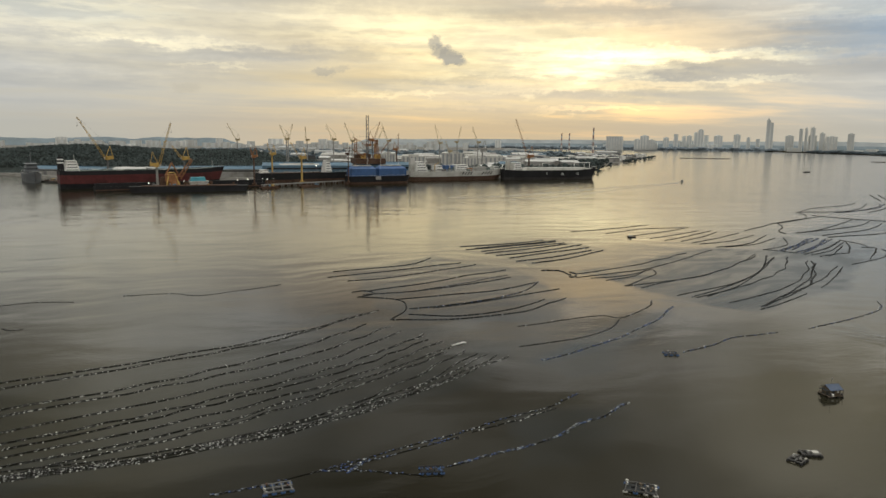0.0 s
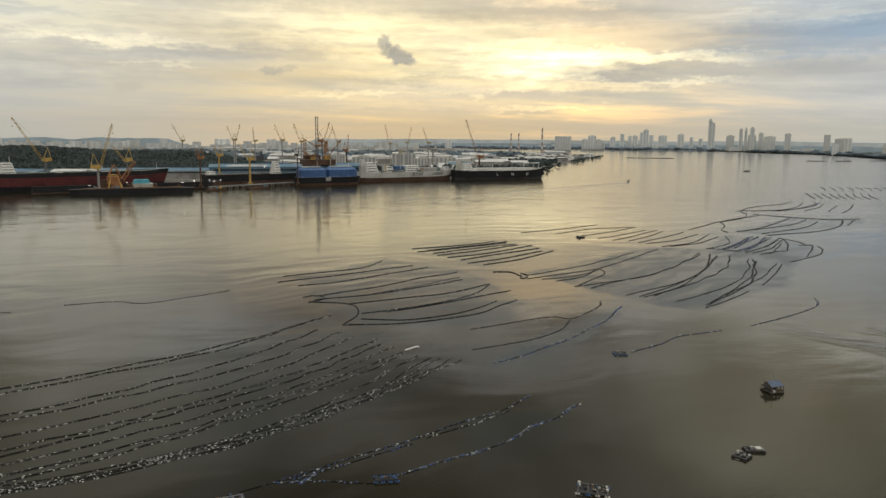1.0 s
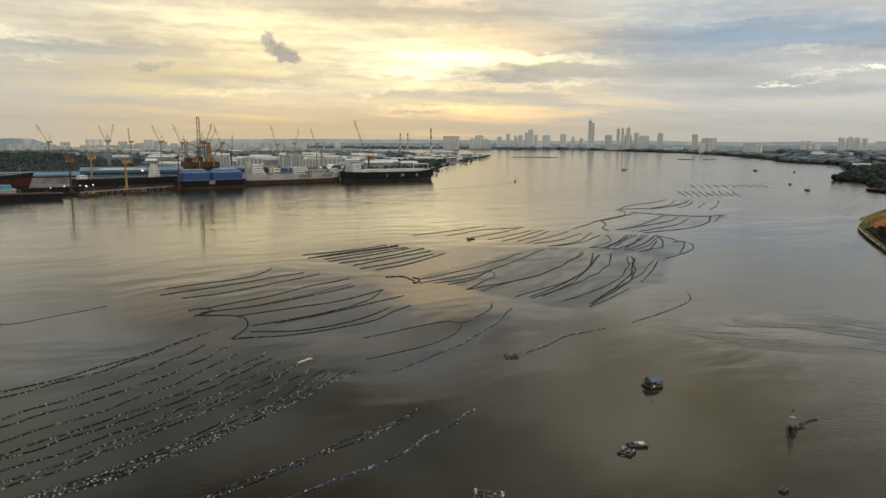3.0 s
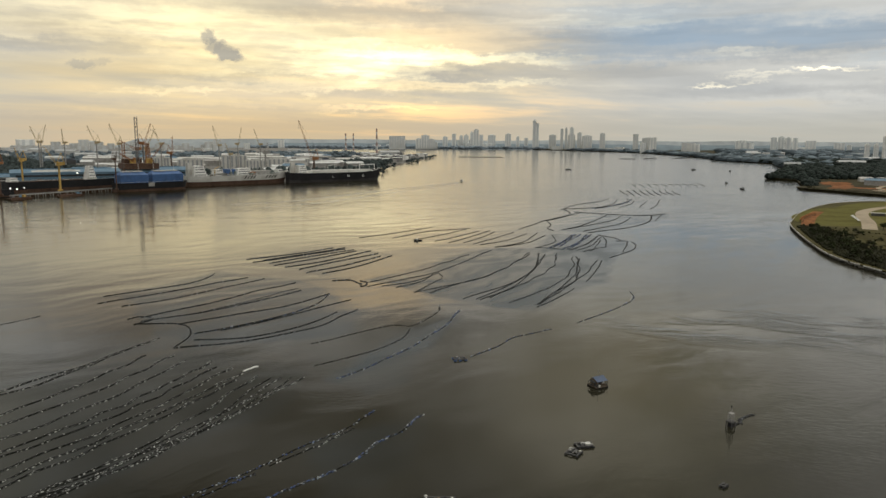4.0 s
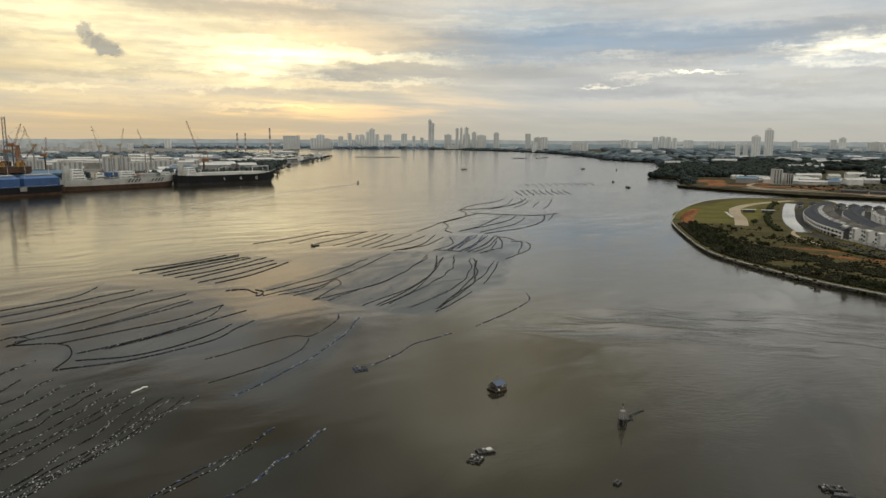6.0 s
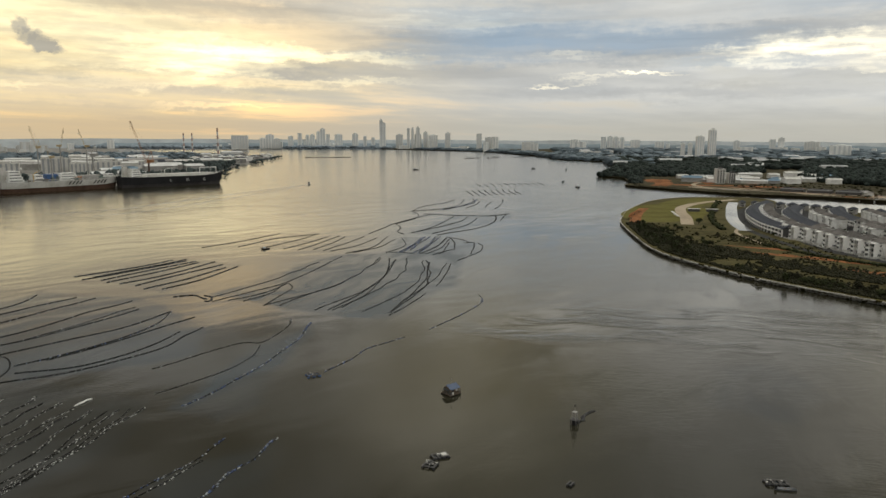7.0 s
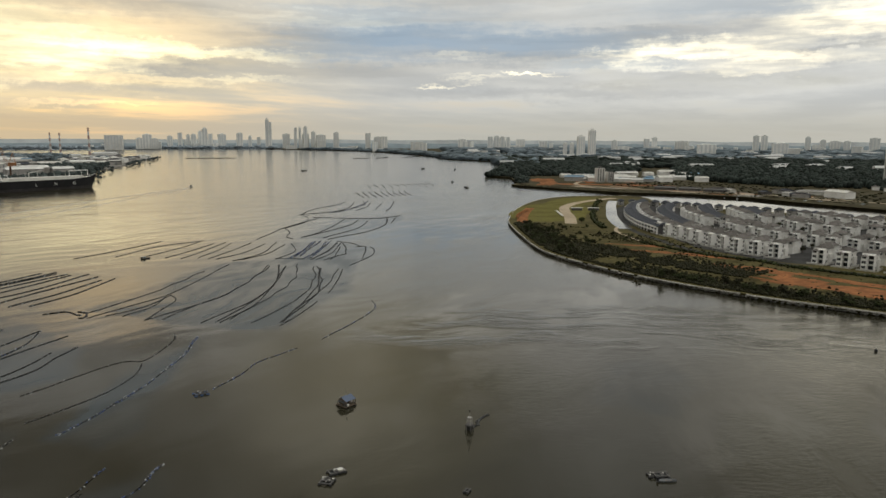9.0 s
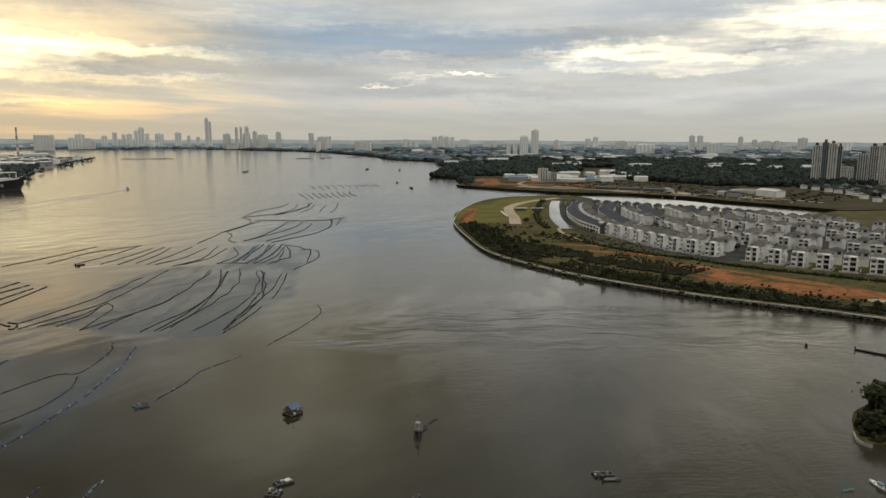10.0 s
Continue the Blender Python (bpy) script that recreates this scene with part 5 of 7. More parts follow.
def shed(x, y, z, w, d, h, turn, wall, roof, label, group, name="warehouse", doors=2):
    """A hall with a shallow gable, its doors and a ridge vent."""
    ob = base(name, pose(x, y, z, 0, 0, turn), label, "warehouse", group)
    part("wall", B().box((0, 0, -0.3), (w, d, h + 0.3)), wall, ob)
    r = B()
    e = 0.6
    k = min(0.14 * d, 4)
    r.quad((-w / 2 - e, -d / 2 - e, h), (w / 2 + e, -d / 2 - e, h), (w / 2 + e, 0, h + k), (-w / 2 - e, 0, h + k))
    r.quad((w / 2 + e, d / 2 + e, h), (-w / 2 - e, d / 2 + e, h), (-w / 2 - e, 0, h + k), (w / 2 + e, 0, h + k))
    r.quad((w / 2 + e, -d / 2 - e, h), (w / 2 + e, d / 2 + e, h), (w / 2 + e, 0, h + k)).quad((-w / 2 - e, d / 2 + e, h), (-w / 2 - e, -d / 2 - e, h), (-w / 2 - e, 0, h + k))
    r.box((0, 0, h + k - 0.1), (w * 0.8, 1.5, 0.8))
    part("roof", r, roof, ob)
    for i in range(doors):
        part("door", B().box((-w / 2 + (i + 0.5) * w / doors, -d / 2 - 0.03, 0), (min(6, w / doors * 0.5), 0.1, h * 0.6)), STEEL, ob)
    if doors:
        part("clerestory", B().box((0, -d / 2 - 0.04, h * 0.72), (w * 0.9, 0.1, h * 0.14)), GLASS, ob)
    return ob


HALLS = [(OFFWHITE, FARPALE), (OFFWHITE, OFFWHITE), (CONC, FARPALE), (WHITE, OFFWHITE), (CONC, BLUEROOF)]
for x, y in scatter([(950, 860), (1010, 960), (1200, 900), (1330, 880), (1200, 700), (1050, 720), (985, 800)], 34):
    wl, rf = rnd.choice(HALLS)
    shed(x, y, 3.0, rnd.uniform(18, 46), rnd.uniform(12, 22), rnd.uniform(4, 8), rnd.uniform(-20, 20) + 130, wl, rf, "low pale industrial shed on the east bank", "east bank sheds", doors=0)
for x, y in scatter([(930, 420), (925, 600), (960, 640), (1010, 560), (1010, 430)], 14):
    wl, rf = rnd.choice(((CONC, CONC), (CONC_D, SLATE), (CONC, TILE), (OFFWHITE, CONC)))
    shed(x, y, 3.0, rnd.uniform(12, 26), rnd.uniform(8, 14), rnd.uniform(3, 5), rnd.uniform(60, 110), wl, rf, "low boatyard shed on the canal bank", "boatyard sheds")
for k in range(3):
    shed(930 - 10 * k, 565 + 34 * k, 3.0, 30, 12, 3.5, 110, CONC_D, CONC_D, "long dark open boat shed by the canal", "boatyard sheds")
shed(969, 413, 3.0, 34, 16, 8, 70, WHITE, OFFWHITE, "white curved-roof clubhouse above the canal", "boatyard sheds")


def slab(x, y, w, d, h, turn, wall, name, label, group, bays=5, floors=0, z=3.0, cap=True, category="tower block"):
    """A block of flats: a body, ribs between the bays, window bands floor by floor and a plant room."""
    ob = base(name, pose(x, y, z, 0, 0, turn), label, category, group)
    part("wall", B().box((0, 0, -0.5), (w, d, h + 0.5)), wall, ob)
    floors = floors or max(2, int(h / 3.2))
    bay = w / bays
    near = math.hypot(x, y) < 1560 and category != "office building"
    # far panes and office panes are greyed in colour for haze
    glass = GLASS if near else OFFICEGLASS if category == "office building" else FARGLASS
    for i in range(bays):
        part("window_column", B().box((-w / 2 + (i + 0.5) * bay, 0, 1.5), (bay * ((0.38 if wall == OFFWHITE else 0.6) if near else 0.42), d + 0.3, h - 3)), glass, ob)
    if near:
        part("window_column", B().box((0, 0, 1.5), (w + 0.3, d * 0.4, h - 3)), glass, ob)
    if near:
        for fl in range(1, floors):
            part("floor_band", B().box((0, 0, fl * h / floors - 0.35), (w + 0.5, d + 0.5, 0.7)), wall, ob)
    if not near:
        if cap:
            part("plant_room", B().box((0, 0, h), (w * 0.45, d * 0.6, h * 0.045 + 1.5)), wall, ob)
        return ob
    for i in range(bays + 1):
        part("rib", B().box((-w / 2 + i * bay, 0, 0), (1.1, d + 1.4, h)), wall if wall == GREYHULL and 0 < i < bays else OFFWHITE, ob)
    if cap:
        part("plant_room", B().box((0, 0, h), (w * 0.45, d * 0.6, h * 0.045 + 1.5)), CONC_D, ob)
    return ob


# tall estate at the wood's edge
slab(1306, 483, 11, 22, 66, -70, OFFWHITE, "tower_block", "pale ribbed wing of a thirty-storey tower", "towers by the woods", 3, 25)
slab(1306, 469, 10, 18, 71, -70, GREYHULL, "tower_block", "dark grey thirty-storey residential tower", "towers by the woods", 3, 26)
slab(1312, 459, 11, 20, 69, -71, OFFWHITE, "tower_block", "pale ribbed wing of a thirty-storey tower", "towers by the woods", 3, 25)
slab(1321, 451, 7, 18, 65, -71, GREYHULL, "tower_block", "dark grey wing of a thirty-storey tower", "towers by the woods", 2, 25)
slab(1337, 447, 8, 12, 31, -72, OFFWHITE, "tower_block", "white mid-rise block between taller towers", "towers by the woods", 3, 11)
slab(1340, 438, 8, 12, 30, -72, OFFWHITE, "tower_block", "white mid-rise block between taller towers", "towers by the woods", 3, 11)
slab(1364, 428, 14, 16, 52, -73, CONC, "tower_block", "grey ribbed residential tower", "towers by the woods", 4, 20)
slab(1379, 416, 13, 16, 65, -73, CONC, "tower_block", "grey ribbed residential tower", "towers by the woods", 4, 24)
slab(1383, 402, 13, 16, 66, -74, OFFWHITE, "tower_block", "pale ribbed residential tower", "towers by the woods", 4, 24)
slab(971, 809, 13, 14, 24, -35, OFFWHITE, "tower_block", "small white apartment block by the building site", "east bank flats", 3, 8)
slab(987, 800, 10, 14, 17, -35, CONC, "tower_block", "small grey apartment block by the building site", "east bank flats", 3, 6)
for x, y, w, h in ((2125, 1812, 32, 103), (2075, 1823, 34, 80), (2103, 1927, 18, 54), (2121, 1908, 18, 54), (2140, 1890, 18, 52)):
    slab(x, y, w * 0.75, w * 0.6, h, -30, WHITE, "tower_block", "white apartment tower rising from the woods", "white towers", 3, int(h / 4))
# rows of small houses by the towers
FAR_HOUSE = base("row_house", Matrix(), "small white house with a grey hipped roof", "house", "houses by the towers")
part("wall", B().box((0, 0, -0.3), (9, 7, 5.3)), WHITE, FAR_HOUSE)
r = B()
hip(r, -4.5, 4.5, -3.5, 3.5, 5, 1.9)
part("roof", r, TILE, FAR_HOUSE)
for s in (-1, 1):
    part("window", B().box((s * 2.2, -3.54, 0.9), (2.4, 0.1, 1.4)), GLASS, FAR_HOUSE)
    part("window", B().box((s * 2.2, -3.54, 3.2), (2.4, 0.1, 1.2)), GLASS, FAR_HOUSE)
first = True
for (x0, y0), (x1, y1), n in (((1165, 445), (1085, 350), 5), ((1195, 425), (1110, 330), 4), ((1105, 360), (990, 295), 4), ((1050, 300), (960, 245), 4), ((1235, 405), (1150, 305), 4)):
    for i in range(n):
        u = i / (n - 1)
        m = pose(x0 + (x1 - x0) * u + rnd.uniform(-4, 4), y0 + (y1 - y0) * u + rnd.uniform(-4, 4), 3.0, 0, 0, 60 + rnd.uniform(-20, 20))
        if first:
            FAR_HOUSE.matrix_world, first = m, False
        else:
            copy_thing(FAR_HOUSE, m)
clumps("street_trees", scatter([(975, 235), (1060, 290), (1175, 455), (1260, 420), (1180, 290), (1020, 200)], 1700), 3.6, 5.0, 2.8, WOODLEAF, "dark trees between the houses by the towers", "woods")
FARHALL = mat("grey_far_roofs", (0.46, 0.465, 0.46), 0.8, vary=0.15, size=12.0, stain=0.2, each="object", spread=0.3)
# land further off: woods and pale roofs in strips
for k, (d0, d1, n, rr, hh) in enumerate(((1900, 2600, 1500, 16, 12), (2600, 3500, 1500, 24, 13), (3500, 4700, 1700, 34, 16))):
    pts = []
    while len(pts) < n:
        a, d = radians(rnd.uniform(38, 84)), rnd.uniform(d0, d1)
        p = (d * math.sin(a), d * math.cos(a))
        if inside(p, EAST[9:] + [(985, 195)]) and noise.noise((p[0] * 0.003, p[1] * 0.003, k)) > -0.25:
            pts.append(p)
    # beyond 2600 m the woods take the haze-blued colour
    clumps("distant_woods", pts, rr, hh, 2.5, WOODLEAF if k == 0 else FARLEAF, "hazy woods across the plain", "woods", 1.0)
for k in range(105):
    a, d = radians(rnd.uniform(40, 82)), rnd.uniform(1800, 4300)
    x, y = d * math.sin(a), d * math.cos(a)
    if inside((x, y), EAST[9:] + [(985, 195)]):
        w = rnd.uniform(25, 70)
        shed(x, y, 3.0, w, rnd.uniform(14, 28), rnd.uniform(8, 14), rnd.uniform(-25, 25) + 140, FARPALE, FARHALL, "long pale industrial hall across the plain", "distant halls", doors=0)

# ---- skyline far up the strait: plan place, width, height ----
SKY_A = [
    (1366, 4435, 29, 77), (1408, 4379, 26, 98), (1484, 4460, 22, 85), (1498, 4402, 30, 88), (1549, 4438, 22, 107), (1542, 4334, 33, 123), (1606, 4417, 26, 93), (1688, 4440, 45, 90),
    (1732, 4262, 33, 96), (1828, 4330, 19, 80), (1877, 4309, 22, 73), (1892, 4215, 22, 181), (1911, 4212, 18, 167), (2053, 4284, 45, 92), (2048, 4141, 18, 133), (2072, 4129, 15, 133),
    (2093, 4096, 22, 136), (2116, 4141, 41, 95), (2146, 4091, 26, 106), (2263, 4211, 57, 89),
]
SKY_B = [
    (2261, 4006, 33, 103), (2433, 3904, 33, 100), (991, 4185, 89, 81), (1166, 4346, 36, 65), (1220, 4384, 51, 86), (1258, 4373, 43, 62), (2491, 3871, 51, 76), (2466, 3768, 36, 80),
    (2923, 3555, 51, 64), (2659, 2992, 29, 82), (2691, 2976, 29, 83), (2721, 2962, 26, 80), (2751, 2948, 22, 80), (3128, 3238, 50, 66), (3228, 3139, 50, 56), (3122, 2504, 29, 64),
]
SKY_C = [
    (3572, 2573, 28, 80), (3788, 2786, 30, 72), (3512, 1918, 29, 91), (3540, 1888, 29, 91), (4162, 1963, 29, 86), (4194, 1894, 29, 70), (4310, 1878, 52, 64), (4242, 1783, 33, 64),
    (4198, 1625, 50, 81), (2800, 1750, 68, 51), (2942, 1500, 58, 58), (3226, 1603, 86, 35), (3909, 2613, 75, 59), (4368, 1449, 37, 60),
]
for x, y, w, h in SKY_A + SKY_B + SKY_C:
    turn = -math.degrees(math.atan2(x, y)) + rnd.uniform(-12, 12)
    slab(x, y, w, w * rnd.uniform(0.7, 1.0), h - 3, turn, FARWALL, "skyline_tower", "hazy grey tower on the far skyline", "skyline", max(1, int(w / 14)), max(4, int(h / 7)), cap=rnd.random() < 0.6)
for k in range(90):
    a = radians(rnd.uniform(-34, 80))
    d = rnd.uniform(4450, 4700) if 2 < math.degrees(a) < 24 else rnd.uniform(3600, 4600)
    x, y = d * math.sin(a), d * math.cos(a)
    if not (inside((x, y), EAST) or inside((x, y), WEST) or (d > 4570 and 3 < math.degrees(a) < 25)):
        continue
    w, h = rnd.uniform(18, 70), rnd.choice((12, 16, 22, 28, 34, 42, 50))
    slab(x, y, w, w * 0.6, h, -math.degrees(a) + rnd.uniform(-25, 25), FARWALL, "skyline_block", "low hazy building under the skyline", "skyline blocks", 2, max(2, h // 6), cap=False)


def ridge(name, d, a0, a1, low, high, scale, material, label, deep=120.0):
    """A long low ridge seen end to end, with a rounded uneven crest."""
    b = B()
    n = int((a1 - a0) * 3)
    rows = []
    for i in range(n + 1):
        a = radians(a0 + (a1 - a0) * i / n)
        k = 0.5 + 0.5 * noise.fractal((math.degrees(a) * scale, d * 0.01, 0), 1.0, 2.0, 4)
        h = low + (high - low) * max(0, min(1, k))
        fade = min(1, i / 6, (n - i) / 6)
        rows.append([(q * math.sin(a), q * math.cos(a), z) for q, z in ((d - deep, 1.0), (d - deep * 0.45, h * 0.6 * fade + 1), (d, h * fade + 1), (d + 40, 0.0))])
    for p, q in zip(rows, rows[1:]):
        for j in range(3):
            b.quad(p[j], q[j], q[j + 1], p[j + 1])
    return b.thing(name, material, label, "hill", kind="structure", smooth=True)


ridge("hill_far", 4880, -45, -15, 30, 66, 0.30, FARHILL, "hills behind the shipyard painted in blue haze")
# raised ridges in haze colours stand in for flat land running on
ridge("hill_far", 4880, -8, 92, 50, 62, 0.16, HILL, "far plain raised as a ridge in painted haze", 60.0)
ridge("hill_far", 4800, 2, 92, 26, 40, 0.5, FARHILL, "far wooded plain raised as a ridge in painted blue haze", 40.0)
pts = []
while len(pts) < 2200:
    a, d = radians(rnd.uniform(2, 25)), rnd.uniform(4570, 4790)
    pts.append((d * math.sin(a), d * math.cos(a)))
clumps("far_shore_woods", pts, 20, 15, 2.0, FARSHORE, "woods on the far shore painted in blue haze", "woods")


# ---- shipyard ----
def hull_mesh(length, beam, free, sheer, bow=0.16, stern=0.06, rake=0.05, draft=2.0, z0=0.0, n=28):
    """A ship's hull, bow along +x, its keel a little under the water; returns rings of (x, half breadth, height)."""
    rings = []
    for i in range(n + 1):
        u = i / n
        x = (u - 0.5) * length
        w = 1.0
        if u > 1 - bow:
            w = max(0.02, 1 - ((u - 1 + bow) / bow) ** 2.0)
        if u < stern:
            w = 0.72 + 0.28 * (u / stern) ** 0.6
        top = free + sheer * max(0, (u - 0.72) / 0.28) ** 2 + 0.25 * sheer * max(0, (0.15 - u) / 0.15)
        rings.append((x, beam / 2 * w, top, rake * length * max(0, (u - 1 + bow) / bow) ** 2))
    return rings


def hull_band(rings, lo, hi, shrink=1.0):
    """The plating between two heights (shares of the freeboard)."""
    b = B()
    prev = None
    for x, w, top, rk in rings:
        pts = []
        for z in (lo, hi):
            zz = -1.5 + (top + 1.5) * z
            f = 0.86 + 0.14 * min(1, z * 1.6)
            pts.append((x + rk * z, w * f * shrink, zz))
        if prev:
            for s in (1, -1):
                q = [(prev[0][0], s * prev[0][1], prev[0][2]), (pts[0][0], s * pts[0][1], pts[0][2]), (pts[1][0], s * pts[1][1], pts[1][2]), (prev[1][0], s * prev[1][1], prev[1][2])]
                b.quad(*(q if s < 0 else q[::-1]))
        else:
            b.quad((pts[0][0], pts[0][1], pts[0][2]), (pts[0][0], -pts[0][1], pts[0][2]), (pts[1][0], -pts[1][1], pts[1][2]), (pts[1][0], pts[1][1], pts[1][2]))
        prev = pts
    return b


def deck_mesh(rings, drop=0.9):
    b = B()
    for p, q in zip(rings, rings[1:]):
        b.quad((p[0] + p[3], -p[1], p[2] - drop), (q[0] + q[3], -q[1], q[2] - drop), (q[0] + q[3], q[1], q[2] - drop), (p[0] + p[3], p[1], p[2] - drop))
    return b


def house_block(parent, x, y, z, w, d, h, levels, material=WHITE, name="deckhouse"):
    """A stepped deckhouse with a row of dark windows for every level."""
    for k in range(levels):
        s = 1 - 0.10 * k
        lv = part(name, B().box((x, y, z + k * h / levels), (w * s, d * s, h / levels * 0.98)).box((x, y, z + (k + 0.93) * h / levels), (w * s + 0.9, d * s + 0.9, 0.22)), material, parent)
        for sd in (-1, 1):
            part("window_strip", B().box((x, y + sd * (d * s / 2 + 0.03), z + (k + 0.5) * h / levels), (w * s * 0.82, 0.08, h / levels * 0.24)), GLASS, lv)
        part("window_strip", B().box((x + w * s / 2 + 0.03, y, z + (k + 0.5) * h / levels), (0.08, d * s * 0.82, h / levels * 0.24)), GLASS, lv)


def mast(parent, x, y, z, h, material=OFFWHITE):
    part("mast", B().tube((x, y, z), (x, y, z + h), 0.35, 0.18).box((x, y, z + h * 0.7), (0.3, 3.2, 0.25)), material, parent)


def ship(name, ends, label, beam, free, sheer, bands, deck, bow=0.16):
    (x0, y0), (x1, y1) = ends
    l = math.hypot(x1 - x0, y1 - y0)
    ob = base(name, pose((x0 + x1) / 2, (y0 + y1) / 2, 0, 0, 0, math.degrees(math.atan2(y1 - y0, x1 - x0))), label, "ship", "moored ships")
    rings = hull_mesh(l * 0.94, beam, free, sheer, bow)
    for nm, lo, hi, m in bands:
        part(nm, hull_band(rings, lo, hi), m, ob)
    part("deck", deck_mesh(rings), deck, ob)
    rail = B()
    for s in (-1, 1):
        rail.path([(x + rk, s * (w - 0.2), top + 1.0) for x, w, top, rk in rings], 0.12, 4)
    part("rail", rail, OFFWHITE, ob)
    return ob, l


# the red tanker in the floating dock
S, L = ship("tanker", [(-478, 872), (-308, 990)], "red and black tanker lying in a floating dock", 38, 22, 2, [("bottom", 0, 0.34, BLACKHULL), ("lower_hull", 0.34, 0.78, REDHULL), ("upper_hull", 0.78, 1.0, BLACKHULL)], DECK)
house_block(S, -L * 0.40, 0, 21.2, 16, 30, 13, 4)
part("funnel", B().box((-L * 0.455, 0, 21), (7, 8, 18), taper=0.85), BLACKHULL, S, "black funnel with white bands")
part("funnel_band", B().box((-L * 0.455, 0, 31), (6.7, 7.7, 1.6)).box((-L * 0.455, 0, 35), (6.4, 7.4, 1.6)), WHITE, S)
mast(S, -L * 0.38, 0, 34, 8)
mast(S, L * 0.44, 0, 22, 10)
for k in range(7):
    part("deck_pipe", B().tube((-L * 0.30 + k * 18, -3, 21.9), (-L * 0.30 + k * 18 + 15, -3, 21.9), 0.6).tube((-L * 0.30 + k * 18, 3, 21.9), (-L * 0.30 + k * 18 + 15, 3, 21.9), 0.6), DECK, S)
for k in range(5):
    part("hatch", B().box((-L * 0.26 + k * 26, (-1) ** k * 8, 21.1), (8, 5, 1.5)), OFFWHITE, S)
part("manifold", B().box((10, 0, 21), (5, 26, 2.5)), STEEL, S)

DOCK = base("floating_dock", pose(-357, 905, 0, 0, 0, 34), "dark low floating dock and work barges beside the tanker", "dock")
part("pontoon", B().box((20, -26, -1), (205, 14, 6.5)).box((20, -31, 5.5), (205, 3, 4.0)), BLACKHULL, DOCK)
part("fender", B().box((20, -33.3, 1), (205, 0.8, 1.2)), RUST, DOCK)
for k in range(14):
    part("bollard", B().tube((-75 + 14 * k, -29, 5.5), (-75 + 14 * k, -29, 6.8), 0.5, 0.65), STEEL, DOCK)
for k in range(9):
    part("container", B().box((-70 + rnd.uniform(0, 180), -25 + rnd.uniform(-3, 3), 5.5), (6.1, 2.4, 2.6), rnd.uniform(-.2, .2)), rnd.choice((OFFWHITE, RUST, BLUEROOF, GREYHULL)), DOCK)


def yard_lamp(x, y, z, h=6.0):
    ob = base("yard_lamp", pose(x, y, z), "lit white floodlight on a short pole", "lamp", "yard lamps")
    part("pole", B().tube((0, 0, 0), (0, 0, h), 0.12), STEEL, ob)
    part("lamp_head", B().box((0, -0.3, h), (0.8, 0.5, 0.55)), LAMP, ob)


LAMP = bpy.data.materials.new("lit_floodlight")
LAMP.use_nodes = True
n = Tree(LAMP.node_tree)
em = n.add("ShaderNodeEmission")
em.inputs[0].default_value, em.inputs[1].default_value = (1.0, 0.95, 0.82, 1), 9.0
n.t.links.new(em.outputs[0], n.add("ShaderNodeOutputMaterial").inputs[0])
for x, y, z in ((-352, 850, 5.5), (-338, 862, 5.5), (-318, 873, 5.5), (-297, 890, 5.5), (-262, 905, 5.5), (-250, 912, 5.5), (-236, 928, 5.5), (-232, 938, 5.5), (-226, 946, 5.5), (-180, 1010, 20)):
    yard_lamp(x, y, z, rnd.uniform(4, 7))


def barge(ends, w, h, label, material=BLACKHULL):
    (x0, y0), (x1, y1) = ends
    l = math.hypot(x1 - x0, y1 - y0)
    ob = base("barge", pose((x0 + x1) / 2, (y0 + y1) / 2, 0, 0, 0, math.degrees(math.atan2(y1 - y0, x1 - x0))), label, "barge", "barges")
    b = B()
    ring = [(-l / 2 + 3, -1), (l / 2 - 3, -1), (l / 2, h), (-l / 2, h)]
    for s in (-1, 1):
        q = [(x, s * w / 2, z) for x, z in ring]
        b.quad(*(q if s < 0 else q[::-1]))
    for i in range(4):
        (xa, za), (xb, zb) = ring[i], ring[(i + 1) % 4]
        b.quad((xa, w / 2, za), (xb, w / 2, zb), (xb, -w / 2, zb), (xa, -w / 2, za))
    part("hull", b, material, ob)
    part("coaming", B().box((0, 0, h), (l * 0.8, w * 0.7, 0.8)), RUST, ob)
    for k in range(6):
        part("deck_gear", B().box((rnd.uniform(-l / 2.6, l / 2.6), rnd.uniform(-w / 4, w / 4), h + 0.8), (rnd.uniform(1, 5), rnd.uniform(1, 3), rnd.uniform(0.8, 2.6)), rnd.random()), rnd.choice((RUST, STEEL, YELLOW, BLUEROOF)), ob)
    return ob


barge([(-365, 826), (-240, 872)], 16, 7.0, "long black work barge")
barge([(-232, 900), (-212, 915)], 8, 2.2, "small rusty barge by the jetty", RUST)
barge([(-190, 935), (-165, 952)], 7, 1.8, "small rusty barge by the jetty", RUST)
barge([(-560, 1000), (-500, 962)], 12, 2.5, "low barge with cars and gear at the quay", CONC_D)


def lattice(b, p, q, w0, w1, bays, r=0.16):
    """A square lattice boom from p to q."""
    p, q = Vector(p), Vector(q)
    ax = (q - p).normalized()
    s = ax.cross(Vector((0, 0, 1)))
    s = s.normalized() if s.length > 0.1 else Vector((1, 0, 0))
    u = s.cross(ax)
    pts = []
    for i in range(bays + 1):
        k = i / bays
        w = w0 + (w1 - w0) * k
        c = p + (q - p) * k
        pts.append([c + s * w * a + u * w * e for a, e in ((-.5, -.5), (.5, -.5), (.5, .5), (-.5, .5))])
    for i in range(bays):
        for j in range(4):
            b.tube(pts[i][j], pts[i + 1][j], r, n=4, caps=False)
            b.tube(pts[i][j], pts[i + 1][(j + 1) % 4], r * 0.7, n=3, caps=False)


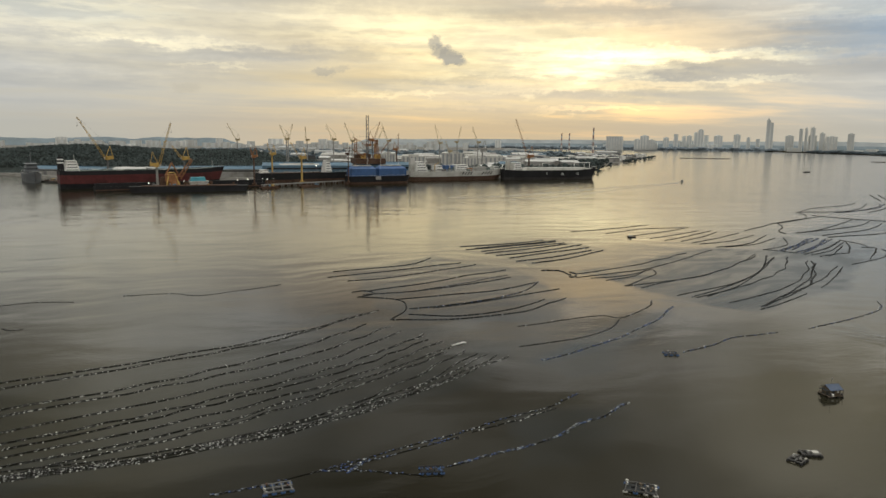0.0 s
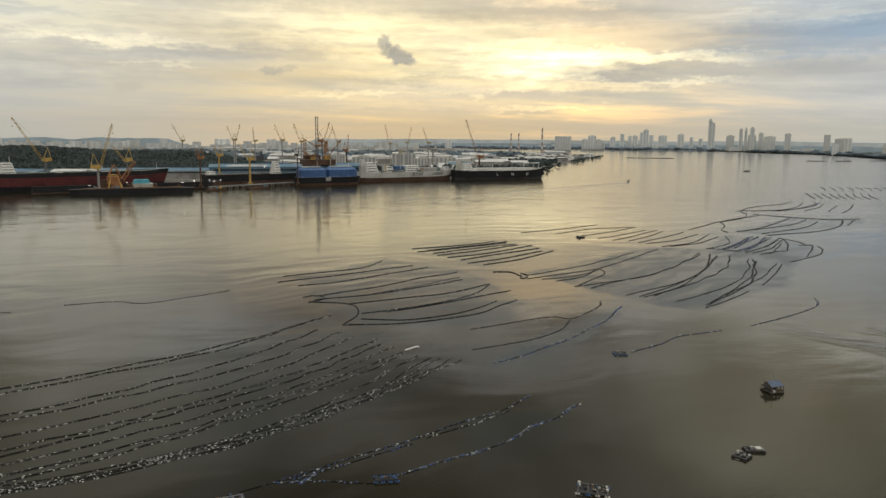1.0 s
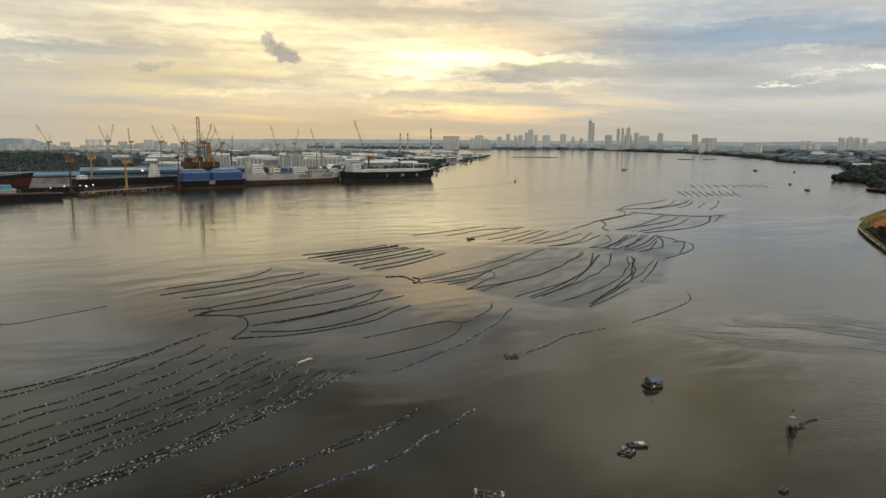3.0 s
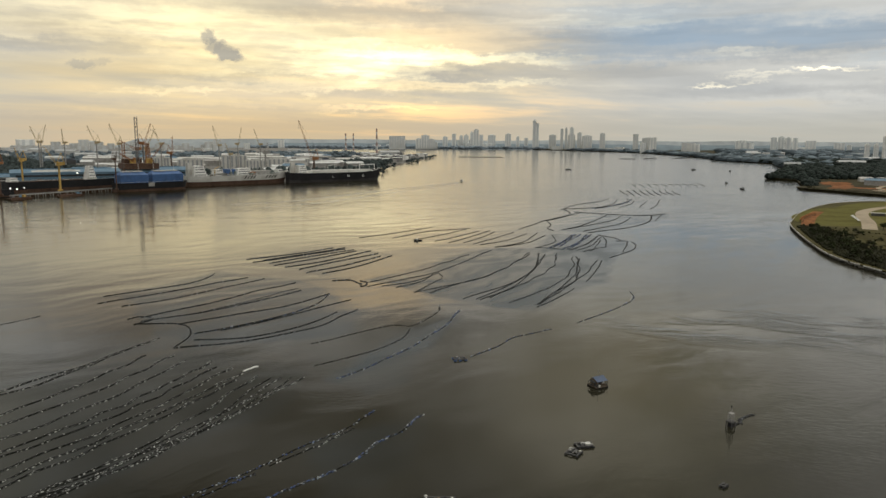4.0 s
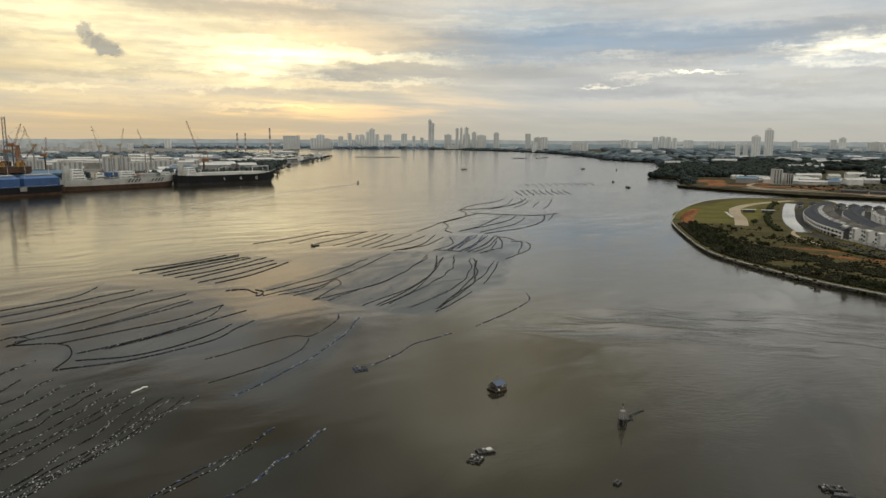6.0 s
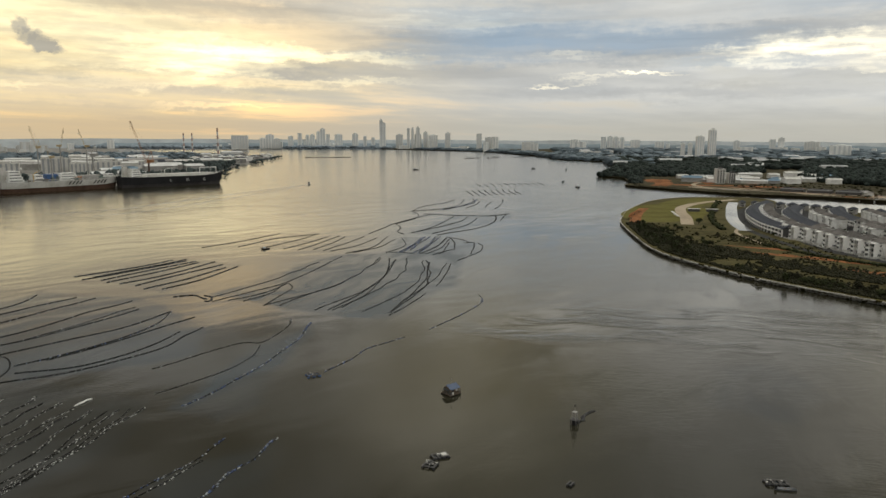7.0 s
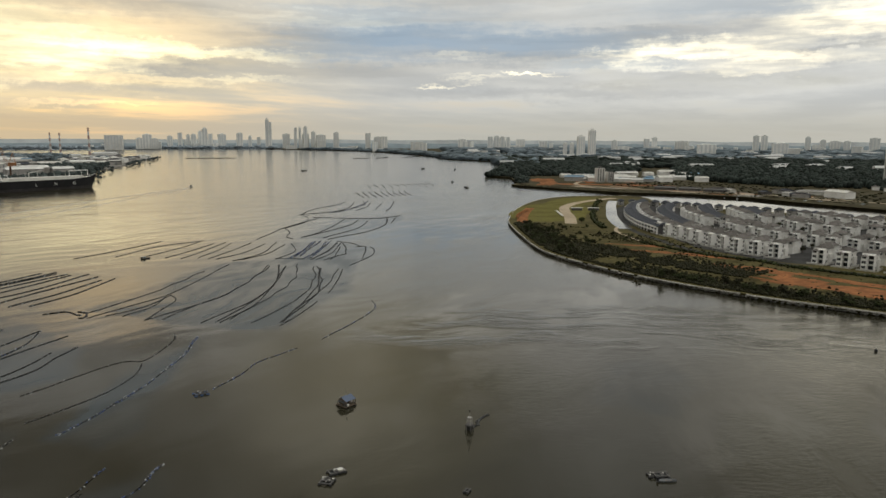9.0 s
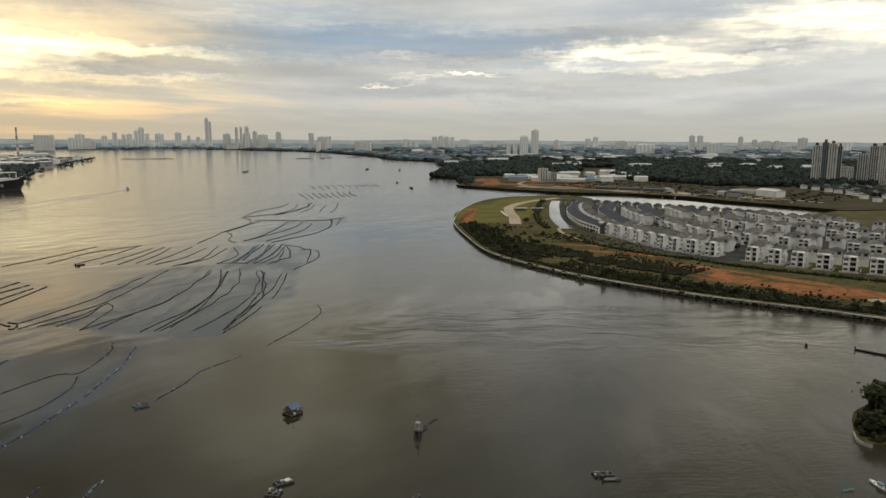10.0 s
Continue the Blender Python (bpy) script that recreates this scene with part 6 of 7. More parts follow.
def jib_crane(x, y, z, pivot, tip, colour, label, tower=STEEL, size=1.0, group="dockside cranes", a_frame=True):
    """A luffing crane: tower, machinery house, A-frame, lattice boom, ties and hook. tip: its offset in plan and height."""
    ob = base("crane", pose(x, y, z), label, "crane", group)
    h = pivot - z
    way = Vector((tip[0], tip[1], 0))
    yaw = math.atan2(way.y, way.x) if way.length > 0.5 else 0.0
    f = Vector((math.cos(yaw), math.sin(yaw), 0))
    t = B()
    t.tube((0, 0, 0), (0, 0, h), 1.35 * size, 1.1 * size, 10)
    t.box((0, 0, 0), (6 * size, 6 * size, 2.2), yaw)
    part("tower", t, tower, ob)
    m = B()
    c = -f * 2.2 * size
    m.box((c.x, c.y, h), (9 * size, 5 * size, 3.6 * size), yaw).box((0, 0, h - 0.8), (6 * size, 6 * size, 0.8), yaw)
    part("machinery_house", m, colour, ob)
    part("cab", B().box(((f * 3.2 * size).x, (f * 3.2 * size).y + 1.5, h + 0.4), (2, 2, 2.4), yaw), OFFWHITE, ob)
    top = Vector((0, 0, h + 15 * size)) - f * 3.5 * size
    if a_frame:
        a = B()
        s = Vector((-f.y, f.x, 0)) * 2.2 * size
        for k in (-1, 1):
            a.tube(f * 1.5 * size + s * k + Vector((0, 0, h + 3)), top + s * k * 0.3, 0.32 * size, n=5)
            a.tube(-f * 6 * size + s * k + Vector((0, 0, h + 3)), top + s * k * 0.3, 0.32 * size, n=5)
        a.tube(top - s * 0.4, top + s * 0.4, 0.3, n=5)
        part("a_frame", a, colour, ob)
    end = Vector((tip[0], tip[1], tip[2] - z))
    b = B()
    lattice(b, f * 2.5 * size + Vector((0, 0, h + 1.8)), end, 2.3 * size, 1.1 * size, 10, 0.2 * size)
    part("boom", b, colour, ob)
    k = B()
    k.tube(top, end, 0.1, n=3, caps=False)
    if not a_frame:
        k = B().tube(Vector((0, 0, h + 3)), end, 0.1, n=3, caps=False)
    part("tie", k, STEEL, ob)
    d = B().tube(end, end - Vector((0, 0, 9 * size)), 0.08, n=3, caps=False)
    d.box(end - Vector((0, 0, 10.2 * size)), (0.9, 0.9, 1.3))
    part("hook_block", d, STEEL, ob)
    return ob


YC = "yellow luffing dockside crane with a lattice boom"
jib_crane(-451, 960, 3.5, 34, (-30, -15, 89), YELLOW, YC, size=1.15)
jib_crane(-347, 864, 4.5, 29, (17, 7, 81), YELLOW, YC, CONC, size=1.15)
jib_crane(-362, 997, 3.5, 33, (-14, -5, 52), YELLOW, YC, size=1.15)
jib_crane(-195, 981, 3.5, 36, (-14, -3, 58), YELLOW, YC, YELLOW, size=1.0)
jib_crane(-245, 1021, 3.5, 40, (-6, -1, 56), YELLOW, YC, YELLOW, size=0.9)
jib_crane(-247, 930, 3.0, 39, (-4, 0, 52), ORANGE, "rusty dockside crane with a short boom", RUST, size=0.8)
jib_crane(-133, 995, 3.0, 42, (2, 0, 52), RUST, "rusty dockside crane with a short boom", RUST, size=0.6)
jib_crane(-114, 1145, 3.5, 60, (12, 1, 90), ORANGE, "orange yard crane with a raised boom", size=1.0)
jib_crane(-121, 1128, 3.5, 52, (-22, -3, 66), ORANGE, "orange yard crane with a lowered boom", size=1.0)
jib_crane(-78, 1178, 3.5, 45, (3, 0, 72), ORANGE, "orange yard crane with a raised boom", RUST, size=0.9)
jib_crane(153, 1291, 3.5, 32, (-25, 3, 100), ORANGE, "orange yard crane with a long raised boom", RUST, size=1.3)
jib_crane(71, 1328, 3.5, 42, (-14, 0, 52), CONC, "pale yard crane over the sheds", CONC, size=1.3)
# cranes farther back, boom and tower colours paled to imitate haze
for x, y, pv, tx, ty, tz in ((-415, 1442, 57, -17, -5, 90), (-300, 1368, 60, -11, -2, 87), (-297, 1369, 60, 9, 2, 90), (-198, 1285, 60, -12, -2, 88), (-165, 1290, 58, -13, -2, 91), (-281, 1474, 58, -3, 0, 85),
                             (-9, 1450, 54, -10, 0, 92), (27, 1500, 56, 8, 0, 89), (68, 1449, 56, -11, 0, 87), (-101, 1296, 58, -11, -1, 89), (-130, 1350, 50, 16, 0, 84), (10, 1330, 40, -7, 0, 60)):
    jib_crane(x, y, 3.5, pv, (tx, ty, tz), HAZEYELLOW, "yellow tower crane behind the sheds, paled for haze", CONC, size=0.85, group="yard cranes", a_frame=rnd.random() < 0.5)

# crane barge in front of the tanker
ob = base("crane_barge", pose(-314, 858, 0, 0, 0, 25), "orange floating crane with a turquoise cabin", "crane barge")
part("hull", B().box((2, 0, -1), (46, 17, 4.5)), BLACKHULL, ob)
part("turntable", B().tube((-8, 0, 3.5), (-8, 0, 9), 6, 5, 16), ORANGE, ob)
part("machinery_house", B().box((-10, 0, 9), (11, 9, 6.5), taper=0.9), ORANGE, ob)
part("winch_house", B().box((-17, 1, 3.5), (6, 8, 7)).box((-17, 1, 10.5), (4, 5, 2.5)), RUST, ob)
for q in (-5.5, 5.5):
    part("gantry_leg", B().tube((-3, q, 3.5), (-7, q * 0.6, 17), 0.7, 0.5, 6).tube((-15, q, 3.5), (-12, q * 0.6, 17), 0.7, 0.5, 6).tube((-7, q * 0.6, 17), (-12, q * 0.6, 17), 0.5, n=6), YELLOW, ob)
for k in range(8):
    part("deck_gear", B().box((rnd.uniform(-18, 22), rnd.uniform(-7, 7), 3.5), (rnd.uniform(1.5, 4), rnd.uniform(1.5, 4), rnd.uniform(1.5, 5)), rnd.random()), rnd.choice((RUST, YELLOW, ORANGE, STEEL)), ob)
part("cabin", B().box((14, 0, 3.5), (16, 11, 5)).box((14, 0, 8.5), (17, 12, 0.6)), OFFWHITE, ob)
part("cabin_roof", B().box((13, 0, 9.1), (14, 10, 3.5), taper=0.85), TEAL, ob, "turquoise upper cabin")
a = B()
for s in (-1, 1):
    a.tube((-4, s * 4, 16), (-9, s * 1.5, 26), 0.5, n=5).tube((-14, s * 4, 16), (-9, s * 1.5, 26), 0.5, n=5)
part("a_frame", a, ORANGE, ob)
b = B()
lattice(b, (-3, 0, 12), (9, 2, 29), 3.2, 1.8, 6, 0.3)
part("boom", b, ORANGE, ob)
b = B()
b.tube((24, -7, 3.5), (24, -7, 9), 1.6, 1.6, 10)
part("winch_tower", b, RUST, ob)
ob.scale = (1.3, 1.3, 1.3)

# grey patrol ship at the quay
S, L = ship("patrol_ship", [(-600, 1035), (-566, 985)], "grey patrol ship moored at the quay", 13, 6.5, 2.5, [("hull", 0, 1.0, GREYHULL)], GREYHULL, bow=0.35)
house_block(S, -4, 0, 5.8, 26, 10, 9, 3, GREYHULL)
mast(S, -2, 0, 14, 10, GREYHULL)
S.scale = (1.7, 1.7, 1.7)
part("gun_mount", B().tube((14, 0, 6), (14, 0, 8), 1.4, 1.0, 10).tube((14, 0, 7.4), (18, 0, 8.2), 0.18), GREYHULL, S)

# dark ship behind the jetty
S, L = ship("cargo_ship", [(-262, 985), (-118, 1092)], "dark rusty cargo ship behind the jetty", 26, 15, 2.5, [("lower_hull", 0, 0.45, RUST), ("upper_hull", 0.45, 1.0, BLACKHULL)], RUST)
house_block(S, L * 0.12, 0, 14, 10, 16, 18, 5)
house_block(S, -L * 0.42, 0, 14, 9, 14, 6, 2)
mast(S, L * 0.12, 0, 28, 6)
for k in range(5):
    part("hatch_cover", B().box((-L * 0.30 + k * L * 0.08, 0, 14), (L * 0.065, 15, 1.4)), RUST, S)

# jetty on piles
J = base("jetty", pose(-194, 990, 0, 0, 0, 48), "long concrete jetty on piles", "jetty")
part("jetty_deck", B().box((0, -19, 3.4), (160, 6, 0.9)), CONC, J)
part("pipe", B().tube((-80, -21, 4.8), (80, -21, 4.8), 0.4), STEEL, J)
for k in range(17):
    part("pile", B().tube((-78 + k * 9.7, -21.2, -1), (-78 + k * 9.7, -21.2, 3.4), 0.5), CONC, J)
    part("pile", B().tube((-78 + k * 9.7, -16.8, -1), (-78 + k * 9.7, -16.8, 3.4), 0.5), CONC, J)
for k in range(9):
    part("rail_post", B().tube((-76 + k * 19, -21.8, 4.3), (-76 + k * 19, -21.8, 5.6), 0.08), STEEL, J)

# barge under blue covers
S, L = ship("covered_ship", [(-140, 1008), (-52, 1052)], "black barge with two blue-sheeted deck blocks", 24, 11, 0.5, [("lower_hull", 0, 0.35, RUST), ("hull", 0.35, 1.0, BLACKHULL)], RUST, bow=0.06)
for k, (cx, w) in enumerate(((-24, 36), (20, 42))):
    b = B()
    b.box((cx, 0, 10.5), (w, 22, 11))
    b.quad((cx - w / 2, -11, 21.5), (cx + w / 2, -11, 21.5), (cx + w / 2 - 4, 0, 26), (cx - w / 2 + 4, 0, 26)).quad((cx + w / 2, 11, 21.5), (cx - w / 2, 11, 21.5), (cx - w / 2 + 4, 0, 26), (cx + w / 2 - 4, 0, 26))
    b.quad((cx + w / 2, -11, 21.5), (cx + w / 2, 11, 21.5), (cx + w / 2 - 4, 0, 26)).quad((cx - w / 2, 11, 21.5), (cx - w / 2, -11, 21.5), (cx - w / 2 + 4, 0, 26))
    part("cover", b, BLUE, S, "blue sheeting")
    part("cover_roof", B().box((cx, 0, 25.0), (w * 0.75, 8, 1.2)), OFFWHITE, S)
for x in (-14, 6, 34):
    mast(S, x, 2, 24, 14)
part("ramp", B().box((-3, -12.2, 6), (8, 0.6, 5)), CONC, S)

# white tanker with a brown waterline band
S, L = ship("gas_carrier", [(-60, 1094), (94, 1172)], "white gas carrier with a brown waterline and slanted dark stripes", 30, 14.5, 4.0, [("boot_top", 0, 0.48, RUST), ("white_hull", 0.48, 1.0, OFFWHITE)], DECK)
for x0 in (20, 56):
    for k in range(4):
        xx = x0 + 5.0 * k - 16
        b = B()
        b.quad((xx, -15.2, 8.4), (xx + 1.9, -15.2, 8.4), (xx + 5.9, -15.2, 13.2), (xx + 4.0, -15.2, 13.2)).quad((xx + 4.0, -15.05, 13.2), (xx + 5.9, -15.05, 13.2), (xx + 1.9, -15.05, 8.4), (xx, -15.05, 8.4))
        part("stripe", b, BLACKHULL, S, "slanted dark hull stripe")
house_block(S, -L * 0.36, 2, 14, 20, 26, 15, 4)
part("funnel", B().box((-L * 0.43, 0, 14), (8, 8, 20), taper=0.85), OFFWHITE, S)
house_block(S, -L * 0.18, 0, 14, 12, 16, 9, 2)
house_block(S, L * 0.05, 0, 14, 26, 20, 10, 3)
part("tank_cover", B().box((L * 0.24, 0, 14), (30, 20, 6), taper=0.9), CONC, S)
part("tank_cover", B().box((-L * 0.07, 3, 14), (16, 18, 9), taper=0.92), BLUE, S, "blue sheeted tank cover")
part("tank_cover", B().box((L * 0.14, -4, 14), (18, 10, 4.5)), ORANGE, S, "faded red deck cover")
for k in range(5):
    mast(S, -L * 0.3 + k * 24, (-1) ** k * 6, 14, 12)
for k in range(4):
    part("deck_pipe", B().tube((-L * 0.28 + 28 * k, -9, 16), (-L * 0.28 + 28 * k + 24, -9, 16), 0.6), CONC, S)
house_block(S, L * 0.42, 0, 16, 8, 12, 5, 1)
for k in range(26):
    part("deck_gear", B().box((rnd.uniform(-L * 0.30, L * 0.38), rnd.uniform(-11, 8), 13.8), (rnd.uniform(2, 7), rnd.uniform(2, 5), rnd.uniform(2, 6.5)), rnd.uniform(-.2, .2)), rnd.choice((OFFWHITE, CONC, RUST, ORANGE, STEEL, DECK)), S)
for k in range(4):
    part("deck_crane", B().tube((-L * 0.22 + 26 * k, -6, 14), (-L * 0.22 + 26 * k, -6, 24), 0.6).tube((-L * 0.22 + 26 * k, -6, 24), (-L * 0.22 + 26 * k + 9, -6, 29), 0.4, 0.25), rnd.choice((OFFWHITE, YELLOW)), S)

# black gas carrier
S, L = ship("gas_carrier", [(90, 1152), (252, 1198)], "black gas carrier with a white raised deck trunk", 30, 15, 4.5, [("boot_top", 0, 0.34, BOOT), ("black_hull", 0.34, 1.0, BLACKHULL)], OFFWHITE)
part("trunk_deck", B().box((L * 0.07, 0, 14), (L * 0.66, 21, 5), taper=0.94), OFFWHITE, S, "white raised trunk deck")
house_block(S, -L * 0.34, 0, 14, 15, 24, 13, 4)
part("funnel", B().box((-L * 0.42, 0, 14), (7, 8, 17), taper=0.85), OFFWHITE, S)
for k in range(6):
    mast(S, -L * 0.22 + k * 20, (-1) ** k * 4, 18.5, 8)
part("deck_gantry", B().tube((L * 0.26, -6, 19), (L * 0.26, -6, 27), 0.5).tube((L * 0.43, -4, 19), (L * 0.43, -4, 27), 0.5).tube((L * 0.26, -6, 27), (L * 0.43, -4, 27), 0.6), WHITE, S)
part("deck_crane", B().tube((-L * 0.05, 5, 18), (-L * 0.05, 5, 25), 0.7).tube((-L * 0.05, 5, 25), (L * 0.06, 5, 28), 0.5, 0.3), OFFWHITE, S)
for k, ch in enumerate("LNG"):
    cu = bpy.data.curves.new("letter", "FONT")
    cu.body, cu.size, cu.extrude, cu.align_x = ch, 6.0, 0.06, "CENTER"
    dg = bpy.data.objects.new("letter_form", cu)
    scene.collection.objects.link(dg)
    me = bpy.data.meshes.new_from_object(dg.evaluated_get(bpy.context.evaluated_depsgraph_get()))
    bpy.data.objects.remove(dg)
    me.materials.clear()
    me.materials.append(WHITE)
    t = new("letter", me)
    t.parent = S
    t.matrix_local = pose(-8 + 27 * k, -15.35, 7.2, 90, 0, 0)

# jack-up rig with tall legs behind the barge
R = base("jack_up_rig", pose(-118, 1112, 3.5, 0, 0, 20), "rusty orange jack-up rig with tall lattice legs", "rig")
part("rig_hull", B().box((0, 0, 22), (46, 40, 8)), RUST, R)
for k, (x, y, h) in enumerate(((-4, -14, 95), (-16, 14, 60), (16, 14, 58))):
    b = B()
    lattice(b, (x, y, 0), (x, y, h), 3.4, 3.4, 16, 0.3)
    part("leg", b, STEEL if k == 0 else ORANGE, R)
b = B()
lattice(b, (12, -8, 30), (12, -8, 58), 7, 2.5, 7, 0.35)
part("derrick", b, ORANGE, R)
part("quarters", B().box((-14, 4, 30), (12, 16, 6)), RUST, R)
for q in (-1, 1):
    b = B()
    lattice(b, (q * 10, -18, 32), (q * 30, -26, 52 + 8 * q), 2.0, 1.0, 8, 0.25)
    part("deck_crane", b, ORANGE, R)
for k in range(10):
    part("module", B().box((rnd.uniform(-18, 18), rnd.uniform(-16, 16), 30), (rnd.uniform(3, 8), rnd.uniform(3, 8), rnd.uniform(3, 8))), rnd.choice((ORANGE, RUST, YELLOW)), R)

# halls and works behind the quays
shed(-330, 1110, 3.5, 210, 36, 12, 10, CONC, BLUEROOF, "long yard hall with a blue metal roof", "yard halls")
shed(-205, 1075, 3.5, 130, 40, 20, 12, BLUEROOF, BLUEROOF, "tall blue assembly hall", "yard halls")
shed(-95, 1120, 3.5, 80, 36, 20, 14, BLUEROOF, BLUEROOF, "tall blue assembly hall", "yard halls")
shed(-590, 1130, 3.5, 130, 34, 9, -12, CONC, BLUEROOF, "long low hall with a pale blue roof", "yard halls")
shed(-470, 1120, 3.5, 90, 30, 9, -4, CONC, FARPALE, "long low hall with a pale roof", "yard halls")
shed(-215, 1062, 23.6, 56, 12, 1.0, 12, OFFWHITE, OFFWHITE, "long white rooftop canopy on the hall", "yard halls", name="roof_canopy", doors=0)
YARD = [(-150, 1180), (20, 1200), (120, 1270), (250, 1400), (350, 1800), (420, 1950), (300, 2300), (-200, 2300), (-400, 1650), (-260, 1450)]
for x, y in scatter(YARD, 84):
    wl, rf = rnd.choice(((OFFWHITE, FARPALE), (CONC, FARPALE), (OFFWHITE, OFFWHITE), (CONC, CONC), (OFFWHITE, BLUEROOF), (CONC, OFFWHITE), (CONC_D, SLATE)))
    shed(x, y, 3.5, rnd.uniform(20, 70), rnd.uniform(14, 34), rnd.uniform(7, 18), rnd.uniform(-12, 14), wl, rf, "pale works hall in the shipyard", "works halls", doors=0)
POINT = [(400, 1830), (455, 1925), (515, 2085), (600, 2290), (735, 2580), (640, 2700), (430, 2400), (330, 2000)]
for x, y in scatter(POINT, 34):
    shed(x, y, 3.5, rnd.uniform(16, 46), rnd.uniform(10, 24), rnd.uniform(5, 12), rnd.uniform(20, 60), rnd.choice((OFFWHITE, WHITE, CONC)), rnd.choice((FARPALE, OFFWHITE, SLATE)), "pale shed on the point", "point sheds", doors=1)
for x, y in scatter(POINT, 10):
    t = base("storage_tank", pose(x, y, 3.5), "white round storage tank", "tank", "storage tanks")
    part("shell", B().tube((0, 0, 0), (0, 0, 11), 8, n=20), WHITE, t)
    part("tank_roof", B().tube((0, 0, 11), (0, 0, 12.5), 8.2, 1.0, n=20), OFFWHITE, t)
for k, (x, y, w, d, h) in enumerate(((-60, 1420, 46, 14, 26), (20, 1560, 52, 16, 30), (110, 1640, 60, 16, 20), (-105, 1330, 30, 16, 32), (60, 1490, 40, 14, 22), (200, 1700, 40, 14, 18))):
    slab(x, y, w, d, h, rnd.uniform(-8, 8), OFFWHITE, "works_office", "pale multi-storey works building", "works offices", 6, int(h / 3.6), z=3.5, category="office building")
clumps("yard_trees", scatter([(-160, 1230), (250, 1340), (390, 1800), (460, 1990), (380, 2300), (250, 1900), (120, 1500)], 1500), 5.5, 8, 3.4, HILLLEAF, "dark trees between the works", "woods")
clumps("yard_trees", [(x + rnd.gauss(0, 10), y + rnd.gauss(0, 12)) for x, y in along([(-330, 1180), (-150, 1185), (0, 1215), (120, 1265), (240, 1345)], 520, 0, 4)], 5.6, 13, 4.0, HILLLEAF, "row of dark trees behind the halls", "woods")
clumps("point_trees", along([(260, 1340), (385, 1810), (465, 1920), (522, 2085), (610, 2295), (745, 2590)], 130, 6, 14), 4, 5, 3.2, HILLLEAF, "dark trees on the point", "woods")

BEHIND = [(-420, 1700), (-230, 2250), (300, 2320), (560, 2420), (640, 2750), (520, 3200), (-1100, 3300), (-1300, 2100)]
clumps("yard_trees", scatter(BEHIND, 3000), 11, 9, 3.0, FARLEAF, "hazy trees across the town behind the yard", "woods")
for x, y in scatter(BEHIND, 32):
    shed(x, y, 3.5, rnd.uniform(25, 80), rnd.uniform(14, 30), rnd.uniform(9, 17), rnd.uniform(-20, 20), FARPALE, FARHALL, "pale hall in the town behind the yard", "town halls", doors=0)


# wooded hill behind the tanker
def hill_z(x, y):
    k = math.exp(-((y - 1420) / 190) ** 2) * (0.80 + 0.35 * noise.noise((x * 0.004, y * 0.004, 2)))
    edge = max(0.0, min(1.0, (-150 - x) / 260))
    return 2.5 + 44 * k * edge * (0.76 + 0.30 * math.exp(-((x + 640) / 230) ** 2))


b = B()
NX, NY = 60, 18
X = lambda i: -1750 + 1640 * i / NX
Y = lambda j: 1170 + 560 * j / NY
for i in range(NX):
    for j in range(NY):
        b.quad(*[(X(p), Y(q), hill_z(X(p), Y(q)) if 0 < q < NY else 3.0) for p, q in ((i, j), (i + 1, j), (i + 1, j + 1), (i, j + 1))])
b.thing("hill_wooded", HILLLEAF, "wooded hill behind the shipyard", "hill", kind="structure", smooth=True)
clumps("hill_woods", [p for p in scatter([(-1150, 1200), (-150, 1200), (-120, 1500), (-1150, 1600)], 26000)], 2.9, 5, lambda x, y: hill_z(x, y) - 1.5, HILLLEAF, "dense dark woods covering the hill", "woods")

# white housing estates beyond the hill
HAZERED = mat("faded_red_bands", (0.38, 0.27, 0.24), 0.8, vary=0.1, size=6.0)
for k in range(95):
    a, d = radians(rnd.uniform(-36, 0)), rnd.uniform(3300, 4550)
    w, h = rnd.uniform(22, 75), rnd.uniform(16, 40)
    slab(d * math.sin(a), d * math.cos(a), w, 14, h, -math.degrees(a) + rnd.uniform(-20, 20), FARPALE, "apartment_slab", "pale apartment slab beyond the wooded hill", "apartment slabs", 1 if w < 45 else 2, 8, cap=False)
for x, y, h in ((527, 2546, 104), (515, 3159, 89), (548, 3153, 89)):
    c = base("chimney", pose(x, y, 3.5), "tall banded power-station chimney", "chimney", "chimneys")
    for k in range(8):
        # red and white bands drawn close in tone, haze put into their colours
        part("chimney_band", B().tube((0, 0, (h - 3.5) * k / 8), (0, 0, (h - 3.5) * (k + 1) / 8), 4.0 - 0.18 * k, 3.82 - 0.18 * k, 14), HAZERED if k % 2 else FARPALE, c)


# ---- rafts, boats and small things on the water ----
def drums(parent, pts, r=0.3, l=0.95, material=None, yaw=0.0):
    for k, (x, y) in enumerate(pts):
        b = B()
        add_float(b, (x, y, 0.05), yaw + rnd.gauss(0, 0.1), r, l)
        part("drum", b, material or rnd.choice((BLUE, BLACKHULL, OFFWHITE)), parent)


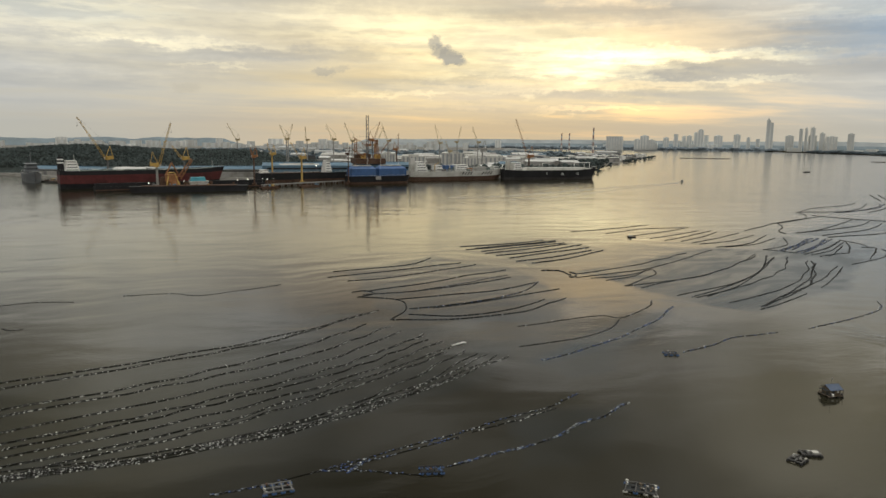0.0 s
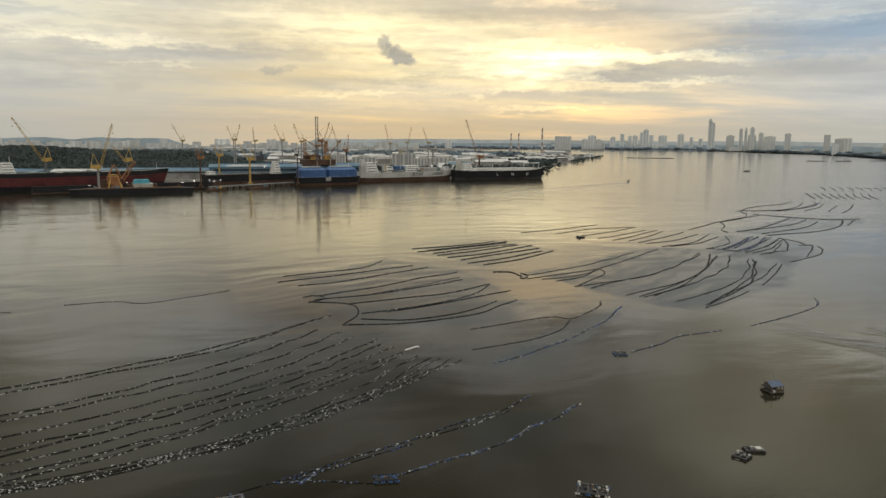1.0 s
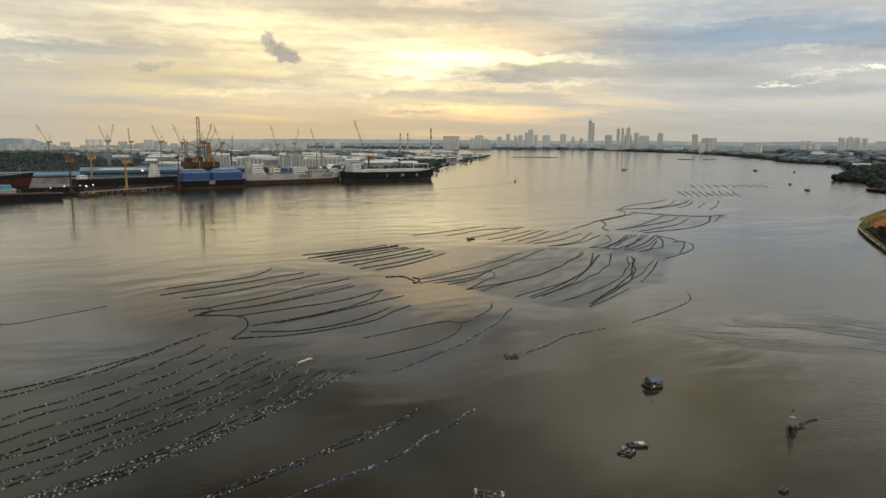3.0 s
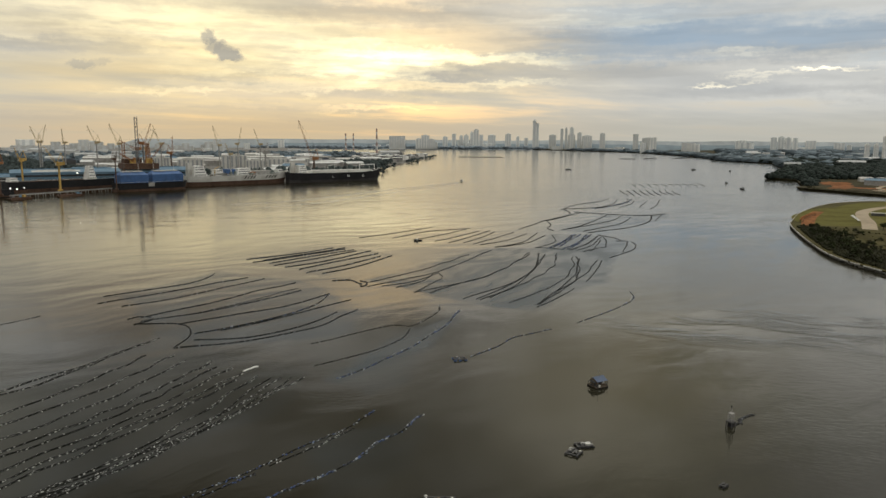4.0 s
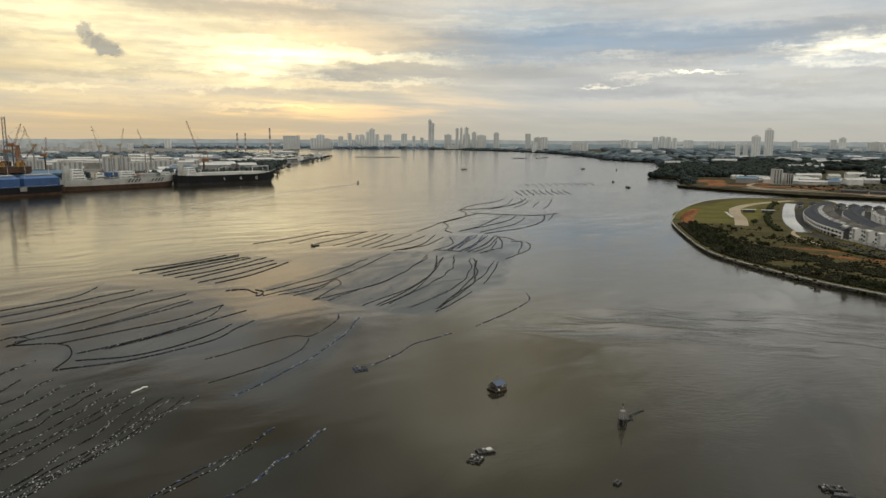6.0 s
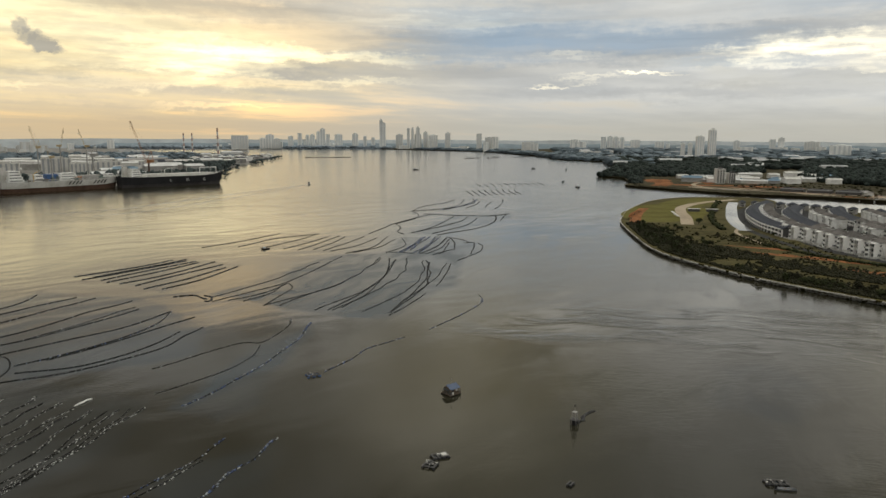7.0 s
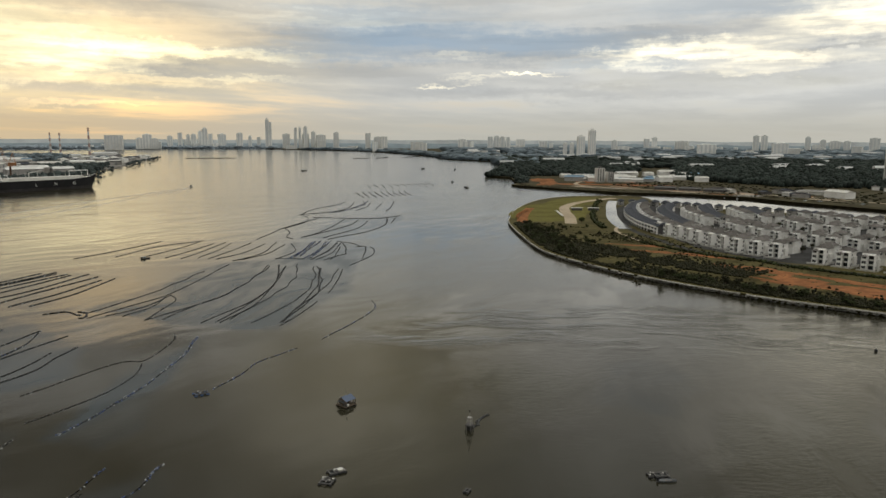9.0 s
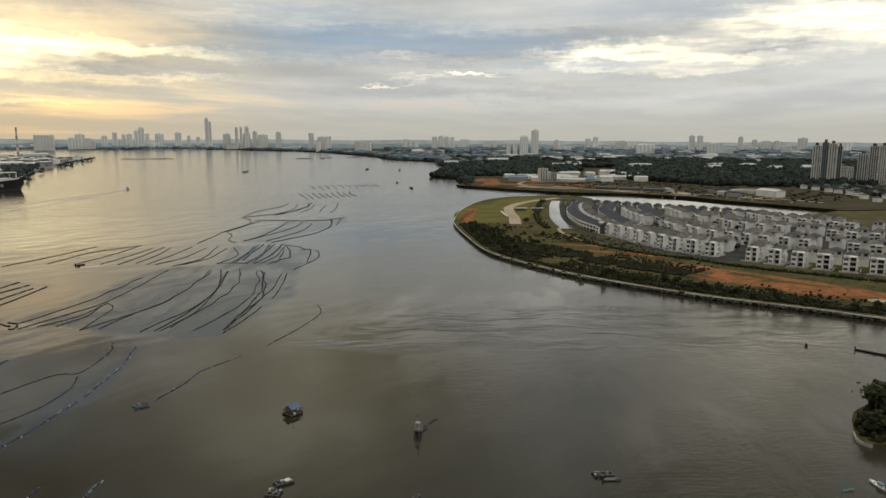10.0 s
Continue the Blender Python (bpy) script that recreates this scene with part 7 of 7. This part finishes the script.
def floating_house(x, y, turn):
    ob = base("floating_house", pose(x, y, 0, 0, 0, turn), "wooden fishing hut with a blue sheet roof on a raft", "hut")
    for k in range(14):
        part("plank", B().box((-2.8 + 0.43 * k, 0, 0.45), (0.39, rnd.uniform(5.6, 6.2), 0.09)), TIMBER, ob)
    for k in range(3):
        part("bearer", B().box((0, -2.4 + 2.4 * k, 0.25), (6.0, 0.22, 0.2)), TIMBER, ob)
    drums(ob, [(-2.4 + 1.6 * i, -2.6 + 5.2 * j) for i in range(4) for j in range(2)], material=BLACKHULL)
    w = B().box((0.3, 0.3, 0.54), (4.2, 3.8, 2.1))
    part("wall", w, TIMBER, ob)
    part("doorway", B().box((-0.4, -1.62, 0.56), (1.0, 0.06, 1.8)), BLACKHULL, ob)
    part("shutter", B().box((1.4, -1.63, 1.3), (0.9, 0.06, 0.8)), OFFWHITE, ob)
    r = B()
    r.quad((-2.3, -2.5, 2.55), (2.9, -2.5, 2.55), (2.9, 0.3, 3.9), (-2.3, 0.3, 3.9)).quad((2.9, 3.1, 2.55), (-2.3, 3.1, 2.55), (-2.3, 0.3, 3.9), (2.9, 0.3, 3.9))
    r.quad((-2.3, 0.3, 3.82), (2.9, 0.3, 3.82), (2.9, -2.5, 2.47), (-2.3, -2.5, 2.47)).quad((2.9, 0.3, 3.82), (-2.3, 0.3, 3.82), (-2.3, 3.1, 2.47), (2.9, 3.1, 2.47))
    part("roof", r, BLUESHEET, ob, "faded blue sheet roof")
    part("gable", B().quad((-1.8, -1.6, 2.6), (-1.8, 2.2, 2.6), (-1.8, 0.3, 3.6)).quad((2.4, 2.2, 2.6), (2.4, -1.6, 2.6), (2.4, 0.3, 3.6)), TIMBER, ob)
    for i in (-2.6, 2.6):
        part("post", B().tube((i, -2.6, 0.5), (i, -2.6, 2.6), 0.07), TIMBER, ob)
    part("flagpole", B().tube((0.3, 0.3, 3.8), (0.35, 0.3, 5.9), 0.05).box((0.35, 0.3, 5.6), (0.3, 0.1, 0.5)), STEEL, ob)
    part("white_tub", B().tube((-1.2, -2.3, 0.54), (-1.2, -2.3, 1.25), 0.42, 0.5, 12), WHITE, ob)
    for k in range(9):
        part("crate", B().box((rnd.choice((-2.3, 2.5)) + rnd.uniform(-.3, .3), rnd.uniform(-2.4, 2.4), 0.54), (rnd.uniform(.4, .9), rnd.uniform(.4, .9), rnd.uniform(.4, 1.3)), rnd.random()), rnd.choice((CONC_D, TIMBER, RUST, OFFWHITE)), ob)
    part("lean_to", B().box((3.0, 0.2, 1.9), (1.7, 3.2, 0.08)).box((3.7, -1.3, 0.5), (0.1, 0.1, 1.4)).box((3.7, 1.7, 0.5), (0.1, 0.1, 1.4)), RUST, ob, "rusty lean-to sheet")
    part("awning", B().box((-2.6, 0, 2.2), (1.4, 3.4, 0.08)).box((-3.2, -1.6, 0.5), (0.1, 0.1, 1.7)).box((-3.2, 1.6, 0.5), (0.1, 0.1, 1.7)), NET, ob)
    return ob


BLUESHEET = mat("faded_blue_sheet", (0.055, 0.085, 0.15), 0.5, vary=0.2, size=0.6, stain=0.3)
floating_house(102, 179, 12).scale = (0.76, 0.76, 0.76)


def cage(x, y, w, d, turn, nx, ny, label, timber=TIMBER, floats=None, clutter=4, paints=(OFFWHITE, BLUE, RUST, TIMBER)):
    """A fish cage: crossed timbers on drums round netted openings."""
    ob = base("fish_cage", pose(x, y, 0, 0, 0, turn), label, "fish cage", "fish cages")
    for i in range(nx + 1):
        part("timber", B().box((-w / 2 + i * w / nx, 0, 0.32), (0.28, d + 0.6, 0.16)), timber, ob)
    for j in range(ny + 1):
        part("timber", B().box((0, -d / 2 + j * d / ny, 0.42), (w + 0.6, 0.28, 0.14)), timber, ob)
    for i in range(nx):
        for j in range(ny):
            part("net", B().box((-w / 2 + (i + .5) * w / nx, -d / 2 + (j + .5) * d / ny, 0.03), (w / nx - 0.4, d / ny - 0.4, 0.1)), NET, ob)
    drums(ob, [(-w / 2 + i * w / nx, s * d / 2) for i in range(nx + 1) for s in (-1, 1)], material=floats)
    for k in range(clutter):
        part("crate", B().box((rnd.uniform(-w / 2, w / 2), rnd.uniform(-d / 2, d / 2), 0.48), (rnd.uniform(.25, .6), rnd.uniform(.25, .55), rnd.uniform(.15, .42)), rnd.random()), rnd.choice(paints), ob)
    return ob


cage(-31, 126, 5.0, 3.4, 20, 3, 2, "small fish cage with blue drums and grey timbers", STEEL, BLUE)
cage(-2, 134, 4.2, 2.6, 5, 3, 1, "small fish cage with blue drums", BLACKHULL, BLUE)
cage(74.2, 140.0, 2.7, 2.7, 40, 2, 2, "dark fish cage with tyre floats", CONC_D, BLACKHULL, 12, (CONC_D, CONC, BLACKHULL, OFFWHITE))
ob = cage(78.4, 143.0, 3.6, 2.0, -8, 3, 1, "small raft with a pale tub and crates", CONC_D, BLACKHULL, 6, (CONC, CONC_D, OFFWHITE))
part("tub", B().box((0.9, -0.1, 0.45), (1.2, 1.1, 0.35), taper=1.1), OFFWHITE, ob, "pale plastic tub")
cage(38, 127, 5.6, 3.6, -18, 3, 1, "cluttered work raft with crates and drums", CONC_D, None, 14, (CONC_D, CONC, OFFWHITE, TIMBER, BLACKHULL))
cage(71, 214, 3.6, 2.6, -5, 2, 1, "small dark raft with a blue drum", CONC_D, BLUE, 4, (CONC_D, BLUE, CONC))
cage(97, 117, 1.3, 0.8, 25, 1, 1, "small drifting timber frame", CONC_D, BLACKHULL, 0)
cage(137.5, 95.5, 4.4, 1.8, -35, 3, 1, "dark half-sunk timber raft", CONC_D, BLACKHULL, 7, (CONC_D, CONC, OFFWHITE))


def boat(x, y, turn, length, label, hull=OFFWHITE, cabin=True, group="small boats", slim=0.26):
    """A small open workboat with a wheelhouse."""
    ob = base("boat", pose(x, y, 0, 0, 0, turn), label, "boat", group)
    w, b, rows = length * slim, B(), []
    for i in range(9):
        u = i / 8
        k = (1 - max(0, (u - 0.55) / 0.45) ** 2.2) * (0.82 + 0.18 * min(1, u * 4))
        z = 0.35 * w * (1 + 0.7 * max(0, u - 0.5))
        xx = (u - 0.5) * length
        rows.append([(xx, -w / 2 * k * 0.6, -0.1), (xx, -w / 2 * k, z), (xx, -w / 2 * k * 0.85, z), (xx, -w / 2 * k * 0.5, z * 0.35), (xx, w / 2 * k * 0.5, z * 0.35), (xx, w / 2 * k * 0.85, z), (xx, w / 2 * k, z), (xx, w / 2 * k * 0.6, -0.1)])
    for p, q in zip(rows, rows[1:]):
        for j in range(7):
            b.quad(p[j], q[j], q[j + 1], p[j + 1])
    b.quad(*rows[0][::-1])
    part("hull", b, hull, ob)
    for k in (0.2, -0.05):
        part("thwart", B().box((k * length, 0, length * 0.06), (length * 0.05, w * 0.8, 0.06)), TIMBER, ob)
    if cabin:
        h = length * 0.17
        part("wheelhouse", B().box((-0.16 * length, 0, length * 0.05), (length * 0.24, w * 0.62, h)), OFFWHITE, ob)
        part("wheelhouse_window", B().box((-0.16 * length, 0, length * 0.05 + h * 0.55), (length * 0.245, w * 0.64, h * 0.28)), GLASS, ob)
        part("canopy", B().box((-0.18 * length, 0, length * 0.05 + h), (length * 0.36, w * 0.8, 0.08)), BLUEROOF, ob)
    part("motor", B().box((-0.5 * length, 0, length * 0.04), (0.5, 0.4, 0.9)), BLACKHULL, ob)
    return ob


boat(374, 1121, 62, 15, "fast launch drawing a wake", OFFWHITE, True)
for x, y, turn, l in ((1051, 1433, 20, 16), (1092, 1358, 60, 16), (789, 988, 30, 11), (719, 866, 80, 13), (128, 479, 10, 6), (760, 1500, 0, 15)):
    boat(x, y, turn, l, "dark fishing boat lying at anchor", BLACKHULL, True)
boat(137, 92.6, -38, 4.4, "pale low skiff beside a sunken raft", GREYHULL, False)
boat(296, 84, -88, 15, "long narrow dark wooden boat", BLACKHULL, False, slim=0.09)
boat(181, 49.5, 60, 5, "white motor skiff near the islet", WHITE, True)
for k in range(13):
    u = k / 12
    x, y = 888 + 8 * math.sin(3 * u), 520 - 200 * u
    boat(x - 4 + rnd.uniform(-3, 3), y, 175 + rnd.uniform(-20, 20), rnd.uniform(9, 17), "white motor yacht moored in the canal", WHITE, True, "moored yachts")
# wake of the launch: two low foam trails
for pts, wd in (([(364, 1103), (180, 927), (80, 826), (4, 792)], 4.0), ([(359, 1090), (212, 916), (102, 794), (30, 747)], 2.6)):
    ribbon("wake", pts, wd, 0.06 if wd > 3 else 0.07, FOAM, "long pale wake of a launch", step=10, category="wake")

# navigation beacon
ob = base("beacon", pose(119.5, 143, 0, 0, 0, 20), "grey steel beacon on a dark piled platform", "beacon")
for i in (-1, 1):
    for j in (-1, 1):
        part("pile", B().tube((i * 1.2, j * 1.2, -1), (i * 0.9, j * 0.9, 1.6), 0.2), CONC_D, ob)
        part("tower_leg", B().tube((i * 0.8, j * 0.8, 1.7), (i * 0.62, j * 0.62, 3.9), 0.09), CONC, ob)
part("platform", B().box((0, 0, 1.5), (2.5, 2.5, 0.22)), CONC_D, ob)
part("base_skirt", B().box((0, 0, 0.0), (1.5, 1.5, 1.4), taper=0.85), BLACKHULL, ob)
part("upper_platform", B().box((0, 0, 3.9), (1.6, 1.6, 0.12)), CONC, ob)
for z in (2.4, 3.1):
    part("brace", B().box((0, -0.72, z), (1.5, 0.06, 0.08)).box((0, 0.72, z), (1.5, 0.06, 0.08)).box((0.72, 0, z), (0.06, 1.5, 0.08)).box((-0.72, 0, z), (0.06, 1.5, 0.08)), CONC, ob)
part("lantern_post", B().tube((0, 0, 4.0), (0, 0, 5.8), 0.08), CONC, ob)
part("lantern", B().tube((0, 0, 5.6), (0, 0, 6.3), 0.22, 0.16, 10), BLACKHULL, ob)
float_line([(120.8, 144), (123.5, 144), (126, 146.2), (130.5, 147.5)], FLOATS_D, 0.42, 0.24, "drifting lines", "dark timber boom trailing from the beacon", lanes=2, width=0.5, fill=1.0)

ob = bpy.data.objects["beacon"]
ob.scale = (0.75, 0.75, 0.9)

# mooring buoy
ob = base("mooring_buoy", pose(287, 106, 0), "small dark mooring buoy", "buoy")
part("drum", B().tube((0, 0, -0.3), (0, 0, 0.9), 0.6, 0.5, 12), BLACKHULL, ob)
part("ring", B().tube((0, 0, 1.1), (0, 0, 1.6), 0.1), STEEL, ob)

# white sack drifting at the end of a line
b = B()
b.path([(-3, -2.4, 0.1), (-1.5, -1.2, 0.25), (0, -0.2, 0.3), (1.2, 1.4, 0.3), (2.8, 2.2, 0.15)], 0.26, 6)
b.thing("drifting_sheet", WHITE, "long white plastic sheet afloat by the float lines", "sheet", at=pose(5.4, 222.6, 0) @ Matrix.Diagonal((0.8, 0.8, 1, 1)))

# booms and low breakwaters up the strait
for (x0, y0), (x1, y1), w in (((1350, 2268), (1410, 2254), 6), ((1440, 2246), (1525, 2300), 8), ((1584, 2287), (1720, 2350), 8), ((1740, 2352), (1836, 2392), 10), ((840, 2560), (1000, 2500), 5)):
    l = math.hypot(x1 - x0, y1 - y0)
    b = B()
    for k in range(int(l / 8)):
        b.box((-l / 2 + 8 * k + 4, rnd.uniform(-1, 1), -0.5), (8.2, w, rnd.uniform(1.6, 2.6)), rnd.uniform(-.1, .1))
    b.thing("breakwater", CONC_D, "low dark breakwater in the strait", "breakwater", "breakwaters", at=pose((x0 + x1) / 2, (y0 + y1) / 2, 0, 0, 0, math.degrees(math.atan2(y1 - y0, x1 - x0))))

# wooded islet and its sandy rim
ring = [((34 + 1.2 * math.sin(5 * a)) * math.cos(a), (11 + 0.8 * math.sin(7 * a)) * math.sin(a)) for a in [i * math.pi / 24 for i in range(48)]]
b = B()
b.prism([(238 + x, 58 + y) for x, y in ring], -1, 0.7)
b.thing("islet", GRASS, "low islet under dense trees", "islet", kind="structure")
ribbon("islet_rim", [(209.6, 64.0), (204.6, 61.5), (202.8, 58.5), (203.6, 56.0)], 0.35, 0.8, CONC, "pale broken kerb round the islet", step=1.5, h=1.0, category="kerb")
clumps("islet_scrub", [(238 + 32 * math.cos(a) * q, 58 + 9.5 * math.sin(a) * q) for a, q in ((rnd.uniform(0, 6.28), rnd.uniform(0.3, 1) ** 0.5) for _ in range(420))], 1.1, 2.0, 0.5, LEAF2, "dark undergrowth on the islet", "scrub")
for k in range(34):
    a, d = rnd.uniform(0, 6.28), rnd.uniform(0, 1) ** 0.5
    tree(238 + 29 * d * math.cos(a), 57 + 7.5 * d * math.sin(a), 0.5, rnd.uniform(1.1, 1.8), "dense dark tree on the islet", "islet trees")
ob = base("fishing_pole", pose(172, 54, 0), "turquoise fishing pole frame standing in the shallows", "pole")
part("pole", B().tube((0, 0, -1), (0.5, 0.3, 3.2), 0.07), TEAL, ob)
part("crossbar", B().tube((0, 0, 0.2), (2.4, -1.6, 0.4), 0.12), TEAL, ob)
